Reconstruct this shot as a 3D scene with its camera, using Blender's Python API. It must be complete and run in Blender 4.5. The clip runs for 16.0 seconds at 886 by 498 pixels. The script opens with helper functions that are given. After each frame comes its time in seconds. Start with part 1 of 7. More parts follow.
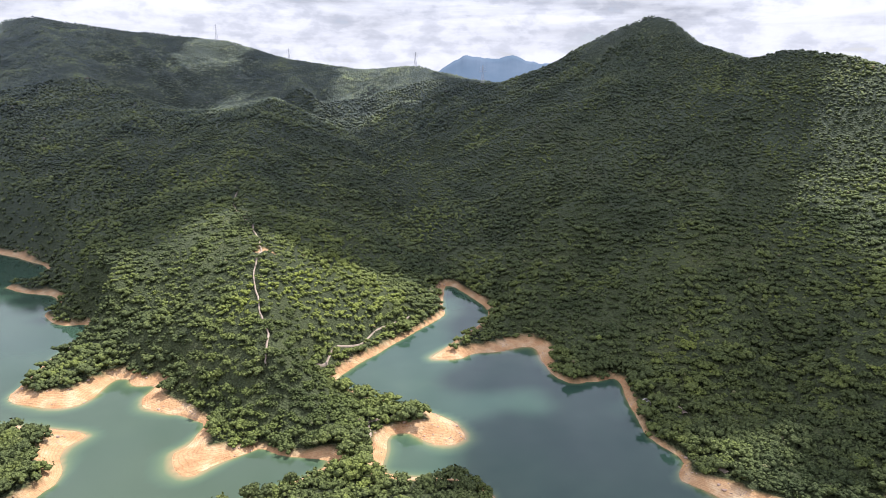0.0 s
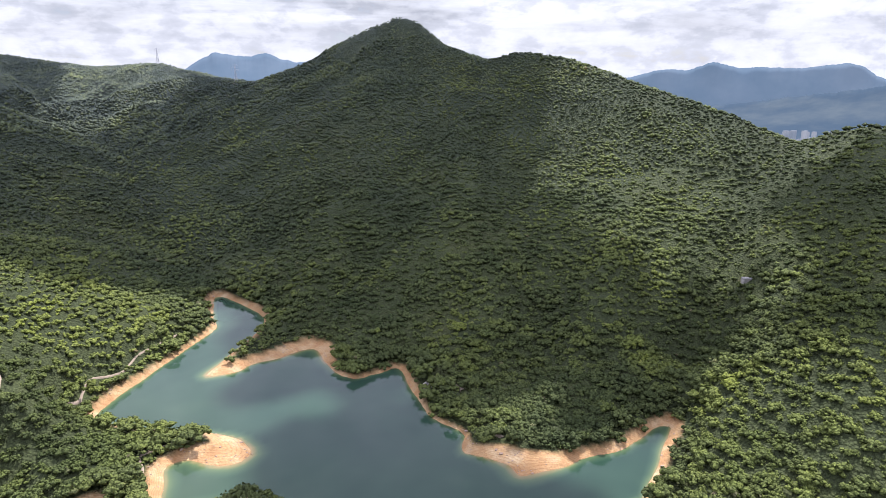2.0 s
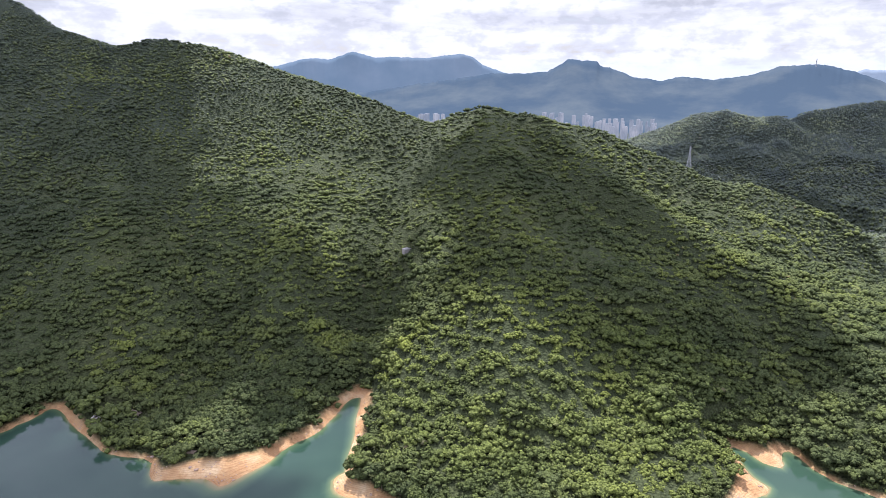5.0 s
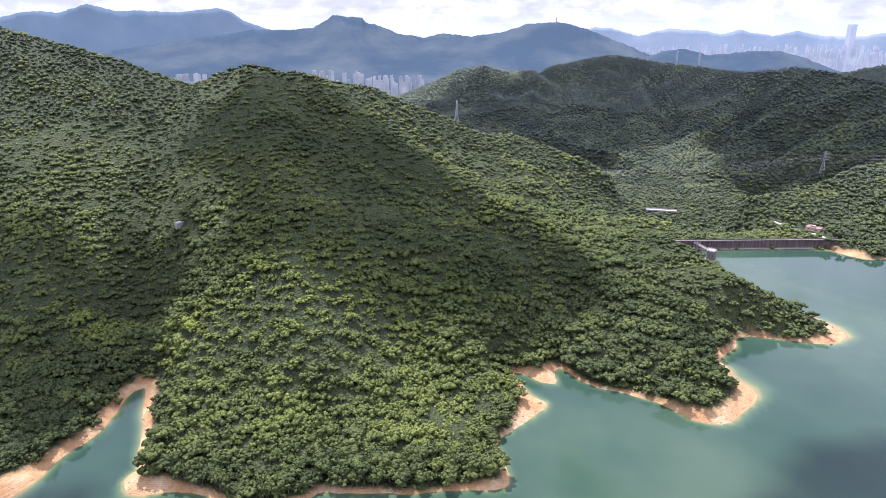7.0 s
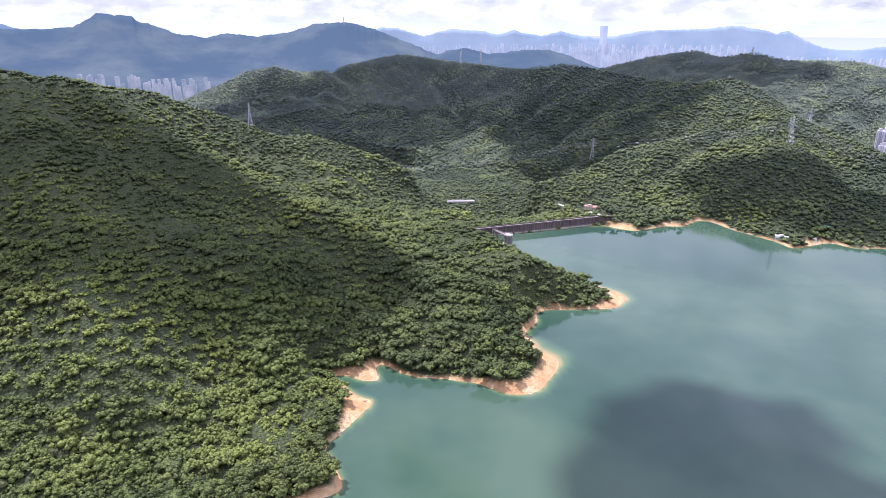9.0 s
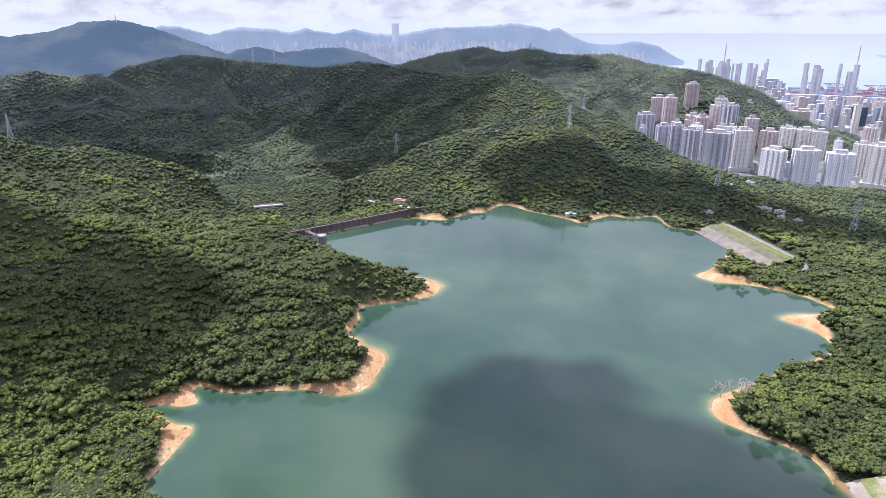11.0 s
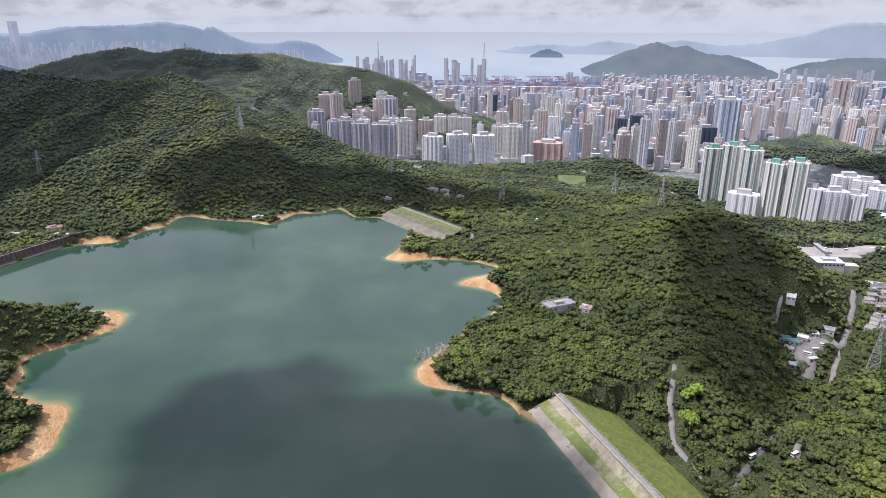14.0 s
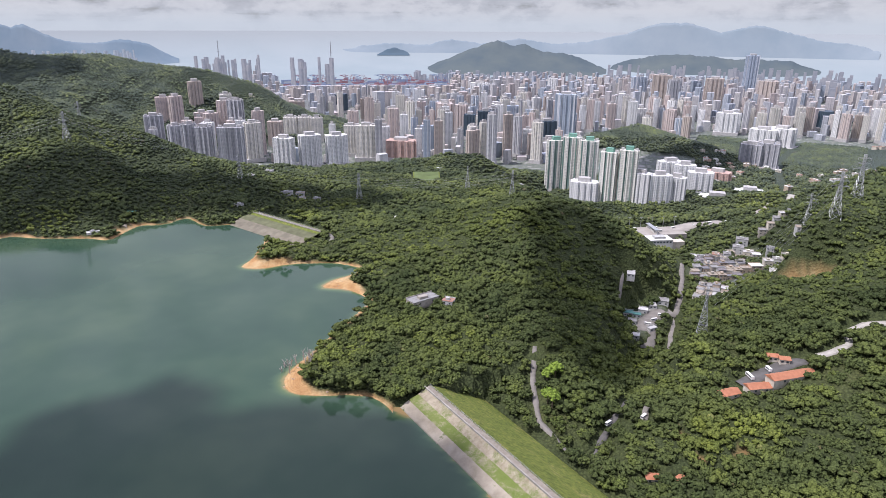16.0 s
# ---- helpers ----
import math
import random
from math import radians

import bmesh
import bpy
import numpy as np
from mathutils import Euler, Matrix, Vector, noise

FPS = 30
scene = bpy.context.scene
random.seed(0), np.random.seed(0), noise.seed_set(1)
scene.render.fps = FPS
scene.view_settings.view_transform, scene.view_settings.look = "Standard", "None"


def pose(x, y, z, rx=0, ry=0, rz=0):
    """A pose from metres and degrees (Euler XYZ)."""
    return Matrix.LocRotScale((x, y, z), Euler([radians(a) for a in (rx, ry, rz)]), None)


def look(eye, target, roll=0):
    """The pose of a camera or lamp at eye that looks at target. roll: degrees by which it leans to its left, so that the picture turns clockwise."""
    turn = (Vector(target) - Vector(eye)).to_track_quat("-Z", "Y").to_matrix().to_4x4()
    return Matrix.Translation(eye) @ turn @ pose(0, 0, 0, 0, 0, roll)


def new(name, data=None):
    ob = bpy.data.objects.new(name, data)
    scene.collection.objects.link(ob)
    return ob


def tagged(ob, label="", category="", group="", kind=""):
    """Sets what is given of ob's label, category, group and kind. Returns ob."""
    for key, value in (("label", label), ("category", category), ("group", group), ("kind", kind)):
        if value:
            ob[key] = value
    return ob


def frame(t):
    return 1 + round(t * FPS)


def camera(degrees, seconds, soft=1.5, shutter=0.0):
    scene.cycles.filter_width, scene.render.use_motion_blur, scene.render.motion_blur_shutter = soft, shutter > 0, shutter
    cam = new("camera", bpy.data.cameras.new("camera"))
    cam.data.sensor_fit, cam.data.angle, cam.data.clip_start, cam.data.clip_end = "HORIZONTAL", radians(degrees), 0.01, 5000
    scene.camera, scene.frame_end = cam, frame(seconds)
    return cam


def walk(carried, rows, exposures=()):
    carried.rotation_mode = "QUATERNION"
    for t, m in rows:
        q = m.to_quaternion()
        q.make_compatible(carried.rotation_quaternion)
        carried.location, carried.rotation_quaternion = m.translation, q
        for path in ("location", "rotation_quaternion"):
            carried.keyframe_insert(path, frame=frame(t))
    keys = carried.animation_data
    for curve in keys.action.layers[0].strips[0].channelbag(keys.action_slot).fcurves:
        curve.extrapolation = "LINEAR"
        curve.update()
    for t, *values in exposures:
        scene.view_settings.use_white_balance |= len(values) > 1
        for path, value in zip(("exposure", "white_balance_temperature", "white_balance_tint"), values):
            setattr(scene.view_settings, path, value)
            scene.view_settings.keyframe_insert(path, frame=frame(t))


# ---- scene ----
cam = camera(69.09, 16.0, soft=0.5)
PATH = [
    (0.0, pose(0, 0, 230, 75.738, -0.111, 0.028)),
    (0.5, pose(0, 0, 230, 75.699, -0.081, -5.842)),
    (1.0, pose(0, 0, 230, 75.688, -0.069, -11.148)),
    (1.5, pose(0, 0, 230, 75.660, -0.075, -15.952)),
    (2.0, pose(0, 0, 230, 75.666, -0.068, -20.679)),
    (2.5, pose(0, 0, 230, 75.669, -0.092, -25.454)),
    (3.0, pose(0, 0, 230, 75.690, -0.095, -30.259)),
    (3.5, pose(0, 0, 230, 75.696, -0.044, -35.260)),
    (4.0, pose(0, 0, 230, 75.712, -0.027, -40.257)),
    (4.2, pose(0, 0, 230, 75.734, -0.002, -42.245)),
    (6.3, pose(0, 0, 230, 71.631, 0.125, -63.240)),
    (6.5, pose(0, 0, 230, 71.351, 0.023, -65.116)),
    (7.0, pose(0, 0, 230, 71.100, 0.071, -70.068)),
    (7.5, pose(0, 0, 230, 71.063, 0.062, -75.028)),
    (8.0, pose(0, 0, 230, 71.044, 0.022, -80.091)),
    (8.5, pose(0, 0, 230, 71.007, 0.076, -84.515)),
    (8.7, pose(0, 0, 230, 71.052, -0.009, -85.832)),
    (10.8, pose(0, 0, 230, 70.948, 0.114, -102.872)),
    (11.0, pose(0, 0, 230, 70.927, 0.107, -105.112)),
    (11.5, pose(0, 0, 230, 70.897, 0.036, -110.923)),
    (12.0, pose(0, 0, 230, 70.901, 0.038, -116.627)),
    (12.5, pose(0, 0, 230, 70.889, 0.059, -121.417)),
    (13.0, pose(0, 0, 230, 70.879, -0.023, -125.640)),
    (13.5, pose(0, 0, 230, 70.874, 0.014, -129.539)),
    (14.0, pose(0, 0, 230, 70.839, -0.057, -133.403)),
    (14.5, pose(0, 0, 230, 70.818, -0.097, -136.776)),
    (15.0, pose(0, 0, 230, 70.797, -0.155, -139.844)),
    (15.5, pose(0, 0, 230, 70.764, -0.189, -143.043)),
    (16.0, pose(0, 0, 230, 70.775, -0.278, -146.373)),
]
walk(cam, PATH, [(0.0, 0.88, 5850, 23), (4.2, 0.97, 5800, 24), (8.7, 1.06, 5500, 32), (11.0, 0.77, 5600, 27), (13.0, 0.43, 5750, 23), (16.0, 0.27, 5900, 21)])


# ---- world, sun, clouds' shade and exposure ----
SUN_AZ, SUN_EL = 40.0, 60.0          # degrees clockwise from +y, degrees up
world = bpy.data.worlds.new("sky")
scene.world = world
world.use_nodes = True
wn, wl = world.node_tree.nodes, world.node_tree.links
wn.clear()


def wnode(kind, **props):
    n = wn.new(kind)
    for k, v in props.items():
        n.inputs[k].default_value = v
    return n


sky = wn.new("ShaderNodeTexSky")
sky.sky_type, sky.sun_disc = "NISHITA", False
sky.sun_elevation, sky.sun_rotation = radians(SUN_EL), radians(SUN_AZ)
sky.altitude, sky.dust_density = 300, 2.0
coord = wn.new("ShaderNodeTexCoord")
up = wn.new("ShaderNodeSeparateXYZ")
wl.new(coord.outputs["Generated"], up.inputs[0])


def wmath(op, x, y=0.0):
    n = wn.new("ShaderNodeMath")
    n.operation = op
    for src, sock in ((x, n.inputs[0]), (y, n.inputs[1])):
        if isinstance(src, (int, float)):
            sock.default_value = src
        else:
            wl.new(src, sock)
    return n.outputs[0]


def wramp(fac, *stops):
    r = wn.new("ShaderNodeValToRGB")
    e = r.color_ramp.elements
    while len(e) < len(stops):
        e.new(0.5)
    for el, (p, c) in zip(e, stops):
        el.position, el.color = p, (*c, 1)
    wl.new(fac, r.inputs["Fac"])
    return r.outputs["Color"]


# a layer of flat cloud seen from below, in bands towards the horizon
lift = wmath("ADD", wmath("MAXIMUM", up.outputs["Z"], 0.0), 0.055)
layer = wn.new("ShaderNodeCombineXYZ")
wl.new(wmath("DIVIDE", up.outputs["X"], lift), layer.inputs[0])
wl.new(wmath("DIVIDE", up.outputs["Y"], lift), layer.inputs[1])
bands = wnode("ShaderNodeTexNoise", Scale=0.42, Detail=9.0, Roughness=0.55, Distortion=0.3)
wl.new(layer.outputs[0], bands.inputs["Vector"])
# heaped cumulus standing along the horizon
stretch = wn.new("ShaderNodeMapping")
stretch.inputs["Scale"].default_value = (1.0, 1.0, 2.1)
wl.new(coord.outputs["Generated"], stretch.inputs["Vector"])
heaps = wnode("ShaderNodeTexNoise", Scale=19.0, Detail=10.0, Roughness=0.58, Distortion=0.15)
wl.new(stretch.outputs["Vector"], heaps.inputs["Vector"])
mass = wmath("ADD", wmath("MULTIPLY", bands.outputs["Fac"], 0.25), wmath("MULTIPLY", heaps.outputs["Fac"], 0.75))
cloud_tone = wramp(mass, (0.36, (0.82, 0.855, 0.84)), (0.45, (0.92, 0.955, 0.93)), (0.50, (1.06, 1.09, 1.045)), (0.58, (1.14, 1.17, 1.11)))
cloud_cover = wramp(wmath("ADD", wmath("MULTIPLY", bands.outputs["Fac"], 0.5), wmath("MULTIPLY", heaps.outputs["Fac"], 0.5)), (0.30, (0, 0, 0)), (0.42, (1, 1, 1)))
blue = wnode("ShaderNodeBackground", Strength=0.072)
wl.new(sky.outputs["Color"], blue.inputs["Color"])
white = wnode("ShaderNodeBackground", Strength=0.95)
# higher up the cloud is thinner and the blue shows through it
thin = wn.new("ShaderNodeMix")
thin.data_type, thin.blend_type = "RGBA", "MULTIPLY"
wl.new(wramp(up.outputs["Z"], (0.15, (0, 0, 0)), (0.45, (1, 1, 1))), thin.inputs["Factor"])
grey = wn.new("ShaderNodeMix")
grey.data_type, grey.blend_type = "RGBA", "MULTIPLY"
wl.new(wramp(up.outputs["Z"], (0.045, (0, 0, 0)), (0.1, (1, 1, 1))), grey.inputs["Factor"])
wl.new(cloud_tone, grey.inputs["A"])
wl.new(wramp(bands.outputs["Fac"], (0.42, (0.66, 0.67, 0.68)), (0.50, (0.84, 0.85, 0.86)), (0.56, (1, 1, 1))), grey.inputs["B"])
wl.new(grey.outputs["Result"], thin.inputs["A"])
thin.inputs["B"].default_value = (0.97, 0.95, 1.14, 1)
wl.new(thin.outputs["Result"], white.inputs["Color"])
rise = wn.new("ShaderNodeMapRange")
rise.inputs["From Min"].default_value, rise.inputs["From Max"].default_value = 0.08, 0.5
rise.inputs["To Min"].default_value, rise.inputs["To Max"].default_value = 0.47, 0.98
wl.new(up.outputs["Z"], rise.inputs["Value"])
wl.new(rise.outputs["Result"], white.inputs["Strength"])
blend = wn.new("ShaderNodeMixShader")
wl.new(cloud_cover, blend.inputs["Fac"])
wl.new(blue.outputs["Background"], blend.inputs[1])
wl.new(white.outputs["Background"], blend.inputs[2])
haze = wnode("ShaderNodeBackground", Strength=0.56)
haze.inputs["Color"].default_value = (0.88, 0.96, 0.955, 1)
low = wn.new("ShaderNodeMapRange")
low.inputs["From Min"].default_value, low.inputs["From Max"].default_value = 0.0, 0.022
low.inputs["To Min"].default_value, low.inputs["To Max"].default_value = 0.85, 0.0
wl.new(up.outputs["Z"], low.inputs["Value"])
misty = wn.new("ShaderNodeMixShader")
wl.new(low.outputs["Result"], misty.inputs["Fac"])
wl.new(blend.outputs["Shader"], misty.inputs[1])
wl.new(haze.outputs["Background"], misty.inputs[2])
wout = wn.new("ShaderNodeOutputWorld")
wl.new(misty.outputs["Shader"], wout.inputs["Surface"])

SUN_WAY = Vector((math.sin(radians(SUN_AZ)) * math.cos(radians(SUN_EL)),
                  math.cos(radians(SUN_AZ)) * math.cos(radians(SUN_EL)), math.sin(radians(SUN_EL))))
sun = new("sun", bpy.data.lights.new("sun", "SUN"))
sun.data.energy, sun.data.angle, sun.data.color = 4.4, radians(0.55), (1.0, 0.95, 0.85)
sun.matrix_world = look(SUN_WAY * 3000, (0, 0, 0))


# ---- materials ----
def mat(name):
    m = bpy.data.materials.new(name)
    m.use_nodes = True
    m.node_tree.nodes.clear()
    return m


class Nodes:
    """Short hand for a material's node tree."""

    def __init__(self, m):
        self.n, self.l = m.node_tree.nodes, m.node_tree.links
        self.out = self.n.new("ShaderNodeOutputMaterial")
        self.b = self.n.new("ShaderNodeBsdfPrincipled")
        self.l.new(self.b.outputs[0], self.out.inputs[0])
        self.pos = self.n.new("ShaderNodeNewGeometry")

    def link(self, a, b):
        self.l.new(a, b)

    def noise(self, scale, detail=4.0, rough=0.6, vector=None):
        t = self.n.new("ShaderNodeTexNoise")
        t.inputs["Scale"].default_value, t.inputs["Detail"].default_value, t.inputs["Roughness"].default_value = scale, detail, rough
        self.link(vector or self.pos.outputs["Position"], t.inputs["Vector"])
        return t.outputs["Fac"]

    def voronoi(self, scale):
        t = self.n.new("ShaderNodeTexVoronoi")
        t.inputs["Scale"].default_value = scale
        self.link(self.pos.outputs["Position"], t.inputs["Vector"])
        return t

    def ramp(self, fac, *stops):
        r = self.n.new("ShaderNodeValToRGB")
        e = r.color_ramp.elements
        while len(e) < len(stops):
            e.new(0.5)
        for el, (p, c) in zip(e, stops):
            el.position, el.color = p, (*c, 1) if len(c) == 3 else c
        self.link(fac, r.inputs["Fac"])
        return r.outputs["Color"]

    def mix(self, fac, a, b, kind="MIX"):
        m = self.n.new("ShaderNodeMix")
        m.data_type, m.blend_type = "RGBA", kind
        for src, sock in ((fac, m.inputs["Factor"]), (a, m.inputs["A"]), (b, m.inputs["B"])):
            if isinstance(src, (int, float)):
                sock.default_value = src if sock.name == "Factor" else (src, src, src, 1)
            elif isinstance(src, tuple):
                sock.default_value = (*src, 1)
            else:
                self.link(src, sock)
        # the Factor socket listed first is the float one
        return m.outputs["Result"]

    def math(self, op, a, b=0.0):
        m = self.n.new("ShaderNodeMath")
        m.operation = op
        for src, sock in ((a, m.inputs[0]), (b, m.inputs[1])):
            if isinstance(src, (int, float)):
                sock.default_value = src
            else:
                self.link(src, sock)
        return m.outputs[0]

    def attr(self, name):
        a = self.n.new("ShaderNodeAttribute")
        a.attribute_name = name
        return a.outputs["Fac"]

    def bump(self, height, strength, distance):
        b = self.n.new("ShaderNodeBump")
        b.inputs["Strength"].default_value, b.inputs["Distance"].default_value = strength, distance
        self.link(height, b.inputs["Height"])
        self.link(b.outputs[0], self.b.inputs["Normal"])

    def done(self, color, rough=0.8, metal=0.0, spec=0.3):
        if isinstance(color, tuple):
            self.b.inputs["Base Color"].default_value = (*color, 1)
        else:
            self.link(color, self.b.inputs["Base Color"])
        if isinstance(rough, (int, float)):
            self.b.inputs["Roughness"].default_value = rough
        else:
            self.link(rough, self.b.inputs["Roughness"])
        self.b.inputs["Metallic"].default_value = metal
        self.b.inputs["Specular IOR Level"].default_value = spec


def plain(name, color, rough=0.7, vary=0.12, scale=0.6, metal=0.0, bump=0.0):
    """A painted or mineral surface with stains at two scales."""
    m = mat(name)
    k = Nodes(m)
    a = k.noise(scale, 5)
    b = k.noise(scale * 9, 3)
    dark = tuple(c * (1 - 2.2 * vary) for c in color)
    light = tuple(min(1, c * (1 + vary)) for c in color)
    c = k.mix(k.math("MULTIPLY", b, 0.5), k.ramp(a, (0.3, dark), (0.7, light)), color)
    k.done(c, rough, metal)
    if bump:
        k.bump(b, 0.5, bump)
    return m


def soil_nodes(k):
    """Bare bank: tan and orange earth with the level lines that the falling water left."""
    a = k.noise(0.06, 5)
    b = k.noise(0.5, 4)
    base = k.ramp(a, (0.3, (0.31, 0.165, 0.068)), (0.5, (0.41, 0.258, 0.118)), (0.68, (0.49, 0.370, 0.205)))
    sep = k.n.new("ShaderNodeSeparateXYZ")
    k.link(k.pos.outputs["Position"], sep.inputs[0])
    level = k.math("FRACT", k.math("MULTIPLY", k.math("ADD", sep.outputs["Z"], k.math("MULTIPLY", k.noise(0.12, 3), 0.9)), 1.9))
    base = k.mix(1.0, base, k.ramp(level, (0.0, (0.80, 0.76, 0.72)), (0.28, (1.04, 1.04, 1.04)), (0.85, (1.0, 1.0, 1.0)), (1.0, (0.82, 0.78, 0.74))), "MULTIPLY")
    return k.mix(k.math("MULTIPLY", k.ramp(b, (0.38, (0, 0, 0)), (0.72, (1, 1, 1))), 0.42), base, (0.26, 0.162, 0.082))


def ground_material():
    m = mat("ground_cover")
    k = Nodes(m)
    big = k.noise(0.008, 6)
    mid = k.noise(0.05, 5)
    fine = k.noise(0.35, 4)
    leaf = k.ramp(big, (0.3, (0.040, 0.050, 0.024)), (0.55, (0.062, 0.075, 0.031)), (0.75, (0.092, 0.098, 0.040)))
    leaf = k.mix(k.ramp(mid, (0.35, (0, 0, 0)), (0.7, (1, 1, 1))), leaf, (0.046, 0.058, 0.027))
    leaf = k.mix(1.0, leaf, k.ramp(k.noise(0.9, 4, 0.75), (0.34, (0.7, 0.72, 0.72)), (0.62, (1.2, 1.2, 1.1))), "MULTIPLY")
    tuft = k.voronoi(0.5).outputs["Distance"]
    # gaps between tufts darkened in the colour, as shade
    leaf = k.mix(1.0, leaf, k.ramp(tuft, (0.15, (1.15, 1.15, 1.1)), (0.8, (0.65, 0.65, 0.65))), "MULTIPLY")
    grey = k.ramp(mid, (0.35, (0.16, 0.16, 0.155)), (0.5, (0.10, 0.12, 0.08)), (0.65, (0.30, 0.29, 0.27)))
    # far ground tinted grey-blue: distance haze put into the colour
    leaf = k.mix(k.attr("haze_tint"), leaf, k.mix(1.0, leaf, (0.80, 0.82, 0.98), "MULTIPLY"))
    c = k.mix(k.attr("town"), leaf, grey)
    c = k.mix(k.attr("soil"), c, soil_nodes(k))
    grass = k.ramp(mid, (0.3, (0.085, 0.125, 0.03)), (0.7, (0.15, 0.18, 0.05)))
    c = k.mix(k.attr("grass"), c, grass)
    k.done(c, 0.9, spec=0.1)
    # sheen grows with distance, adding pale haze
    k.link(k.math("MULTIPLY", k.attr("haze_tint"), 0.13), k.b.inputs["Sheen Weight"])
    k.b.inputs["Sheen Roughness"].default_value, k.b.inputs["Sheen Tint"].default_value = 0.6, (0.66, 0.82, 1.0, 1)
    k.bump(k.math("SUBTRACT", k.math("ADD", k.math("MULTIPLY", mid, 2.0), fine), k.math("MULTIPLY", tuft, k.math("SUBTRACT", 1.0, k.attr("soil")))), 0.9, 1.6)
    return m


def water_material():
    m = mat("lake_water")
    k = Nodes(m)
    depth = k.attr("shallow")
    murk = k.noise(0.005, 4)
    body = k.ramp(murk, (0.34, (0.019, 0.044, 0.029)), (0.5, (0.029, 0.059, 0.037)), (0.66, (0.048, 0.080, 0.048)))
    body = k.mix(k.attr("silt"), body, (0.056, 0.080, 0.042))
    edge = k.ramp(depth, (0.0, (0.045, 0.095, 0.058)), (0.72, (0.092, 0.132, 0.058)), (0.9, (0.19, 0.165, 0.070)), (1.0, (0.28, 0.190, 0.085)))
    c = k.mix(k.ramp(depth, (0.05, (0, 0, 0)), (0.5, (0.45, 0.45, 0.45)), (0.85, (0.95, 0.95, 0.95))), body, edge)
    streak = k.n.new("ShaderNodeMapping")
    streak.inputs["Rotation"].default_value = (0, 0, radians(25))
    streak.inputs["Scale"].default_value = (0.35, 1.3, 1.0)
    k.link(k.pos.outputs["Position"], streak.inputs["Vector"])
    wind = k.noise(0.009, 5, 0.6, streak.outputs["Vector"])
    k.done(c, k.ramp(wind, (0.40, (0.05, 0.05, 0.05)), (0.62, (0.075, 0.075, 0.075))), spec=0.32)
    k.b.inputs["IOR"].default_value = 1.33
    waves = k.math("ADD", k.noise(0.35, 3), k.math("MULTIPLY", k.noise(1.3, 2), 0.5))
    k.bump(k.math("MULTIPLY", waves, k.ramp(wind, (0.38, (0.75, 0.75, 0.75)), (0.62, (1.1, 1.1, 1.1)))), 0.12, 0.16)
    return m


def crown_material(name, d, cast=(1, 1, 1)):
    """Leaves: every tree has its own green; far crowns have blue haze put into colour and sheen."""
    m = mat(name)
    k = Nodes(m)
    own = k.math("ADD", k.math("MULTIPLY", k.attr("own"), 0.86), k.math("MULTIPLY", k.pos.outputs["Random Per Island"], 0.14))
    tint = k.ramp(own, *[(p, tuple(c * d * q for c, q in zip(col, cast))) for p, col in (
        (0.0, (0.033, 0.043, 0.023)), (0.22, (0.042, 0.054, 0.026)), (0.5, (0.054, 0.067, 0.031)), (0.72, (0.072, 0.088, 0.034)),
        (0.87, (0.094, 0.114, 0.037)), (0.965, (0.098, 0.104, 0.058)), (1.0, (0.082, 0.070, 0.050)))])
    region = k.ramp(k.noise(0.011, 6, 0.65), (0.36, (0.60, 0.64, 0.70)), (0.52, (1.0, 1.0, 1.0)), (0.68, (1.45, 1.40, 1.0)))
    tint = k.mix(1.0, tint, region, "MULTIPLY")
    fine = k.noise(1.1, 4, 0.7)
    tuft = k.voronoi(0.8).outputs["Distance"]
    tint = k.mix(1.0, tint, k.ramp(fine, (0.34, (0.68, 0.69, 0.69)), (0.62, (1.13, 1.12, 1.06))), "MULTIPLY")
    # clump middles lighter, shade between clumps put into the leaf colour
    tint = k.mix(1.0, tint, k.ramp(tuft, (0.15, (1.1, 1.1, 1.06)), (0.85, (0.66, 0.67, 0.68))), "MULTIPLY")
    # distance haze: bluer leaf colour, then a pale sheen
    tint = k.mix(k.attr("haze_tint"), tint, k.mix(1.0, tint, (0.84, 0.82, 1.22), "MULTIPLY"))
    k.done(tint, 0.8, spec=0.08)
    k.link(k.math("MULTIPLY", k.attr("haze_tint"), 0.13), k.b.inputs["Sheen Weight"])
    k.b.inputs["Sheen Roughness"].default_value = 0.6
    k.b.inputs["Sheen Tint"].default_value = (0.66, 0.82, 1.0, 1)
    k.bump(k.math("SUBTRACT", k.math("MULTIPLY", fine, 0.6), tuft), 0.9, 1.1)
    return m


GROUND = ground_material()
WATER = water_material()
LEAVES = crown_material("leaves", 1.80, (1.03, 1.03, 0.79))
SOIL = mat("bare_soil")
_k = Nodes(SOIL)
_k.done(soil_nodes(_k), 0.95, spec=0.1)
CONCRETE = plain("weathered_concrete", (0.30, 0.28, 0.25), 0.85, 0.2, 0.15, bump=0.05)
PALE_CONCRETE = plain("pale_concrete", (0.36, 0.34, 0.30), 0.85, 0.15, 0.2, bump=0.04)
WHITE_PAINT = plain("white_paint", (0.66, 0.65, 0.62), 0.6, 0.06, 0.2)
STEEL = plain("galvanised_steel", (0.42, 0.43, 0.44), 0.45, 0.1, 0.5, metal=0.6)
BARK = plain("bark", (0.16, 0.12, 0.085), 0.9, 0.2, 2.0)


# ---- plan of the place, in metres: x, y (and height over the lake) ----
SHORE_GRASS_DAM = [
    (129, -239), (153, -252), (175, -263), (199, -274), (215, -271), (226, -276),
]

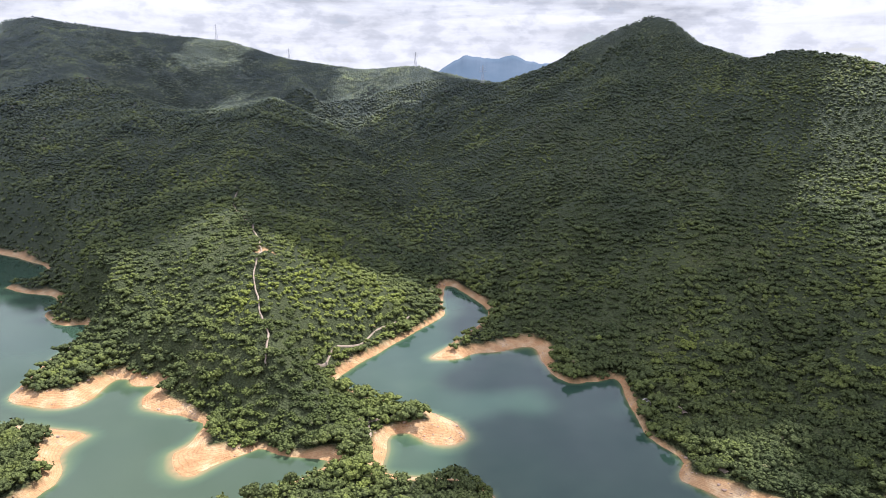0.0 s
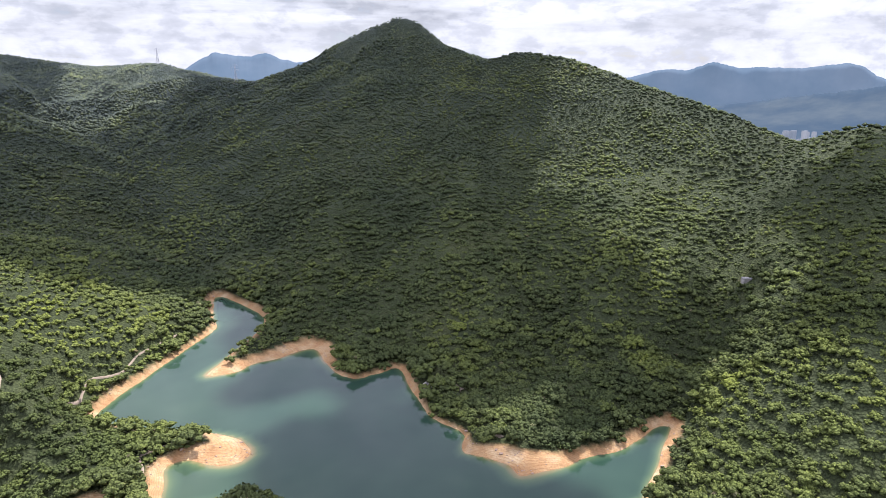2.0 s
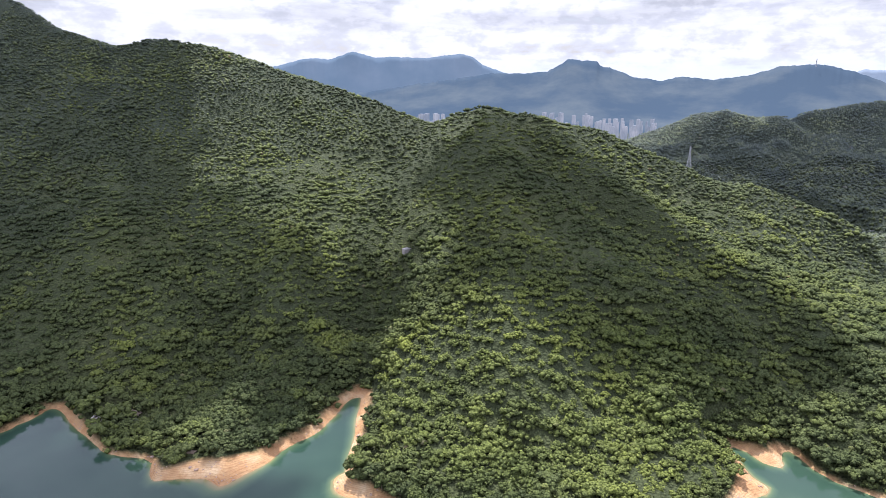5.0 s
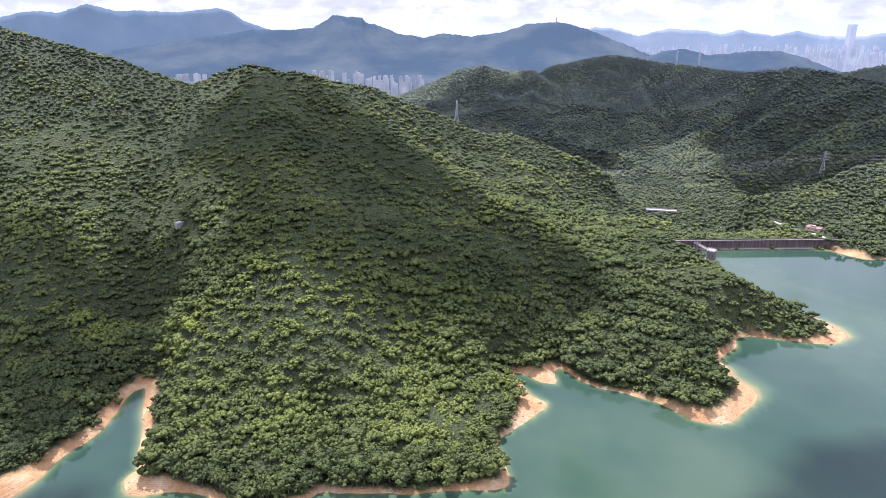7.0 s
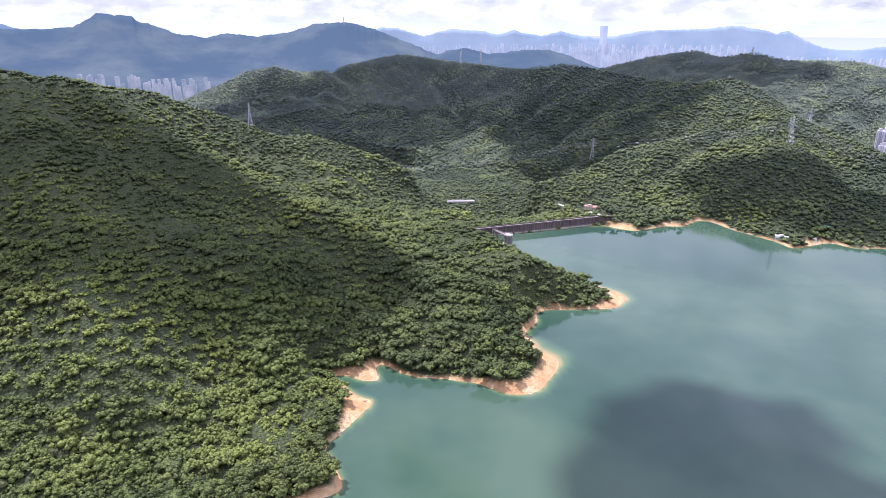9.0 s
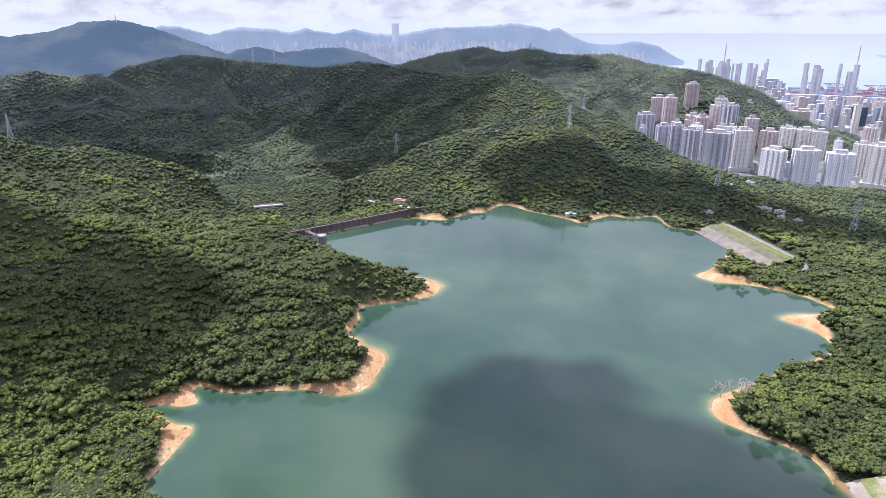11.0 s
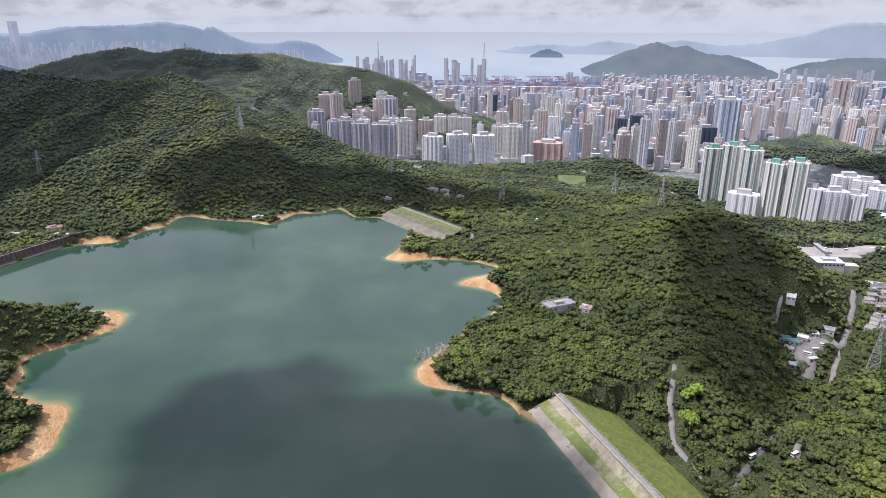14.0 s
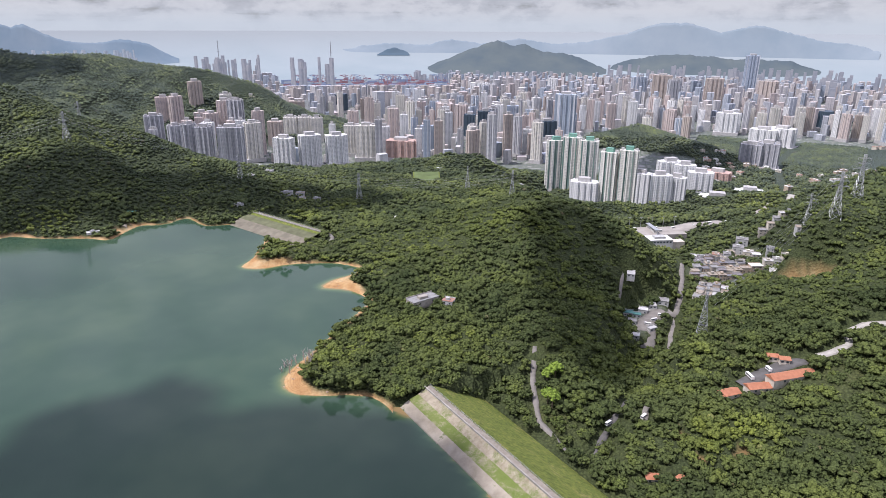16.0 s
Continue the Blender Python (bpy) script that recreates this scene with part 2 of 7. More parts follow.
SHORE_WEST_HEAD = [
    (241, -281), (260, -269), (281, -254), (293, -254), (305, -262), (310, -277), (314, -293), (321, -326),
    (328, -358), (334, -383), (336, -397), (363, -406), (382, -404), (398, -395), (400, -416), (393, -438),
    (399, -457), (435, -450), (468, -422), (478, -397), (499, -388), (508, -410), (531, -444),
]

SHORE_FAR_SHORE = [
    (560, -478), (595, -482), (624, -482), (644, -459), (660, -459), (696, -468), (688, -434), (713, -414),
    (707, -398), (689, -363), (714, -356), (738, -337), (760, -321), (793, -311), (799, -291), (769, -266),
    (773, -245), (751, -211), (750, -195),
]

SHORE_DAM_FACE = [
    (774, -168), (733, -66), (706, 12),
]

SHORE_EAST_SPUR = [
    (672, 8), (628, -62), (590, -104), (545, -149), (519, -133), (517, -111), (514, -70), (506, -61),
    (487, -61), (465, -45), (453, -53), (441, -54), (423, -72), (397, -61), (377, -49), (374, -30),
    (388, -9), (393, 13), (398, 42), (412, 61), (407, 64), (389, 58), (387, 70), (394, 81),
    (395, 92), (369, 74), (362, 59), (336, 70), (315, 81),
]

SHORE_NOSE = [
    (304, 75), (289, 66), (275, 62), (262, 95),
]

SHORE_NOSE2 = [
    (242, 143), (240, 156), (231, 160), (217, 179), (217, 216), (212, 231), (203, 242), (203, 252),
    (212, 261), (222, 260), (235, 274), (250, 284), (273, 305), (295, 322), (280, 325), (252, 311),
    (236, 308), (213, 310), (194, 305), (169, 304), (165, 307),
]

SHORE_NEEDLE_SHORE = [
    (166, 316), (152, 333), (142, 342), (154, 363), (138, 388), (138, 429), (141, 450), (141, 482),
    (126, 475), (104, 468), (92, 481), (86, 516), (83, 546), (68, 543), (50, 532), (28, 532),
]

SHORE_INLET = [
    (13, 517), (-13, 516), (3, 542), (25, 578), (51, 624), (41, 669), (20, 709), (13, 728),
    (1, 728), (-2, 659), (2, 624), (-19, 592), (-44, 556), (-66, 518), (-81, 490), (-87, 472),
]

SHORE_PENINSULA = [
    (-62, 450), (-27, 434), (7, 414), (18, 389), (6, 378), (-9, 382), (-24, 395), (-36, 392),
    (-36, 371), (-39, 349), (-22, 343), (8, 342), (28, 329), (36, 300), (20, 250), (-40, 180),
    (-120, 120), (-150, -40), (-60, -135), (20, -180),
]

SHORE_WEST_BAY = [
    (-69, 361), (-86, 363), (-103, 367), (-118, 376), (-125, 371), (-137, 361), (-154, 341), (-167, 351),
    (-176, 370), (-168, 378), (-164, 405), (-184, 417), (-201, 420), (-220, 428), (-227, 442), (-225, 456),
    (-226, 466), (-245, 464), (-255, 478), (-265, 475), (-266, 435), (-282, 427), (-320, 435), (-329, 444),
]

SHORE_NORTH_ARM = [
    (-333, 468), (-338, 523), (-334, 562), (-350, 601), (-377, 595), (-416, 627), (-404, 648), (-434, 687),
    (-477, 695), (-520, 722), (-475, 742), (-505, 800), (-608, 868), (-700, 900), (-900, 800), (-900, 400),
    (-420, 395), (-300, 405),
]

SHORE_NEAR_HEADS = [
    (-239, 394), (-247, 372), (-229, 340), (-236, 318), (-250, 280), (-200, 240), (-150, 270), (-122, 312),
    (-98, 332), (-78, 348),
]

SHORES = [SHORE_GRASS_DAM + SHORE_WEST_HEAD + SHORE_FAR_SHORE + SHORE_DAM_FACE + SHORE_EAST_SPUR + SHORE_NOSE + SHORE_NOSE2 + SHORE_NEEDLE_SHORE + SHORE_INLET + SHORE_PENINSULA,
          SHORE_WEST_BAY + SHORE_NORTH_ARM + SHORE_NEAR_HEADS]

RIDGE_NORTH = [
    (-1367, 2093, 416), (-1238, 2056, 425), (-987, 2022, 386), (-644, 1999, 353), (-451, 1948, 298), (-231, 1886, 266),
    (-70, 1849, 278), (8, 1700, 243), (67, 1559, 230), (153, 1492, 228),
]

RIDGE_NEEDLE = [
    (153, 1492, 228), (191, 1447, 250), (254, 1397, 280), (299, 1347, 314), (350, 1293, 339), (391, 1240, 357),
    (415, 1200, 329), (434, 1162, 298), (453, 1111, 282), (477, 1057, 267), (505, 977, 278), (547, 908, 267),
    (583, 837, 245), (607, 770, 219), (635, 706, 202), (660, 655, 183), (671, 615, 165), (666, 575, 159),
    (658, 522, 177), (646, 472, 188),
]

RIDGE_DAM_HILL = [
    (650, 466, 186), (671, 417, 177), (700, 388, 166), (740, 354, 156), (770, 336, 137), (808, 296, 117),
    (839, 266, 97), (865, 250, 85), (904, 220, 84), (922, 183, 69), (936, 128, 47), (937, 80, 29),
]

SPUR_NOSE = [
    (650, 466, 186), (541, 378, 143), (446, 304, 106), (349, 242, 64), (310, 201, 31), (278, 178, 7),
]

SPUR_TRAIL = [
    (-451, 1948, 298), (-321, 1527, 157), (-353, 1355, 201), (-343, 1150, 154), (-296, 850, 99), (-247, 750, 93),
    (-164, 567, 78), (-146, 478, 54), (-125, 432, 40),
]

SPUR_NORTH = [
    (-1238, 2056, 425), (-860, 1524, 248), (-695, 1441, 213), (-518, 1138, 144), (-471, 882, 94), (-397, 694, 66),
    (-302, 564, 54),
]

SPUR_NORTH_LOW = [
    (-860, 1524, 248), (-876, 1339, 197), (-733, 1073, 130), (-543, 840, 70),
]

SPUR_NEEDLE = [
    (413, 1224, 346), (374, 1088, 239), (294, 914, 150), (186, 737, 81), (110, 631, 38), (77, 570, 16),
]

SPUR_SECOND = [
    (492, 978, 277), (456, 868, 189), (386, 701, 107), (299, 566, 61), (253, 477, 31), (230, 387, 10),
]

SPUR_THIRD = [
    (635, 706, 202), (499, 625, 131), (410, 555, 83), (319, 460, 47), (275, 393, 17),
]

VALLEY_INLET = [
    (-180, 1439, 133), (-95, 1026, 64), (-34, 849, 15), (4, 735, 2),
]

VALLEY_NEEDLE = [
    (448, 1027, 230), (328, 763, 124), (232, 618, 63), (191, 511, 29), (161, 459, 7),
]

VALLEY_COVE = [
    (671, 600, 152), (548, 527, 114), (461, 458, 72), (391, 401, 35), (336, 357, 10),
]

SPUR_EAST = [
    (656, 441, 174), (582, 265, 91), (581, 102, 51), (510, 17, 35), (455, -20, 20), (410, -39, 11),
]

GORGE = [
    (1000, 560, 40), (1010, 380, 10), (1010, 200, -25), (950, 60, -45), (860, -30, -55), (960, -160, -50),
    (1150, -130, -40), (1400, 200, -20), (1600, 500, -10),
]

VALLEY_BACK = [
    (-678, 1613, 109), (-484, 1578, 128), (-309, 1590, 114), (-181, 1449, 127),
]

VALLEY_EAST = [
    (950, 1250, 0), (1300, 1150, -70), (1500, 900, -110), (1900, 1000, -130), (2350, 700, -140), (2600, 300, -140),
    (2600, -200, -140),
]

VALLEY_EAST_SIDE = [
    (1500, 900, -110), (1250, 700, -40), (1120, 480, 0),
]

GORGE_SIDE = [
    (1450, 383, -69), (1343, 134, -50), (1248, 69, -45),
]

RIDGE_SMUGGLER = [
    (1665, 915, -22), (1739, 766, 42), (1801, 606, 114), (1774, 524, 131), (1795, 448, 110), (1864, 371, 123),
    (1990, 202, 154), (1900, 22, 135), (1795, -137, 123), (1732, -249, 141), (1622, -302, 135), (1450, -386, 122),
    (1329, -440, 124), (1210, -475, 143), (1145, -501, 126), (1077, -528, 96), (1010, -550, 79), (933, -582, 61),
    (856, -608, 32), (777, -630, 22), (674, -596, 9),
]

SPUR_SUNLIT = [
    (1990, 202, 154), (1650, 6, 5), (1349, 56, -32), (1198, 73, -42),
]

SPUR_SMUGGLER = [
    (1210, -475, 143), (1077, -307, 51), (943, -180, 26), (866, -86, 12),
]

SPUR_WEST_SHORE = [
    (1145, -501, 126), (900, -436, 64), (822, -366, 32),
]

VALLEY_SMUGGLER = [
    (1387, -192, -3), (1148, -75, -30), (1000, 15, -36),
]

RIDGE_GOLDEN = [
    (2359, -440, 89), (2271, -605, 137), (2181, -730, 165), (2112, -777, 143), (2028, -852, 162), (1995, -928, 140),
    (1870, -1060, 145), (1775, -1122, 119), (1604, -1195, 104), (1482, -1268, 68), (1400, -1284, 32),
]

VALLEY_GOLDEN = [
    (1636, -621, 56), (1442, -693, 40), (1261, -716, 18), (1144, -716, -2),
]

VALLEY_BEHIND = [
    (1877, -349, 30), (1701, -452, 17), (1575, -521, 19), (1452, -570, 38), (1383, -605, 21), (1310, -642, -9),
    (1238, -674, -26), (1153, -719, -44),
]

VALLEY_BEHIND_NEAR = [
    (1914, -509, 7), (1784, -590, 9), (1656, -650, 28), (1584, -693, 11), (1507, -739, -19),
]

VALLEY_SHADE = [
    (1739, 192, 39), (1807, 288, 79), (1860, 388, 91),
]

SPUR_SHADE = [
    (1900, 22, 135), (1699, -68, 52), (1446, -101, 10),
]

VALLEY_SHADE_EAST = [
    (1740, -188, 87), (1642, -160, 27), (1418, -73, -15),
]

SPUR_EAST_EDGE = [
    (640, 20, 38), (600, -16, 36), (569, -32, 34), (542, -53, 33), (513, -88, 35), (467, -109, 40),
]

PLAZA = [
    (262, -820, -34), (224, -842, -34), (196, -875, -34), (163, -927, -34), (124, -980, -36),
]

PLAZA_FRONT = [
    (204, -670, 4), (183, -696, -11), (148, -684, -15),
]

CREST_WEST_HEAD = [
    (428, -489, 5), (375, -519, 17), (367, -572, 27), (340, -612, 43), (286, -628, 54), (228, -630, 47),
    (173, -595, 30), (164, -535, 28),
]

FLANK_WEST_HEAD = [
    (277, -386, 12), (264, -459, 14), (243, -538, 34),
]

FOOT_WEST_HEAD = [
    (158, -351, -3), (161, -409, 5), (158, -495, 6), (166, -566, 1),
]

LOWLAND = [
    (608, -565, 3), (634, -680, -2), (591, -819, -4), (477, -821, 0), (395, -809, 1),
]

LIP = [
    (1069, -648, 22), (880, -709, -9), (811, -815, -14), (724, -932, -16), (614, -1054, -10),
]

ESTATE = [
    (505, -1133, -80), (373, -1056, -73), (258, -1059, -63), (227, -1199, -56), (134, -1072, -43),
]

VALLEY_VILLAGE = [
    (109, -317, -11), (104, -371, -7), (130, -524, -22), (132, -626, -24), (111, -737, -23), (218, -822, -37),
    (136, -940, -27),
]

SLOPE_RIGHT = [
    (54, -371, 19), (14, -415, 28), (-18, -430, 58), (60, -420, 25), (-20, -460, 45), (-80, -700, 60),
    (-80, -1100, 60),
]

SLOPE_RIGHT_FAR = [
    (52, -517, 15), (21, -640, 21), (16, -700, 58), (-24, -1000, 56),
]

CITY_EDGE = [
    (1274, -754, 28), (1085, -698, -11), (968, -807, -38), (878, -945, -48), (725, -1127, -35),
]

KNOLL = [
    (607, -1588, -52), (521, -1723, -20), (334, -1616, -45),
]

CREASES = [RIDGE_NORTH, RIDGE_NEEDLE, RIDGE_DAM_HILL, SPUR_NOSE, SPUR_TRAIL, SPUR_NORTH, SPUR_NORTH_LOW, SPUR_NEEDLE, SPUR_SECOND, SPUR_THIRD, VALLEY_INLET, VALLEY_NEEDLE, VALLEY_COVE, SPUR_EAST, GORGE, VALLEY_BACK, VALLEY_EAST, VALLEY_EAST_SIDE, GORGE_SIDE, RIDGE_SMUGGLER, SPUR_SUNLIT, SPUR_SMUGGLER, SPUR_WEST_SHORE, VALLEY_SMUGGLER, RIDGE_GOLDEN, VALLEY_GOLDEN, VALLEY_BEHIND, VALLEY_BEHIND_NEAR, VALLEY_SHADE, SPUR_SHADE, VALLEY_SHADE_EAST, SPUR_EAST_EDGE, PLAZA, PLAZA_FRONT, CREST_WEST_HEAD, FLANK_WEST_HEAD, FOOT_WEST_HEAD, LOWLAND, LIP, ESTATE, VALLEY_VILLAGE, SLOPE_RIGHT, SLOPE_RIGHT_FAR, CITY_EDGE, KNOLL]

# far skylines: degrees clockwise from +y, degrees over the level

SKYLINE_NORTH = [
    (-1.2, 0.54), (0.7, 1.95), (1.9, 2.50), (3.1, 2.36), (4.6, 2.18), (5.8, 2.54), (7.0, 2.04), (8.4, 1.80),
    (10.3, 2.02), (13.1, 1.01),
]

SKYLINE_FAR_PEAK = [
    (34.0, -0.19), (35.5, 0.47), (38.6, 1.16), (40.9, 1.18), (42.6, 1.73), (44.6, 1.34), (46.7, 1.35), (49.3, 1.24),
    (52.0, 1.60), (53.0, 1.26), (53.7, 0.65), (56.4, -0.23), (60.1, -1.28), (64.0, -2.21),
]

SKYLINE_KOWLOON = [
    (36.5, -2.46), (40.5, -1.96), (44.2, -1.50), (48.2, -0.92), (51.8, -0.45), (54.6, -0.05), (56.9, -0.06), (59.2, 0.08),
    (60.3, 0.66), (60.9, 1.06), (62.1, 0.97), (63.3, 0.93), (63.6, 0.53), (64.5, 0.30), (66.4, -0.42), (68.3, -0.70),
    (70.2, -0.38), (72.5, -0.60), (75.3, -0.24), (77.1, 0.38), (79.8, 0.50), (82.0, 0.02), (84.3, -0.92), (87.0, -1.97),
    (88.7, -2.67),
]

SKYLINE_MIDDLE = [
    (85.9, -2.50), (87.2, -1.99), (89.5, -1.49), (91.7, -2.00), (94.5, -1.71), (96.8, -1.59), (98.7, -2.28), (101.5, -3.22),
]

SKYLINE_ISLAND = [
    (82.0, -0.15), (82.6, 0.13), (84.5, -0.08), (86.1, -0.59), (88.7, -0.00), (90.9, -0.18), (92.3, -0.45), (93.7, -0.10),
    (95.9, -0.55), (97.6, -0.20), (100.2, -0.70), (102.1, -0.57), (104.0, -0.12), (106.8, -0.04), (109.2, 0.09), (110.8, 0.22),
    (113.0, -0.05), (113.9, -0.36), (114.6, -0.14), (115.8, -0.67), (117.2, -1.25), (119.0, -1.47), (120.8, -1.15), (122.6, -1.45),
    (124.0, -2.22), (124.9, -2.73),
]

SKYLINE_TSING = [
    (144.0, -3.86), (146.2, -2.93), (148.6, -1.99), (151.0, -1.24), (152.2, -1.69), (153.3, -1.50), (154.8, -2.12), (156.7, -2.24),
    (158.6, -2.80), (160.2, -3.54),
]

SKYLINE_TSING_LOW = [
    (159.6, -3.56), (161.8, -2.66), (163.5, -2.36), (166.5, -2.17), (169.9, -2.44), (173.9, -2.55), (175.8, -3.10), (177.4, -3.65),
]

SKYLINE_LANTAU = [
    (137.6, -2.02), (141.4, -1.52), (145.2, -1.60), (147.1, -1.13), (149.5, -1.44), (152.9, -1.10), (155.7, -1.52), (158.9, -1.18),
    (161.6, -0.63), (163.7, 0.16), (165.8, 0.26), (167.5, -0.07), (168.6, -0.48), (169.6, -0.23), (171.1, 0.07), (173.5, -0.44),
    (175.5, -0.98), (177.7, -1.29), (179.5, -1.68),
]

SKYLINE_ISLET = [
    (140.8, -2.39), (141.5, -2.02), (142.3, -1.88), (143.1, -2.06), (143.6, -2.38),
]


# ---- the lie of the land ----
RNG = np.random.default_rng(7)


def hash2(i, j, seed):
    v = np.sin(i * 127.1 + j * 311.7 + seed * 74.7) * 43758.5453
    return v - np.floor(v)


def noise2(x, y, size, seed=0):
    """Smooth value noise in 0..1 with cells of that size in metres."""
    u, v = np.asarray(x) / size, np.asarray(y) / size
    i, j = np.floor(u), np.floor(v)
    a, b = u - i, v - j
    a, b = a * a * (3 - 2 * a), b * b * (3 - 2 * b)
    return (hash2(i, j, seed) * (1 - a) * (1 - b) + hash2(i + 1, j, seed) * a * (1 - b)
            + hash2(i, j + 1, seed) * (1 - a) * b + hash2(i + 1, j + 1, seed) * a * b)


def fractal(x, y, size, octaves=4, seed=0):
    total, amp, s = 0.0, 1.0, 0.0
    for o in range(octaves):
        total, s = total + amp * noise2(x, y, size / 2 ** o, seed + o), s + amp
        amp *= 0.5
    return total / s


def rounded(ring, rounds=2):
    """Corner cutting: a shore drawn with few corners becomes a curve."""
    p = np.array(ring, float)
    for _ in range(rounds):
        q = np.roll(p, -1, 0)
        p = np.stack([0.8 * p + 0.2 * q, 0.2 * p + 0.8 * q], 1).reshape(-1, 2)
    return p


LAKE = [rounded(s, 1) for s in SHORES]


def lake_distance(x, y):
    """Metres to the waterline: positive on land, negative in the lake."""
    x, y = np.asarray(x, float).ravel(), np.asarray(y, float).ravel()
    best = np.full(x.shape, 1e9)
    inside = np.zeros(x.shape, bool)
    for (ax, ay), (bx, by) in [e for ring in LAKE for e in zip(ring, np.roll(ring, -1, 0))]:
        dx, dy = bx - ax, by - ay
        s = np.clip(((x - ax) * dx + (y - ay) * dy) / (dx * dx + dy * dy + 1e-9), 0, 1)
        best = np.minimum(best, (x - ax - s * dx) ** 2 + (y - ay - s * dy) ** 2)
        cross = (ay > y) != (by > y)
        inside ^= cross & (x < (bx - ax) * (y - ay) / (by - ay + 1e-12) + ax)
    d = np.sqrt(best)
    return np.where(inside, -d, d)


X0, X1, Y0, Y1, CELL = -1700, 2700, -2000, 2500, 10
gx, gy = np.arange(X0, X1 + 1, CELL), np.arange(Y0, Y1 + 1, CELL)
NX, NY = len(gx), len(gy)


def solve_heights():
    """Heights stretched like a skin between the creases of the land (ridges, spurs, valleys) and the waterline."""
    z = None
    for step in (16, 8, 4, 2, 1):
        sx, sy = gx[::step], gy[::step]
        cell = CELL * step
        fixed = np.full((len(sx), len(sy)), np.nan)
        for crease in CREASES:
            for a, b in zip(crease[:-1], crease[1:]):
                n = max(2, int(math.dist(a[:2], b[:2]) / cell * 2))
                for s in np.linspace(0, 1, n):
                    p = np.array(a) * (1 - s) + np.array(b) * s
                    i, j = round((p[0] - X0) / cell), round((p[1] - Y0) / cell)
                    if 0 <= i < len(sx) and 0 <= j < len(sy):
                        fixed[i, j] = p[2]
        XX, YY = np.meshgrid(sx, sy, indexing="ij")
        box = (XX > -1000) & (XX < 850) & (YY > -560) & (YY < 950)
        d = np.full(XX.shape, 999.0)
        d[box] = lake_distance(XX[box], YY[box])
        fixed[d < cell * 0.3] = 0
        r = np.hypot(XX, YY)
        az = np.degrees(np.arctan2(XX, YY))
        town = (r > 1420) & ((az > 118) | (az < -165)) & np.isnan(fixed)
        for hill, reach in ((RIDGE_GOLDEN, 330), (KNOLL, 190), (LIP, 150), (RIDGE_SMUGGLER[-8:], 250)):
            for a, b in zip(hill[:-1], hill[1:]):
                for s in np.linspace(0, 1, 6):
                    town &= (XX - a[0] - (b[0] - a[0]) * s) ** 2 + (YY - a[1] - (b[1] - a[1]) * s) ** 2 > reach ** 2
        fixed[town] = -80
        edge = (XX <= X0) | (XX >= sx[-1]) | (YY <= Y0) | (YY >= sy[-1])
        fixed[edge & np.isnan(fixed)] = np.where((YY > 800) & (XX < 900), 200, np.where(XX > 900, -140, 40))[edge & np.isnan(fixed)]
        known = ~np.isnan(fixed)
        if z is None:
            z = np.where(known, fixed, 50.0)
        else:
            up = np.repeat(np.repeat(z, 2, 0), 2, 1)[:len(sx), :len(sy)]
            if up.shape != fixed.shape:
                up = np.pad(up, ((0, len(sx) - up.shape[0]), (0, len(sy) - up.shape[1])), mode="edge")
            z = up
        z[known] = fixed[known]
        free = ~known
        for _ in range(220 if step > 1 else 120):
            p = np.pad(z, 1, mode="edge")
            z[free] = (0.25 * (p[2:, 1:-1] + p[:-2, 1:-1] + p[1:-1, 2:] + p[1:-1, :-2]))[free]
    p = np.pad(z, 1, mode="edge")
    soft = (p[2:, 1:-1] + p[:-2, 1:-1] + p[1:-1, 2:] + p[1:-1, :-2] + 2 * z) / 6
    return 0.6 * z + 0.4 * soft, d


SKIN, SHORE_D = solve_heights()
STEEP = np.hypot(*np.gradient(SKIN, CELL))
CREST, SKYLINE = np.zeros_like(SKIN), np.zeros_like(SKIN)
for _crease in CREASES:
    for _a, _b in zip(_crease[:-1], _crease[1:]):
        for _s in np.linspace(0, 1, max(2, int(math.dist(_a[:2], _b[:2]) / 6))):
            _i, _j = round((_a[0] + (_b[0] - _a[0]) * _s - X0) / CELL), round((_a[1] + (_b[1] - _a[1]) * _s - Y0) / CELL)
            if 0 <= _i < NX and 0 <= _j < NY:
                CREST[_i, _j] = 1
                SKYLINE[_i, _j] = max(SKYLINE[_i, _j], float(_crease in (RIDGE_NORTH, RIDGE_NEEDLE, RIDGE_DAM_HILL, RIDGE_SMUGGLER, RIDGE_GOLDEN, CREST_WEST_HEAD)))
for _ in range(7):
    _p = np.pad(SKYLINE, 1, mode="edge")
    SKYLINE = np.maximum(SKYLINE, 0.72 * np.maximum.reduce([_p[2:, 1:-1], _p[:-2, 1:-1], _p[1:-1, 2:], _p[1:-1, :-2]]))
for _ in range(9):
    _p = np.pad(CREST, 1, mode="edge")
    CREST = np.maximum(CREST, 0.92 * np.maximum.reduce([_p[2:, 1:-1], _p[:-2, 1:-1], _p[1:-1, 2:], _p[1:-1, :-2]]))


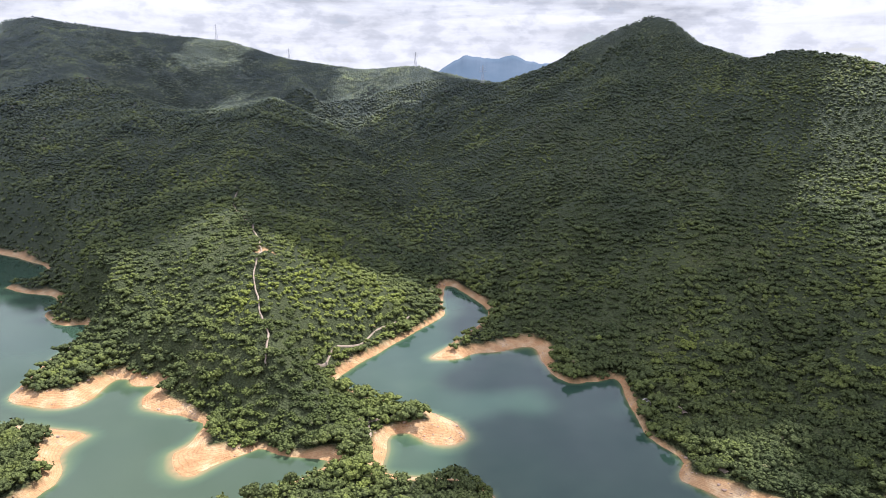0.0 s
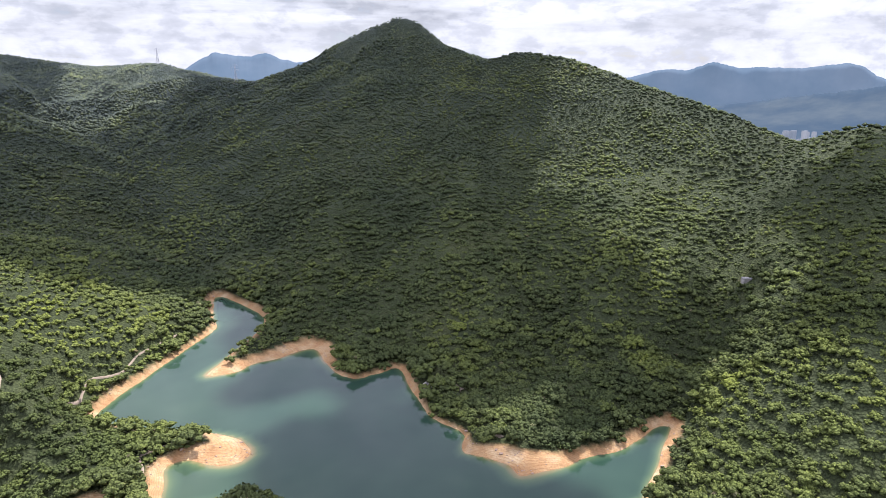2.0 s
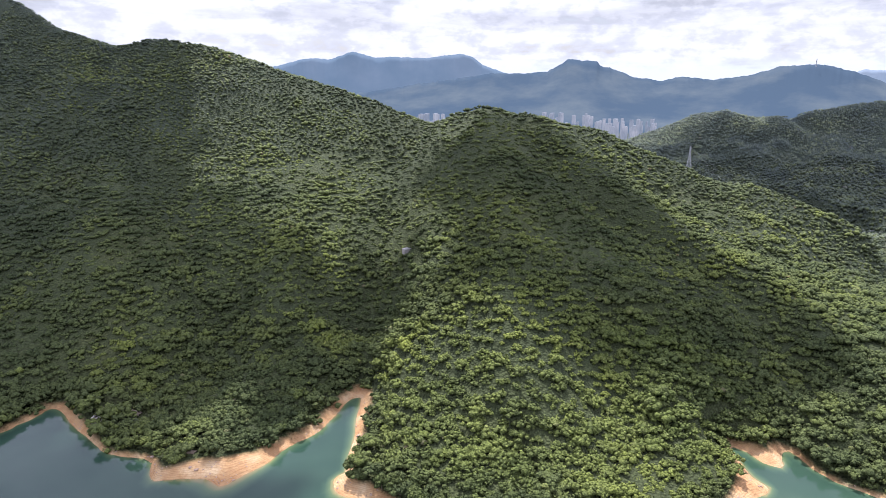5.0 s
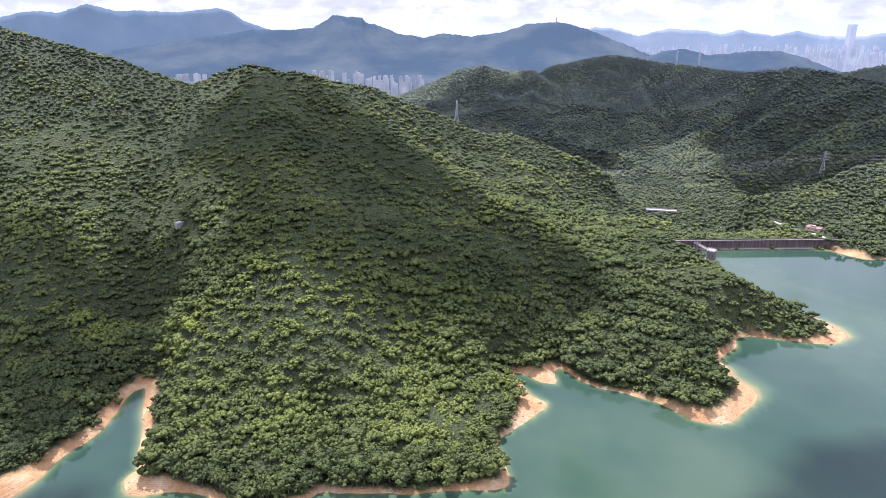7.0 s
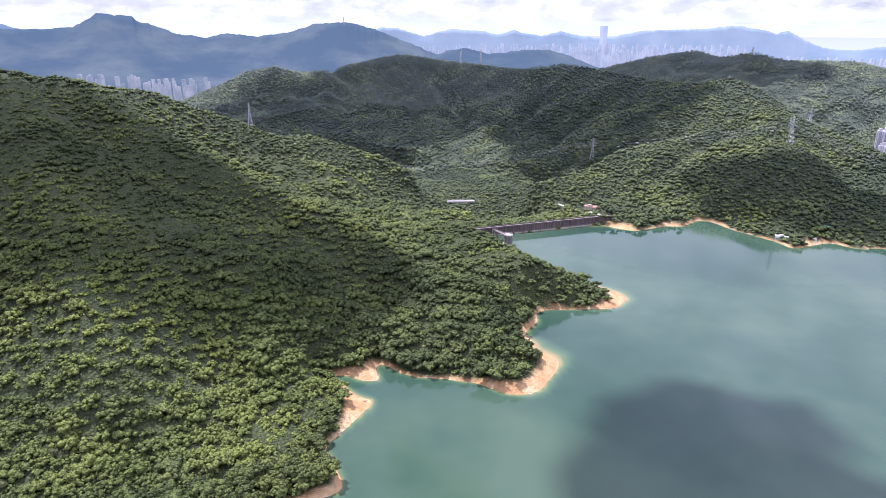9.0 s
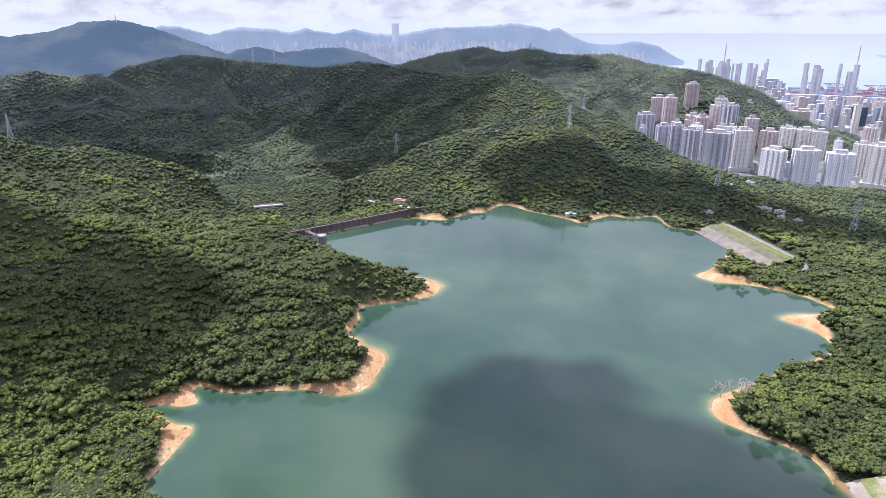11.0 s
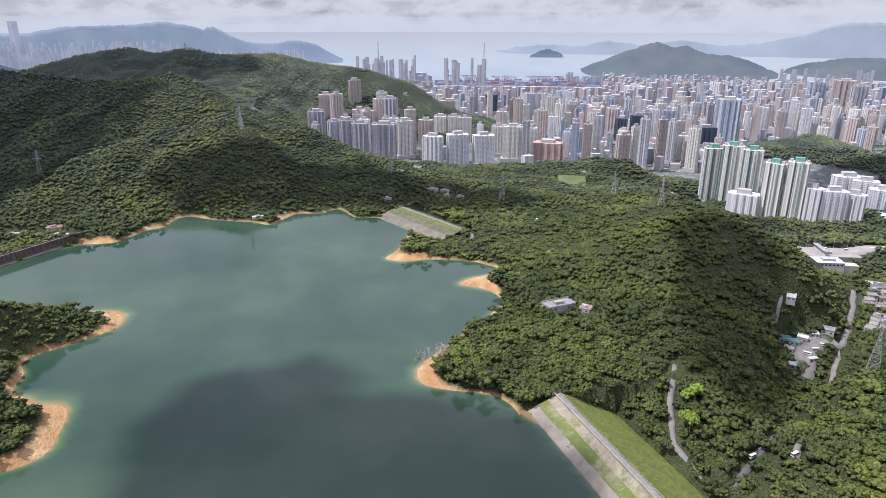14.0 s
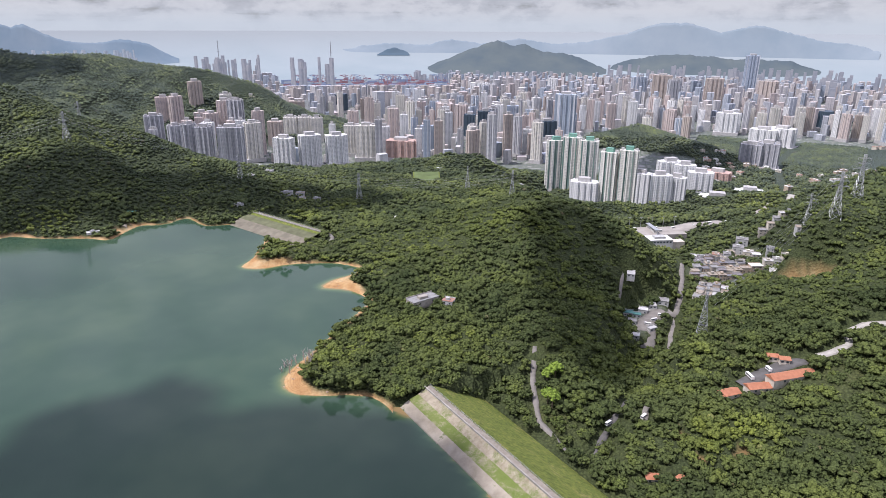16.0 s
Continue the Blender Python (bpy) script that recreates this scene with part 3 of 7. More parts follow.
def carve():
    """Depth of the ravines that running water has cut: from the area that drains through each place."""
    XX, YY = np.meshgrid(gx, gy, indexing="ij")
    z = SKIN + 9 * (fractal(XX, YY, 170, 3, 61) - 0.5) * np.clip(STEEP / 0.2, 0.1, 1)
    depth = np.zeros_like(z)
    for _ in range(2):
        h = z - depth
        low, target = np.zeros_like(h), np.tile(np.arange(h.size).reshape(h.shape), (1, 1))
        inner = h[1:-1, 1:-1]
        best = np.zeros_like(inner)
        to = target[1:-1, 1:-1].copy()
        for i, j in ((-1, -1), (-1, 0), (-1, 1), (0, -1), (0, 1), (1, -1), (1, 0), (1, 1)):
            fall = (inner - h[1 + i:NX - 1 + i, 1 + j:NY - 1 + j]) / math.hypot(i, j)
            better = fall > best
            best = np.where(better, fall, best)
            to = np.where(better, target[1 + i:NX - 1 + i, 1 + j:NY - 1 + j], to)
        target[1:-1, 1:-1] = to
        area, way = [1.0] * h.size, target.ravel().tolist()
        for k in np.argsort(-h.ravel()).tolist():
            if way[k] != k:
                area[way[k]] += area[k]
        cut = np.clip(np.log(np.array(area).reshape(h.shape)) - 1.6, 0, 3.4) * 5.5
        for _ in range(3):
            p = np.pad(cut, 1, mode="edge")
            cut = (p[2:, 1:-1] + p[:-2, 1:-1] + p[1:-1, 2:] + p[1:-1, :-2] + p[2:, 2:] * 0.7 + p[:-2, :-2] * 0.7 + p[2:, :-2] * 0.7 + p[:-2, 2:] * 0.7 + 2 * cut) / 8.8
        depth = 0.5 * depth + cut
    calm = depth
    for _ in range(60):
        p = np.pad(calm, 1, mode="edge")
        calm = 0.2 * (p[2:, 1:-1] + p[:-2, 1:-1] + p[1:-1, 2:] + p[1:-1, :-2] + calm)
    return depth - calm


def sample(grid, x, y):
    u = np.clip((np.asarray(x) - X0) / CELL, 0, NX - 1.001)
    v = np.clip((np.asarray(y) - Y0) / CELL, 0, NY - 1.001)
    i, j = u.astype(int), v.astype(int)
    a, b = u - i, v - j
    return grid[i, j] * (1 - a) * (1 - b) + grid[i + 1, j] * a * (1 - b) + grid[i, j + 1] * (1 - a) * b + grid[i + 1, j + 1] * a * b


RAVINE = carve()

# sandy capes: place, reach, and how wide the bare bank is there
CAPES = [(440, -70, 45, 34), (390, -45, 40, 15), (545, -145, 45, 26), (400, 70, 25, 15), (358, 72, 26, 20), (300, 75, 25, 10),
         (168, 306, 40, 30), (205, 245, 24, 20), (5, 385, 45, 30), (-165, 350, 45, 34), (-290, 435, 60, 24), (-215, 430, 40, 20),
         (-240, 375, 45, 26), (-5, 520, 40, 20), (300, -262, 30, 22), (395, -410, 40, 24), (485, -395, 40, 20), (70, 535, 60, 18), (763, -192, 20, 24), (774, -254, 16, 18)]


def bank_width(x, y):
    w = 1.0 + 8.0 * np.clip(noise2(x, y, 34, 5) - 0.22, 0, 1) ** 1.5 + 5.0 * noise2(x, y, 55, 9) * np.clip((y - 120) / 100, 0, 1)
    for cx, cy, reach, wide in CAPES:
        w = w + (wide - 8) * np.exp(-((x - cx) ** 2 + (y - cy) ** 2) / (0.6 * reach) ** 2)
    return w


# earth dams: start, direction along, length, and the profile away from the water (metres out, height)
GRASS_DAM = (218, -278, -0.914, 0.405, 330, [(0, -3), (2, 0.5), (8, 3.4), (15, 5.4), (20, 8.8), (24, 9.0), (66, -14)])
FAR_DAM = (626, -476, -0.995, 0.095, 128, [(-2, -3), (2, 0.5), (16, 5.5), (30, 7.5), (36, 8.2), (41, 8.3), (64, -2)])


def dam_frame(dam, x, y):
    """Metres along the dam and metres out from the lake."""
    ox, oy, ux, uy, length, profile = dam
    nx, ny = -uy, ux
    if nx * 0 + ny * 1 > 0:
        nx, ny = -nx, -ny
    return (x - ox) * ux + (y - oy) * uy, (x - ox) * nx + (y - oy) * ny


def bank_height(w):
    """Metres from the low water up to the tree line: more where the bank is wide."""
    return 0.9 + 3.6 * np.clip((w - 1.0) / 6, 0, 1)


def land(x, y):
    """Height of the bare ground, the distance to the lake and the share of bare soil."""
    x, y = np.asarray(x, float), np.asarray(y, float)
    z = sample(SKIN, x, y)
    d = sample(SHORE_D, x, y)
    near = np.abs(d) < 80
    exact = d.copy()
    if near.any():
        exact[near] = lake_distance(x[near], y[near])
    d = exact + np.where(near, 5 * (fractal(x, y, 28, 3, 3) - 0.5), 0)
    w = bank_width(x, y)
    FULL = bank_height(w)
    bank = FULL * np.clip(d / w, 0, 1)
    slope = sample(STEEP, x, y)
    rough = np.clip((d - 12) / 90, 0, 1) * np.clip(slope / 0.38, 0.1, 1.3) * (1 - 0.98 * sample(CREST, x, y)) * (1 + 0.35 * np.clip((x - 1000) / 300, 0, 1))
    wx, wy = x + 60 * (fractal(x, y, 240, 2, 51) - 0.5), y + 60 * (fractal(x, y, 240, 2, 57) - 0.5)
    gully = np.abs(fractal(wx, wy, 150, 2, 23) - 0.5) * 2
    small = np.abs(fractal(wx, wy, 62, 2, 29) - 0.5) * 2
    z = z + rough * (22 * (gully - 0.34) + 12 * (small - 0.3) + 10 * (fractal(x, y, 300, 3, 11) - 0.5))
    z = z - 2.1 * np.clip((d - 20) / 80, 0, 1) * np.clip(slope / 0.3, 0.1, 1.2) * (1 - sample(SKYLINE, x, y)) * sample(RAVINE, x, y)
    ramp = np.clip((d - w) / 25, 0, 1)
    upper = FULL + ramp * np.maximum(z - FULL, 0.3)
    low = np.clip((d - w - 15) / 60, 0, 1)
    beyond = np.where(z < FULL, upper * (1 - low) + z * low, upper)
    z = np.where(d < 0, np.maximum(-8, d * 0.35), np.where(d < w, bank, beyond))
    # the village stands on a level valley floor that rises a little at its eastern side
    u, v = (x - 98 - 0.10 * (y + 705)) / 50, (y + 705) / 82
    floor = np.clip((1.35 - np.hypot(u, v)) / 0.35, 0, 1)
    z = z + floor * floor * (3 - 2 * floor) * (-25 + 0.22 * np.clip(90 - x, 0, 60) + 0.08 * np.clip(-770 - y, 0, 90) - z)
    # the works yard is cut level into the slope; the flank behind it is lowered so the toll office shows from the
    # camera
    for cx, cy, a, b, level in ((141, -546, 17, 36, -21.0), (184, -722, 20, 44, -27.0)):
        bench = np.clip((1.5 - np.hypot((x - cx) / a, (y - cy) / b)) / 0.45, 0, 1)
        z = z + bench * bench * (3 - 2 * bench) * (np.minimum(z, level) - z if level < -25 else level - z)
    # the foot of the concrete dam stands in deep water
    along, out = (x - 702) * 0.363 - (y - 24) * 0.932, (x - 702) * 0.932 + (y - 24) * 0.363
    foot = (along > 2) & (along < 205) & (out > -14) & (out < 9)
    z = np.where(foot, np.minimum(z, -4), z)
    for dam in (GRASS_DAM, FAR_DAM):
        along, out = dam_frame(dam, x, y)
        prof = np.array(dam[5], float)
        on = (along > 0) & (along < dam[4]) & (out > -4) & (out < prof[-1, 0])
        z = np.where(on, np.minimum(z, np.interp(out, prof[:, 0], prof[:, 1]) - 1.2), z)
        past = (along > 0) & (along < dam[4]) & (out >= prof[-1, 0])
        z = np.where(past, np.minimum(z, prof[-1, 1] + 0.25 * (out - prof[-1, 0])), z)
    soil = np.where((d < 60) & ~foot, np.clip((w + 1.5 - d) / 3.0, 0, 1), 0)
    return z, d, soil


def mesh_from(name, verts, faces, material, smooth=True, attrs=None):
    """A mesh from arrays: verts (n, 3); faces (m, 3 or 4)."""
    me = bpy.data.meshes.new(name)
    verts, faces = np.ascontiguousarray(verts, dtype=np.float32), np.ascontiguousarray(faces, dtype=np.int32)
    k = faces.shape[1]
    me.vertices.add(len(verts)), me.loops.add(faces.size), me.polygons.add(len(faces))
    me.vertices.foreach_set("co", verts.ravel())
    me.loops.foreach_set("vertex_index", faces.ravel())
    me.polygons.foreach_set("loop_start", np.arange(0, faces.size, k, dtype=np.int32))
    me.polygons.foreach_set("use_smooth", np.full(len(faces), smooth))
    for key, values in (attrs or {}).items():
        me.attributes.new(key, "FLOAT", "POINT").data.foreach_set("value", np.ascontiguousarray(values, dtype=np.float32))
    me.update(calc_edges=True)
    me.materials.append(material)
    return me


def sheet_faces(n, m, wrap=False):
    i, j = np.meshgrid(np.arange(n if wrap else n - 1), np.arange(m - 1), indexing="ij")
    i2 = (i + 1) % n
    return np.stack([i * m + j, i2 * m + j, i2 * m + j + 1, i * m + j + 1], -1).reshape(-1, 4)


# ---- the city: degrees clockwise from +y, distance, height, width, wall colour ----
FRONT_TOWERS = [
    (122.4, 1745, 97, 45, 1), (123.9, 1653, 83, 35, 1), (125.0, 1591, 93, 34, 1), (126.1, 1545, 92, 40, 1), (128.2, 1496, 96, 58, 1),
    (130.0, 1581, 92, 41, 2), (132.5, 1471, 72, 47, 0), (134.7, 1480, 75, 51, 0), (137.0, 1489, 72, 51, 0), (139.6, 1549, 84, 50, 2),
    (138.3, 1605, 76, 34, 2), (131.9, 1672, 81, 39, 3), (133.2, 1742, 81, 37, 2), (134.4, 1735, 81, 37, 2), (135.4, 1709, 82, 33, 2),
]
SECOND_TOWERS = [
    (123.3, 1840, 131, 39, 4), (124.2, 1800, 136, 34, 4), (125.8, 1880, 165, 36, 3), (126.1, 1760, 98, 38, 4), (126.8, 1740, 97, 37, 4),
    (127.9, 1760, 125, 37, 4), (128.8, 1740, 128, 41, 1), (128.1, 1860, 131, 32, 2), (130.1, 1900, 121, 24, 3), (131.4, 2342, 64, 30, 5),
    (132.1, 2370, 74, 35, 5), (134.0, 2251, 67, 67, 3), (137.4, 2447, 68, 62, 6), (143.1, 2283, 69, 39, 3), (146.5, 1981, 89, 51, 4),
    (145.0, 1629, 71, 35, 5), (142.7, 1544, 49, 73, 7),
]
CENTRE_TOWERS = [
    (146.6, 1928, 91, 48, 4), (148.0, 1901, 91, 38, 4), (150.1, 1658, 104, 37, 6), (148.8, 1848, 71, 37, 6), (157.0, 1886, 127, 61, 5),
    (152.8, 1759, 42, 48, 0), (155.5, 1876, 53, 56, 6), (155.8, 2742, 106, 40, 0), (149.6, 2592, 96, 76, 0), (162.9, 2835, 113, 63, 5),
    (164.7, 2755, 127, 74, 3), (165.7, 2615, 120, 51, 1), (168.7, 2729, 122, 67, 3), (171.2, 3150, 193, 56, 5), (172.6, 2716, 119, 67, 3),
    (176.2, 2386, 59, 94, 6), (170.0, 2132, 65, 63, 0),
]
ESTATE_TOWERS = [
    (156.4, 1263, 106, 30, 8), (157.8, 1260, 113, 30, 8), (159.3, 1241, 111, 29, 8), (161.1, 1159, 106, 27, 8), (162.7, 1153, 112, 27, 8),
    (159.1, 1160, 51, 42, 0), (163.8, 1156, 73, 34, 0), (165.4, 1160, 71, 34, 0), (166.8, 1170, 67, 28, 0), (166.1, 1298, 70, 40, 0),
    (167.3, 1289, 67, 35, 0), (168.6, 1256, 62, 39, 0), (170.1, 1200, 33, 50, 0), (172.5, 1279, 31, 44, 0), (172.2, 1640, 59, 44, 1),
    (173.3, 1643, 64, 44, 1), (169.9, 1434, 30, 46, 7), (172.8, 1934, 55, 59, 0), (174.1, 1966, 57, 59, 0),
]

# roads and paths: half width, colour, points x, y
ASPHALT = plain("worn_asphalt", (0.105, 0.10, 0.095), 0.9, 0.15, 0.2)
PATH_DIRT = plain("pale_dirt_path", (0.29, 0.235, 0.165), 0.95, 0.15, 0.3)
ROAD_CONCRETE = plain("grey_road_concrete", (0.19, 0.175, 0.155), 0.9, 0.15, 0.2)
ROADS = [
    ("path", 0.5, PATH_DIRT, [(-275, 850), (-263, 813), (-250, 752), (-235, 720), (-202, 664), (-178, 609), (-169, 580), (-167, 545), (-147, 485), (-132, 461), (-127, 425)]),
    ("path", 0.55, PATH_DIRT, [(-30, 608), (-44, 589), (-64, 558), (-73, 534), (-94, 514), (-95, 487), (-110, 470)]),
    ("path", 0.6, PATH_DIRT, [(-56, 354), (-52, 362), (-48, 370), (-48, 383), (-51, 401), (-44, 407), (-21, 416), (-15, 424), (-8, 428)]),
    ("path", 1.2, PATH_DIRT, [(158, 445), (168, 425), (172, 410)]),
    ("path", 1.2, PATH_DIRT, [(160, 362), (168, 352), (172, 340)]),
    ("road", 1.8, ROAD_CONCRETE, [(180, -395), (171, -375), (157, -350), (143, -330), (124, -319), (102, -321), (85, -318)]),
    ("road", 2.0, ASPHALT, [(106, -392), (104, -378), (101, -364), (104, -351), (106, -336), (102, -321)]),
    ("path", 1.4, ROAD_CONCRETE, [(88, -374), (87, -362), (84, -350)]),
    ("road", 2.4, ROAD_CONCRETE, [(104, -490), (108, -509), (116, -552), (126, -604), (135, -654), (144, -690), (154, -720)]),
    ("road", 2.2, ROAD_CONCRETE, [(163, -531), (166, -540), (169, -551), (173, -563), (176, -573)]),
    ("road", 2.4, PALE_CONCRETE, [(-60, -500), (-45, -494), (-31, -489), (-19, -485), (-11, -473), (-14, -460), (-6, -449), (4, -440)]),
    ("car_park", 4.4, ASPHALT, [(41, -401), (33, -412), (20, -427), (8, -438)]),
    ("yard", 7.0, ROAD_CONCRETE, [(126, -506), (132, -518), (137, -534), (137, -552), (132, -568), (122, -578)]),
    ("road", 2.4, PALE_CONCRETE, [(783, -182), (800, -172), (815, -160), (828, -140), (842, -120)]),
    ("road", 1.8, ROAD_CONCRETE, [(492, -508), (480, -500), (470, -486)]),
    ("road", 7.0, PALE_CONCRETE, [(79, -1035), (86, -1149), (112, -1310), (150, -1540), (173, -1689), (162, -2035)]),
]

# (x, y, radius): no trees there
CLEARED = [(280, -394, 9), (275, -386, 7), (262, -404, 5), (829, -163, 12), (457, -589, 6), (433, 402, 6), (150, 432, 7), (124, -690, 14), (106, -692, 14), (120, -710, 16), (104, -714, 16), (126, -730, 14), (108, -735, 18), (92, -742, 16), (140, -750, 11), (122, -757, 10), (104, -784, 15), (92, -783, 11), (84, -720, 9), (78, -737, 11), (66, -750, 9), (55, -762, 9), (46, -770, 7), (58, -726, 8), (72, -786, 7), (82, -815, 9), (74, -830, 8), (69, -845, 8), (64, -862, 7), (109, -625, 10), (97, -627, 10), (108, -645, 12), (96, -646, 11), (118, -664, 9), (100, -668, 8), (139, -530, 11), (138, -552, 13), (134, -508, 8), (135, -574, 10), (136, -586, 7), (154, -543, 7), (166, -576, 8), (165, -566, 5), (200, -775, 14), (190, -785, 12), (208, -762, 10), (10, -642, 15), (30, -645, 15), (20, -636, 14),
           (14, -415, 6), (6, -424, 6), (22, -407, 6), (30, -399, 6), (45, -388, 7), (23, -429, 5), (53, -387, 5), (62, -347, 4), (26, -344, 5), (46, -333, 3), (708, -388, 8), (152, -367, 6.5), (143, -345, 6.5), (738, -422, 6), (656, -600, 8), (645, -614, 7), (618, -618, 6), (721, -363, 5), (259, -822, 20), (240, -831, 20), (224, -845, 24), (205, -862, 22), (192, -882, 19), (178, -905, 17), (163, -927, 17), (143, -953, 17), (124, -980, 17), (205, -803, 24), (222, -788, 18), (206, -776, 16), (190, -812, 14), (66, -311, 4), (52, -314, 3.5),
           (594, -847, 30), (580, -826, 24), (612, -850, 24), (572, -850, 24), (1003, 10, 24), (790, -176, 14), (697, 30, 8), (305, -280, 13), (-167, 584, 10)]
CLEARED += [(r * math.sin(radians(az)), r * math.cos(radians(az)), 0.75 * w) for rows in (ESTATE_TOWERS, FRONT_TOWERS) for az, r, h, w, style in rows]
for _kind, _half, _material, _pts in ROADS:
    _p = np.array(_pts, float)
    for (ax, ay), (bx, by) in zip(_p[:-1], _p[1:]):
        for _s in np.linspace(0, 1, max(2, int(math.dist((ax, ay), (bx, by)) / 4))):
            CLEARED.append((ax + (bx - ax) * _s, ay + (by - ay) * _s, _half + (2.3 if _kind == "path" else 3.2)))

CANOPY = 3.0     # the shrub layer that closes the wood between the trunks


def open_ground(x, y):
    """1 in the woods, 0 on dams, roads and clearings."""
    wooded = np.ones(x.shape)
    for dam in (GRASS_DAM, FAR_DAM):
        along, out = dam_frame(dam, x, y)
        wooded = np.where((along > -8) & (along < dam[4] + 8) & (out > -10) & (out < dam[5][-1][0] + 8), 0, wooded)
    for cx, cy, rad in CLEARED:
        if abs(cx) < 1300 and abs(cy) < 1300:
            wooded = np.where((x - cx) ** 2 + (y - cy) ** 2 < (rad + 2) ** 2, 0, wooded)
    return wooded


def build_ground():
    """One sheet, ringed round the camera and finer where it looks, out to the horizon."""
    az = np.concatenate([np.arange(-48, 198, 0.36), np.arange(198, 312, 2.0)])
    rr = [25.0]
    while rr[-1] < 4950:
        rr.append(rr[-1] * (1.0112 if 230 < rr[-1] < 2600 else 1.06) + 0.01)
    rr = np.array(rr)
    A, Rr = np.meshgrid(np.radians(az), rr, indexing="ij")
    x, y = Rr * np.sin(A), Rr * np.cos(A)
    z, d, soil = land(x.ravel(), y.ravel())
    z, d, soil = z.reshape(x.shape), d.reshape(x.shape), soil.reshape(x.shape)
    azd = np.degrees(A)
    town = np.clip((Rr - 1400) / 60, 0, 1) * (azd > 119) * ((azd < 168) | (Rr > 2050)) * (azd < 195) * (z < -60)
    far = np.clip((Rr - 2500) / 300, 0, 1)
    level = np.where((azd > 119) & (azd < 200), -85, np.where(azd > 20, -190, -60))
    z = z * (1 - far) + level * far
    wood = (soil < 0.5) & (d > 12) & (town < 0.5)
    z = z + CANOPY * np.clip((d - bank_width(x, y) - 6) / 12, 0, 1) * (town < 0.5) * (1 - far) * open_ground(x, y)
    z = z + wood * np.clip((Rr - 1900) / 300, 0, 1) * (1 - far) * 6 * (fractal(x, y, 26, 2, 31) - 0.35)
    grass = np.zeros(x.shape)
    for cx, cy, a, b in MEADOWS:
        grass = np.maximum(grass, np.clip(1.6 - ((x - cx) / a) ** 2 - ((y - cy) / b) ** 2, 0, 1))
    for cx, cy, a, b in BARE:
        soil = np.maximum(soil, np.clip(1.5 - ((x - cx) / a) ** 2 - ((y - cy) / b) ** 2, 0, 1) * np.clip(3 * noise2(x, y, 5, 15) - 0.3, 0.2, 1))
    soil = np.where((x < 200) & (y < -325), 0.5 * soil, soil)
    for cx, cy, a, b in PAVED:
        town = np.maximum(town, np.clip(1.5 - ((x - cx) / a) ** 2 - ((y - cy) / b) ** 2, 0, 1))
    verts = np.stack([x, y, z], -1).reshape(-1, 3)
    me = mesh_from("ground", verts, sheet_faces(len(az), len(rr), True)[:, ::-1], GROUND,
                   attrs={"soil": soil.ravel(), "town": town.ravel(), "grass": grass.ravel(), "haze_tint": np.clip((Rr - 620) / 1000, 0, 1).ravel()})
    tagged(new("ground", me), "hilly green ground with a bare orange bank along the lake", "ground", kind="structure")


MEADOWS = [(592, -844, 26, 15), (272, -401, 7, 5), (53, -387, 6, 5)]
PAVED = [(139, -545, 13, 34), (110, -712, 28, 36), (102, -635, 13, 20), (98, -780, 18, 14), (62, -752, 16, 14)]
BARE = [(20, -641, 25, 11), (62, -347, 4, 4), (26, -344, 5, 4), (46, -333, 3, 3), (-167, 584, 9, 7), (708, -388, 8, 6)]

build_ground()


def build_water():
    wx, wy = np.arange(-930, 800, 5.0), np.arange(-510, 930, 5.0)
    XX, YY = np.meshgrid(wx, wy, indexing="ij")
    _, d, _ = land(XX.ravel(), YY.ravel())
    keep = d.reshape(XX.shape) < 12
    cells = keep[:-1, :-1] | keep[1:, :-1] | keep[:-1, 1:] | keep[1:, 1:]
    faces = sheet_faces(len(wx), len(wy)).reshape(len(wx) - 1, len(wy) - 1, 4)[cells]
    used = np.unique(faces)
    index = np.zeros(XX.size, int)
    index[used] = np.arange(len(used))
    w = bank_width(XX.ravel(), YY.ravel())
    shallow = np.clip(1 + d / (0.62 * w + 3.0), 0, 1)
    silt = np.clip((30 - XX.ravel()) / 150, 0, 1) * np.clip((YY.ravel() - 250) / 60, 0, 1) * np.clip((560 - YY.ravel()) / 200, 0.15, 1) * (0.55 + 0.45 * fractal(XX.ravel(), YY.ravel(), 90, 2, 44))
    verts = np.stack([XX.ravel(), YY.ravel(), np.zeros(XX.size)], -1)
    me = mesh_from("lake", verts[used], index[faces], WATER, attrs={"shallow": shallow[used], "silt": silt[used]})
    tagged(new("water", me), "still green reservoir water, paler over sand", "water", kind="structure")


build_water()


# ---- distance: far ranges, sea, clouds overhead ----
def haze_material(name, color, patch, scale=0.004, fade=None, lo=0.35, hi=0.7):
    """Far hills, water, towers and cranes: miles of bright air put into colour and a glow, a plain backdrop."""
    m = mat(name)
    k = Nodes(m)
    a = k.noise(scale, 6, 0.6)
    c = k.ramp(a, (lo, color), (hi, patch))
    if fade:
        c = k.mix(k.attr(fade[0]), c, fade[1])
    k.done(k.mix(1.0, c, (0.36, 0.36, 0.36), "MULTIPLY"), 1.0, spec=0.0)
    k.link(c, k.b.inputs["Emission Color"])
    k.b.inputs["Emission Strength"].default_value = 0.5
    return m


def polar(az, r, elev):
    a = np.radians(az)
    return np.stack([r * np.sin(a), r * np.cos(a), 230 + r * np.tan(np.radians(elev))], -1)


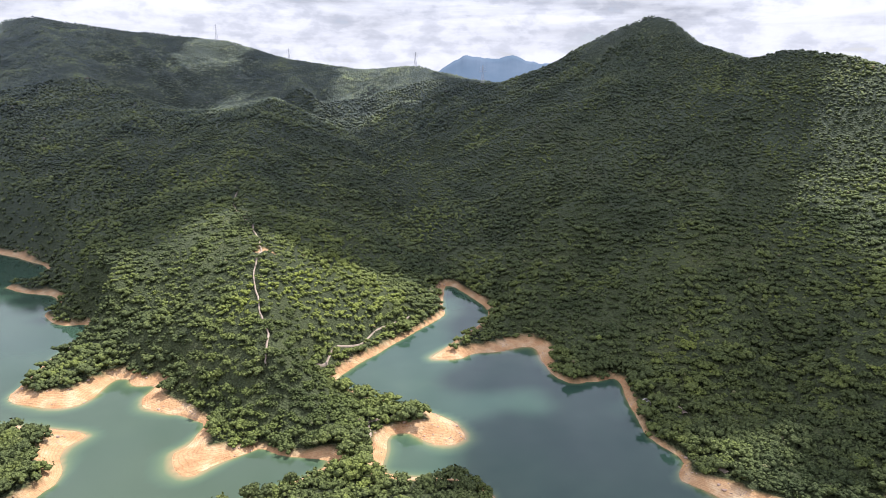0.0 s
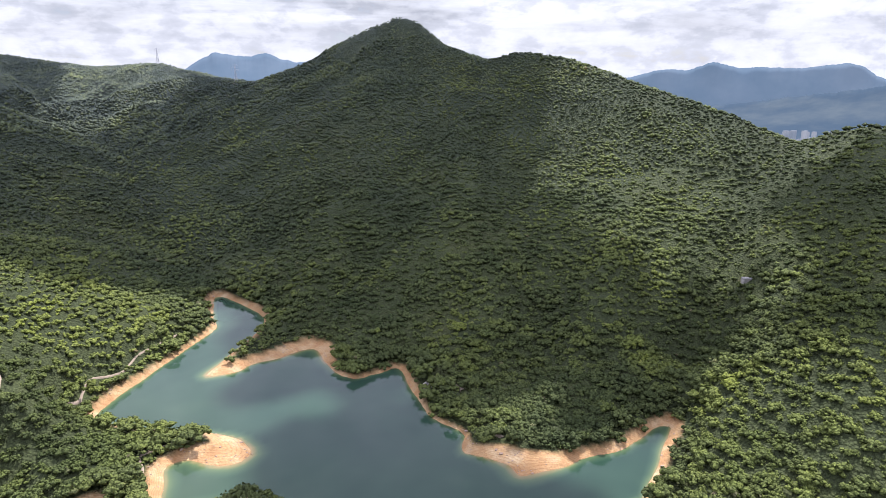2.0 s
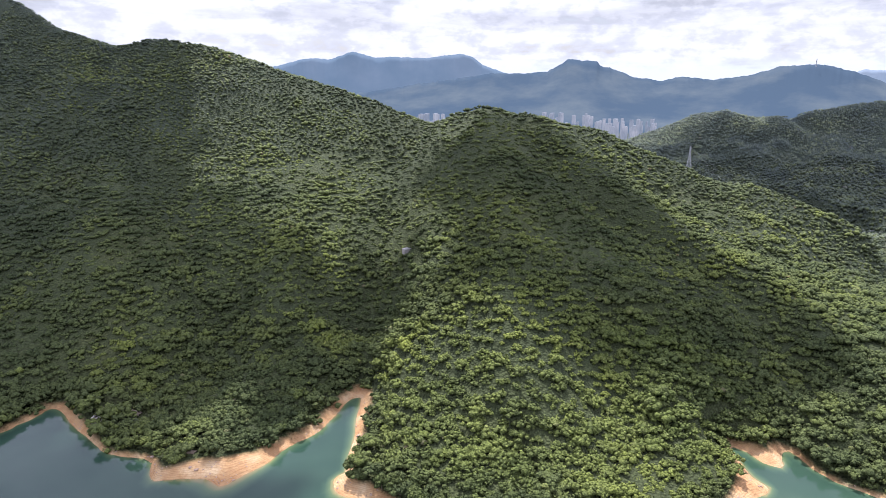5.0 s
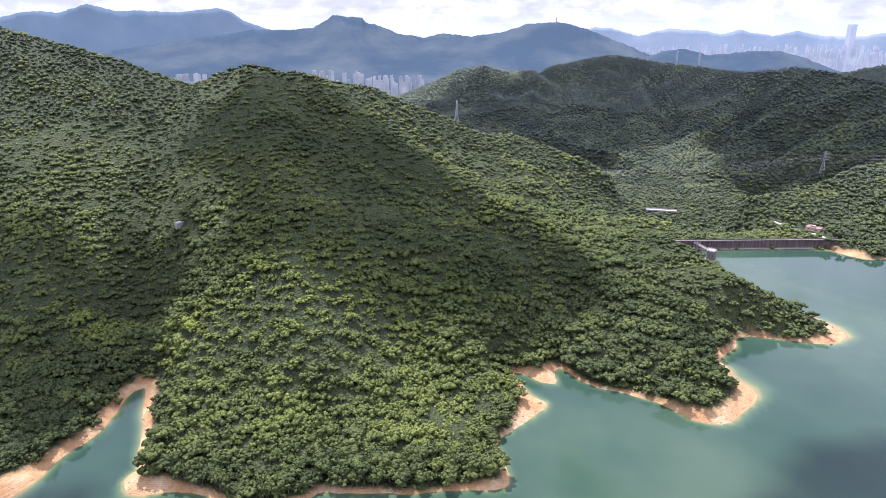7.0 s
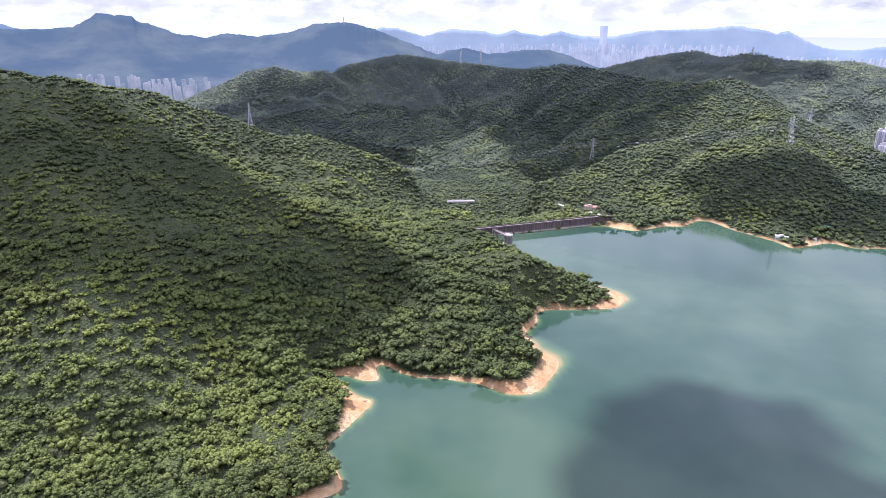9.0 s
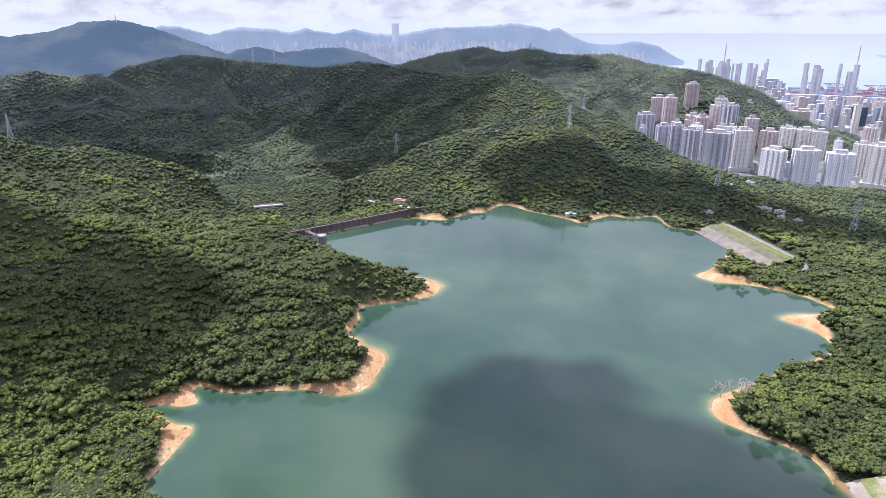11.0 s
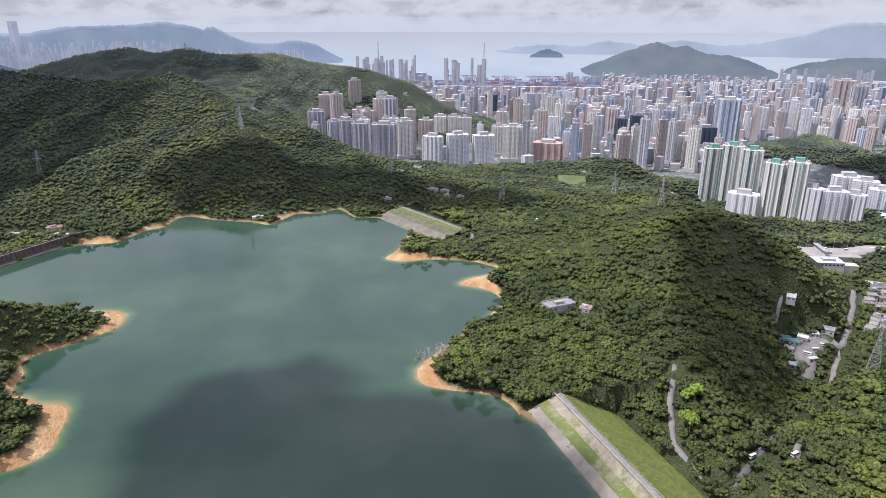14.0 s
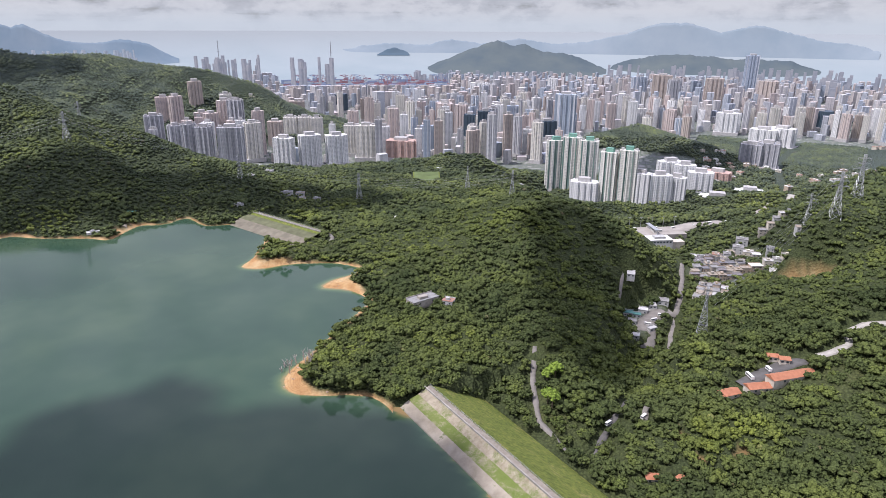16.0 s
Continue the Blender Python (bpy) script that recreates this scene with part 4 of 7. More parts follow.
def far_range(name, skyline, r, foot, depth, material, label, rough=0.26, seed=1):
    """A ridge with spurs, its foot nearer than its crest."""
    sk = np.array(skyline)
    az = np.arange(sk[0, 0], sk[-1, 0], 0.08)
    top = np.interp(az, sk[:, 0], sk[:, 1])
    top = top + rough * (fractal(az * 10, az * 0 + seed, 9, 5, seed) - 0.5)
    top = top + 0.13 * (fractal(az * 10, az * 0 + seed, 2.4, 4, seed + 7) - 0.5)
    wide = np.ones(61) / 61
    calm = np.convolve(np.pad(top, 30, mode="edge"), wide, "valid")
    rows = 16
    out = []
    for i in range(rows):
        s = i / (rows - 1)
        spur = fractal(az * 40 + 8 * s, az * 0 + 40 * s, 60, 3, seed + 3) - 0.5
        head = top + (np.minimum(calm, top + 0.3) - top) * min(1, 3 * s)
        e = head * (1 - s) + foot * s + (head - foot) * 0.5 * spur * np.sin(np.pi * s)
        out.append(polar(az, r - depth * s + depth * 0.5 * spur * np.sin(np.pi * s), np.minimum(e, top)))
    back = polar(az, np.full(az.shape, r + 30.0), top - 0.6)
    v = np.stack([back] + out, 1).reshape(-1, 3)
    me = mesh_from(name, v, sheet_faces(len(az), rows + 1), material)
    return tagged(new(name, me), label, "hills", kind="structure")


# the lighter patches paint sunlit slopes into the dark range
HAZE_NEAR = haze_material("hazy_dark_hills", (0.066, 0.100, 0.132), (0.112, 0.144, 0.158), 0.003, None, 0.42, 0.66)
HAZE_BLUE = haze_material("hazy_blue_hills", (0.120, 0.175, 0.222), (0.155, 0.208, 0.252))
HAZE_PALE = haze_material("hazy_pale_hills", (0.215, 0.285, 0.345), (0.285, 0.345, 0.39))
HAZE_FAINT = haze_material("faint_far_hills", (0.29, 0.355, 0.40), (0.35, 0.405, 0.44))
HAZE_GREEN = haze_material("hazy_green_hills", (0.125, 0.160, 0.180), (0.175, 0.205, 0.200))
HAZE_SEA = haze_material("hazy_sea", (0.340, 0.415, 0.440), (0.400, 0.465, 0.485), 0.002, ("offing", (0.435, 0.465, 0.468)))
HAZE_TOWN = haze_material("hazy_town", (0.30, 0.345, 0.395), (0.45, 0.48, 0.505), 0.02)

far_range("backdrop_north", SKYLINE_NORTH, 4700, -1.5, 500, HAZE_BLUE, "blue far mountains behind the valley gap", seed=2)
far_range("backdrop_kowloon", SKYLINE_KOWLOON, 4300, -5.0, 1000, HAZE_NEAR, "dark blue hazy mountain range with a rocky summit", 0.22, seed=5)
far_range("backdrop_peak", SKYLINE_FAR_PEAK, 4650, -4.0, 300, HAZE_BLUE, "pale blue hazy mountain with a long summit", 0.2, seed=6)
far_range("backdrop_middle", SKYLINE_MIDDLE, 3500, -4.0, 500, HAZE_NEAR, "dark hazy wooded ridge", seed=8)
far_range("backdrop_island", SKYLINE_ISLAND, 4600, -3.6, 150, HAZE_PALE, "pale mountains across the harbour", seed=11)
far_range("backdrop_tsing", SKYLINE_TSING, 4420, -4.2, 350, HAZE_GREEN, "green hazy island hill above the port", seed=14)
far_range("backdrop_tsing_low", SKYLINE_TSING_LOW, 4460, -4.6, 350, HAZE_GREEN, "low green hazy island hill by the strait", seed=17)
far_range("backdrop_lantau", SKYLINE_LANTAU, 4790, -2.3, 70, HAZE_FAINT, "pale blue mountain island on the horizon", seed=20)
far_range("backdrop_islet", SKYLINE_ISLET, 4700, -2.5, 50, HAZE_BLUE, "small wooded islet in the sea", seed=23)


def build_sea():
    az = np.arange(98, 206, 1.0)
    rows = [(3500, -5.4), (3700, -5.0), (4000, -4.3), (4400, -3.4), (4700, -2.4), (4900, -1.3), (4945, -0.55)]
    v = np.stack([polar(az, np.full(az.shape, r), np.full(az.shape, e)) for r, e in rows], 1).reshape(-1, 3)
    # paler towards the horizon: thicker haze put into the sea's colour
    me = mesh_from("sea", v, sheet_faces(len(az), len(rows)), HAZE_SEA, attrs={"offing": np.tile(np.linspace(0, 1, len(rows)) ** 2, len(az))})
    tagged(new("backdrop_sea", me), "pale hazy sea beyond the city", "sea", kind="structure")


build_sea()

CLOUD = plain("cloud_white", (0.86, 0.87, 0.88), 1.0, 0.05, 0.002)
CLOUD_UP = 2000.0
# fair-weather clouds: the outline of the shade that each throws, carried along the sun's rays to the lake's level; the last number is how far apart its heaps stand
CLOUD_PEAK = [
    (-1481, 1930), (-1254, 1890), (-1055, 1880), (-848, 1850), (-701, 1850), (-537, 1840), (-318, 1770), (-75, 1600), (20, 1500), (125, 1370),
    (205, 1270), (265, 1225), (330, 1175), (375, 1095), (425, 985), (433, 850), (424, 790), (405, 747), (380, 711), (340, 680), (322, 590), (332, 524),
    (353, 473), (394, 425), (396, 373), (363, 355), (309, 333), (284, 331), (245, 316), (203, 322), (152, 349), (146, 378), (143, 464), (107, 479), (80, 547), (38, 569),
    (11, 719), (-33, 694), (-95, 671), (-154, 619), (-220, 631), (-290, 735), (-307, 642), (-325, 590), (-370, 600), (-496, 695), (-760, 900), (-1150, 1300),
]
CLOUD_HILL = [
    (500, 430), (530, 420), (560, 375), (600, 320), (612, 283), (600, 235), (572, 170), (536, 104), (506, 43), (477, 24), (459, 63), (425, 78),
    (375, 116), (358, 165), (345, 200), (337, 257), (360, 319), (374, 286), (414, 318), (452, 369),
]
CLOUD_LAKE = [
    (391, -117), (397, -150), (375, -185), (363, -204), (354, -226), (336, -231), (318, -209), (294, -219), (278, -250), (245, -262), (205, -262), (165, -257),
    (131, -239), (60, -150), (150, -60), (280, -63), (318, -65), (345, -94), (372, -106),
]
CLOUD_COVE = [
    (4, 490), (43, 535), (101, 490), (135, 415), (150, 350), (172, 312), (200, 270), (85, 250), (-10, 320), (14, 391), (27, 416), (76, 409), (92, 444), (70, 463), (18, 453),
]
CLOUD_GORGE = [
    (1645, 740), (1690, 520), (1760, 370), (1930, 200), (1860, 0), (1790, -210), (1600, -400), (1290, -560), (1179, -535), (1125, -424), (1083, -340), (1110, -262),
    (1097, -219), (1156, -148), (1209, -94), (1397, -83), (1510, -53), (1494, 60), (1327, 124), (1428, 253), (1300, 400), (1400, 700),
]
CLOUD_RIDGE = [(2400, -480), (2150, -790), (1990, -960), (1850, -1060), (1780, -1060), (1800, -930), (1880, -750), (2000, -500)]
CLOUD_WOOD = [
    (890, -332), (876, -418), (855, -480), (808, -574), (712, -590), (660, -640), (560, -700), (507, -664), (557, -570), (637, -545), (690, -485), (726, -394), (790, -315),
]
CLOUD_HEAD = [(275, -615), (230, -640), (164, -595), (155, -526), (150, -479), (128, -453), (116, -395), (156, -400), (186, -440), (208, -472), (214, -515), (240, -558)]
CLOUD_KNOLL = [(518, -1420), (450, -1530), (392, -1580), (341, -1700), (250, -1570), (300, -1480), (430, -1420)]
CLOUD_GAPS = [
    [(-342, 1278), (-400, 1790), (-215, 1790), (-60, 1500), (-172, 1438), (-224, 1343), (-269, 1289)],
    [(-533, 1172), (-670, 1645), (-528, 1644), (-383, 1301), (-453, 1188)],
    [(-870, 1840), (-850, 1700), (-680, 1720), (-690, 1860)],
    [(150, 372), (175, 392), (212, 385), (232, 350), (205, 312), (160, 322)],
]


def within(ring, x, y):
    """True for the points inside the ring."""
    hit = np.zeros(x.shape, bool)
    for (ax, ay), (bx, by) in zip(ring, ring[1:] + ring[:1]):
        hit ^= ((ay > y) != (by > y)) & (x < (bx - ax) * (y - ay) / (by - ay + 1e-9) + ax)
    return hit


def build_clouds():
    """Cumulus made of many heaps, thinning out raggedly at the rim."""
    rng = np.random.default_rng(3)
    vs, fs, n = [], [], 0
    reach = SUN_WAY * (CLOUD_UP / SUN_WAY.z)
    for ring, gap in ((CLOUD_PEAK, 30), (CLOUD_HILL, 15), (CLOUD_LAKE, 13), (CLOUD_COVE, 13), (CLOUD_GORGE, 34), (CLOUD_RIDGE, 34), (CLOUD_WOOD, 20), (CLOUD_HEAD, 13), (CLOUD_KNOLL, 26)):
        p = np.array(ring)
        x, y = np.meshgrid(np.arange(p[:, 0].min() - gap, p[:, 0].max() + gap, gap), np.arange(p[:, 1].min() - gap, p[:, 1].max() + gap, gap * 0.87), indexing="ij")
        x = (x + np.where(np.arange(x.shape[1]) % 2, gap / 2, 0)).ravel() + rng.uniform(-0.2, 0.2, x.size) * gap
        y = y.ravel() + rng.uniform(-0.2, 0.2, x.size) * gap
        wx, wy = x + 2.2 * gap * (fractal(x, y, 4 * gap, 2, 71) - 0.5), y + 2.2 * gap * (fractal(x, y, 4 * gap, 2, 73) - 0.5)
        keep = within(ring, wx, wy)
        for hole in CLOUD_GAPS:
            keep &= ~within(hole, wx, wy)
        x, y = x[keep], y[keep]
        r = gap * rng.uniform(0.78, 0.98, len(x))
        for k in range(len(x)):
            wob = rng.uniform(0.85, 1.15, (len(PUFF), 1))
            vs.append(PUFF * wob * [r[k], r[k], 0.7 * r[k]] + [x[k] + reach.x, y[k] + reach.y, CLOUD_UP + rng.uniform(-0.3, 0.3) * gap])
            fs.append(PUFF_FACES + n)
            n += len(PUFF)
    me = mesh_from("backdrop_clouds", np.concatenate(vs), np.concatenate(fs), CLOUD)
    tagged(new("backdrop_clouds", me), "white fair-weather cumulus drifting high over the hills", "clouds", kind="structure")


def icosphere(level):
    bm = bmesh.new()
    bmesh.ops.create_icosphere(bm, subdivisions=level, radius=1.0)
    v = np.array([p.co for p in bm.verts])
    bm.verts.index_update()
    f = np.array([[p.index for p in face.verts] for face in bm.faces])
    bm.free()
    return v, f


PUFF, PUFF_FACES = icosphere(1)
build_clouds()


def facade_material(name, wall, strip=None, glass=(0.13, 0.155, 0.18), share=0.5, per_island=False):
    """Rendered walls with rows of windows, storey by storey."""
    m = mat(name)
    k = Nodes(m)
    if per_island:
        vec = k.pos.outputs["Position"]
        wall_c = k.ramp(k.pos.outputs["Random Per Island"], (0.0, (0.55, 0.55, 0.56)), (0.18, (0.50, 0.44, 0.39)), (0.34, (0.60, 0.60, 0.61)),
                        (0.5, (0.48, 0.40, 0.37)), (0.64, (0.55, 0.47, 0.43)), (0.76, (0.34, 0.40, 0.48)), (0.9, (0.52, 0.54, 0.58)), (1.0, (0.15, 0.20, 0.26)))
    else:
        co = k.n.new("ShaderNodeTexCoord")
        vec = co.outputs["Object"]
        rnd = k.n.new("ShaderNodeObjectInfo").outputs["Random"]
        wall_c = k.ramp(rnd, (0.0, tuple(c * 0.86 for c in wall)), (1.0, tuple(min(1, c * 1.06) for c in wall)))
    sep = k.n.new("ShaderNodeSeparateXYZ")
    k.link(vec, sep.inputs[0])
    floor = k.math("FRACT", k.math("MULTIPLY", sep.outputs["Z"], 1 / 2.9))
    bay = k.math("FRACT", k.math("MULTIPLY", k.math("ADD", sep.outputs["X"], k.math("MULTIPLY", sep.outputs["Y"], 1.07)), 1 / 3.7))
    win = k.math("MULTIPLY", k.math("GREATER_THAN", floor, 0.42), k.math("GREATER_THAN", bay, 0.42))
    normal = k.n.new("ShaderNodeSeparateXYZ")
    k.link(k.pos.outputs["True Normal"], normal.inputs[0])
    side = k.math("LESS_THAN", normal.outputs["Z"], 0.5)
    win = k.math("MULTIPLY", win, side)
    stain = k.noise(0.05, 4)
    c = k.mix(k.math("MULTIPLY", stain, 0.35), wall_c, tuple(x * 0.7 for x in wall))
    if strip:
        band = k.math("GREATER_THAN", k.math("FRACT", k.math("MULTIPLY", k.math("ADD", sep.outputs["X"], sep.outputs["Y"]), 1 / 11.0)), 0.68)
        c = k.mix(k.math("MULTIPLY", band, side), c, strip)
    # upright strips darkened in the colour: painted shade of recessed bays
    recess_shade = k.math("MULTIPLY", side, k.math("GREATER_THAN", k.math("FRACT", k.math("MULTIPLY", k.math("SUBTRACT", sep.outputs["X"], k.math("MULTIPLY", sep.outputs["Y"], 0.93)), 1 / 9.3)), 0.74))
    c = k.mix(k.math("MULTIPLY", recess_shade, 0.3), c, tuple(x * 0.45 for x in wall))
    c = k.mix(k.math("MULTIPLY", win, share), c, glass)
    k.done(c, 0.55, spec=0.3)
    return m


FACADES = [facade_material("white_facade", (0.78, 0.78, 0.77)),
           facade_material("grey_facade", (0.40, 0.40, 0.42), (0.58, 0.58, 0.59)),
           facade_material("cream_facade", (0.72, 0.69, 0.62)),
           facade_material("brown_facade", (0.48, 0.41, 0.36)),
           facade_material("pink_facade", (0.60, 0.51, 0.47)),
           facade_material("blue_grey_facade", (0.38, 0.44, 0.52), (0.58, 0.60, 0.63)),
           facade_material("dark_glass_facade", (0.07, 0.10, 0.13), None, (0.05, 0.08, 0.10), 0.5),
           facade_material("red_brick_facade", (0.55, 0.38, 0.32)),
           facade_material("white_and_green_facade", (0.79, 0.77, 0.70), (0.15, 0.24, 0.20))]
TOWN = facade_material("town_facades", (0.5, 0.5, 0.5), per_island=True)
STYLE_WORDS = ["white", "grey and white ribbed", "cream", "brown", "pinkish beige", "blue-grey", "dark glass", "red brick", "white and green"]
GREEN_ROOF = plain("green_tower_crown", (0.17, 0.34, 0.27), 0.7, 0.1, 0.3)
ROOF = plain("flat_roof", (0.42, 0.41, 0.40), 0.9, 0.15, 0.3)


def plan_outline(w, d, bays, depth):
    """A block's plan with bays in and out along all four sides."""
    pts = []
    for k, (length, half) in enumerate(((w, d / 2), (d, w / 2), (w, d / 2), (d, w / 2))):
        n = max(3, int(bays * length / max(w, d)) | 1)
        c, s = [(1, 0), (0, 1), (-1, 0), (0, -1)][k]
        for i in range(n):
            o = half - (depth if i % 2 else 0) - (depth * 0.8 if i in (0, n - 1) else 0)
            for e in (i, i + 1):
                u = -length / 2 + length * e / n
                u = max(-length / 2 + depth * 0.8, min(length / 2 - depth * 0.8, u))
                pts.append((u * c + o * s, u * s - o * c))
    return np.array(pts)


def block_arrays(w, d, h, bays=7, depth=1.6, z0=0.0):
    p = plan_outline(w, d, bays, depth)
    n = len(p)
    v = np.concatenate([np.c_[p, np.full(n, z0)], np.c_[p, np.full(n, z0 + h)], [[0, 0, z0 + h]]])
    i = np.arange(n)
    j = (i + 1) % n
    f = np.concatenate([np.c_[i, j, j + n], np.c_[i, j + n, i + n], np.c_[i + n, j + n, np.full(n, 2 * n)]])
    return v, f


def part(name, me, parent, m=None, label=""):
    ob = new(name, me)
    ob.parent = parent
    if m is not None:
        ob.matrix_basis = m
    return tagged(ob, label)


def apartment_tower(az, r, h, w, style, z0, turn):
    v, f = block_arrays(w, w * 0.62, h, 9, w * 0.055)
    a = radians(az)
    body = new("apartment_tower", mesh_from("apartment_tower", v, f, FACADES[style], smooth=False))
    body.matrix_world = pose(r * math.sin(a), r * math.cos(a), z0, 0, 0, turn)
    tagged(body, "tall %s apartment tower in the city" % STYLE_WORDS[style] if style != 6 else "tall dark glass office tower in the city",
           "apartment tower" if style != 6 else "office tower", "city towers")
    rv, rf = block_arrays(w * 0.45, w * 0.3, 7, 3, 0.8, h)
    part("roof_house", mesh_from("roof_house", rv, rf, GREEN_ROOF if style == 8 else ROOF, smooth=False), body)
    pv, pf = block_arrays(w * 1.12, w * 0.75, 9, 3, 0.6)
    part("podium", mesh_from("podium", pv, pf, ROOF, smooth=False), body)
    if style in (1, 2, 8):
        for s in (-1, 1):
            wv, wf = block_arrays(w * 0.16, w * 0.16, 4, 3, 0.3, h)
            part("water_tank", mesh_from("water_tank", wv + [s * w * 0.36, 0, 0], wf, ROOF, smooth=False), body)


for rows, z0 in ((FRONT_TOWERS, -80), (SECOND_TOWERS, -80), (CENTRE_TOWERS, -80), (ESTATE_TOWERS, -85)):
    for az, r, h, w, style in rows:
        apartment_tower(az, r, h, w * (1.2 if z0 == -85 else 1.0), style, z0, float(RNG.uniform(-25, 25)) - az)


def build_town():
    """The mass of the city: blocks close together, smaller with distance, capped so the port shows from the camera."""
    vs, fs, n = [], [], 0
    taken = [(r * math.sin(radians(az)), r * math.cos(radians(az)), w) for rows in (FRONT_TOWERS, SECOND_TOWERS, CENTRE_TOWERS, ESTATE_TOWERS) for az, r, h, w, s in rows]
    near = []
    for _ in range(9000):
        az = RNG.uniform(121.5, 188)
        r = math.sqrt(RNG.uniform(1480 ** 2, 3650 ** 2))
        x, y = r * math.sin(radians(az)), r * math.cos(radians(az))
        g = float(land(np.array([x]), np.array([y]))[0][0]) if r < 2500 else -80.0
        if g > -70 or (az < 130 and r > 2500):
            continue
        if az > 167 and r < 2150 or az > 157.5 and r < 1950:
            continue
        if noise2(x, y, 170, 77) < 0.27:
            continue
        tall = RNG.uniform() < 0.62
        far = (r - 1480) / 2200
        w = RNG.uniform(16, 32) * (1 - 0.12 * far)
        h = RNG.uniform(60, 118) * (1 - 0.34 * far) if tall else RNG.uniform(10, 38)
        if 132.5 < az < 147:
            h = min(h, 309 - 0.0857 * r)
            if h < 8:
                continue
        if any((x - a) ** 2 + (y - b) ** 2 < (0.55 * (w + c)) ** 2 + 40 for a, b, c in taken):
            continue
        taken.append((x, y, w))
        if tall and r < 2250 and len(near) < 200:
            near.append(1)
            apartment_tower(az, r, h, w, int(RNG.choice([0, 0, 1, 2, 2, 3, 4, 4, 5])), -80, float(RNG.uniform(-30, 30)) - az)
            continue
        v, f = block_arrays(w, w * RNG.uniform(0.45, 1.0), h, 5 if tall else 3, w * 0.05)
        t = RNG.uniform(0, np.pi)
        c, s = math.cos(t), math.sin(t)
        v = np.c_[v[:, 0] * c - v[:, 1] * s + x, v[:, 0] * s + v[:, 1] * c + y, v[:, 2] - 81]
        vs.append(v), fs.append(f + n)
        n += len(v)
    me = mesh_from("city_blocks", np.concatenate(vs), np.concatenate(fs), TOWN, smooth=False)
    tagged(new("city_blocks", me), "dense city of pale tower blocks and low roofs", "city", kind="stuff")


build_town()


def far_town(name, spans, material, label):
    """Rows of towers far off in the haze: from, to (degrees), distance, base and top (degrees), how many."""
    vs, fs, n = [], [], 0
    for a0, a1, r, e0, e1, count in spans:
        for _ in range(count):
            az = RNG.uniform(a0, a1)
            rr = r + RNG.uniform(-40, 40)
            base, top = 230 + rr * math.tan(radians(e0)), 230 + rr * math.tan(radians(e0 + (e1 - e0) * RNG.uniform(0.35, 1.0)))
            w = RNG.uniform(9, 22)
            v, f = block_arrays(w, w * 0.7, top + 95, 3, 0.8, -95)
            vs.append(v + [rr * math.sin(radians(az)), rr * math.cos(radians(az)), 0]), fs.append(f + n)
            n += len(v)
    me = mesh_from(name, np.concatenate(vs), np.concatenate(fs), material, smooth=False)
    tagged(new(name, me), label, "city", kind="stuff")


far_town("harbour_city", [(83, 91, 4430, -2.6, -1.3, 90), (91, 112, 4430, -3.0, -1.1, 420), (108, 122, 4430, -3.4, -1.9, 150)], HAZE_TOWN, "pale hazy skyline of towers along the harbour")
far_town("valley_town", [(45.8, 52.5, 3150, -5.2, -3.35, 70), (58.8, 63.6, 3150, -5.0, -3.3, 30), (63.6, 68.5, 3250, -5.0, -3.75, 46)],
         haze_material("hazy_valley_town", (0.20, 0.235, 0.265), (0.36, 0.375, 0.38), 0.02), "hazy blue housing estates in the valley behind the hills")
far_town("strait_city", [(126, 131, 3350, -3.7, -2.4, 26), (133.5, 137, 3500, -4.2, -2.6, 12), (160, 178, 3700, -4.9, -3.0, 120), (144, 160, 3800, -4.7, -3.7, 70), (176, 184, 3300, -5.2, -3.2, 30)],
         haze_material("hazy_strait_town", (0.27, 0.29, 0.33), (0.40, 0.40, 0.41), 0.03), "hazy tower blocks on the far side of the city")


def supertall():
    a, r = radians(101.1), 4410.0
    z0, h = 230 + r * math.tan(radians(-3.1)), r * (math.tan(radians(0.25)) - math.tan(radians(-3.1)))
    v, f = block_arrays(44, 36, h, 3, 3.0)
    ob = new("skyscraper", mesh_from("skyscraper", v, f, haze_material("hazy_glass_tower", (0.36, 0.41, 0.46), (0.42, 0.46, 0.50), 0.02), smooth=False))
    ob.matrix_world = pose(r * math.sin(a), r * math.cos(a), z0, 0, 0, 20)
    tagged(ob, "single very tall pale glass skyscraper across the harbour", "skyscraper")


supertall()


# ---- built things round the lake ----
def box_arrays(x0, x1, y0, y1, z0, z1):
    v = np.array([(x, y, z) for z in (z0, z1) for y in (y0, y1) for x in (x0, x1)], float)
    f = np.array([(0, 2, 3, 1), (4, 5, 7, 6), (0, 1, 5, 4), (2, 6, 7, 3), (0, 4, 6, 2), (1, 3, 7, 5)])
    return v, f


def join(pieces):
    vs, fs, n = [], [], 0
    for v, f in pieces:
        vs.append(v), fs.append(f + n)
        n += len(v)
    return np.concatenate(vs), np.concatenate(fs)


def box(name, x0, x1, y0, y1, z0, z1, material, bevel=0.0):
    v, f = box_arrays(x0, x1, y0, y1, z0, z1)
    me = mesh_from(name, v, f, material, smooth=False)
    if bevel:
        bm = bmesh.new()
        bm.from_mesh(me)
        bmesh.ops.bevel(bm, geom=bm.edges[:], offset=bevel, segments=1, affect="EDGES")
        bm.to_mesh(me)
        bm.free()
    return me


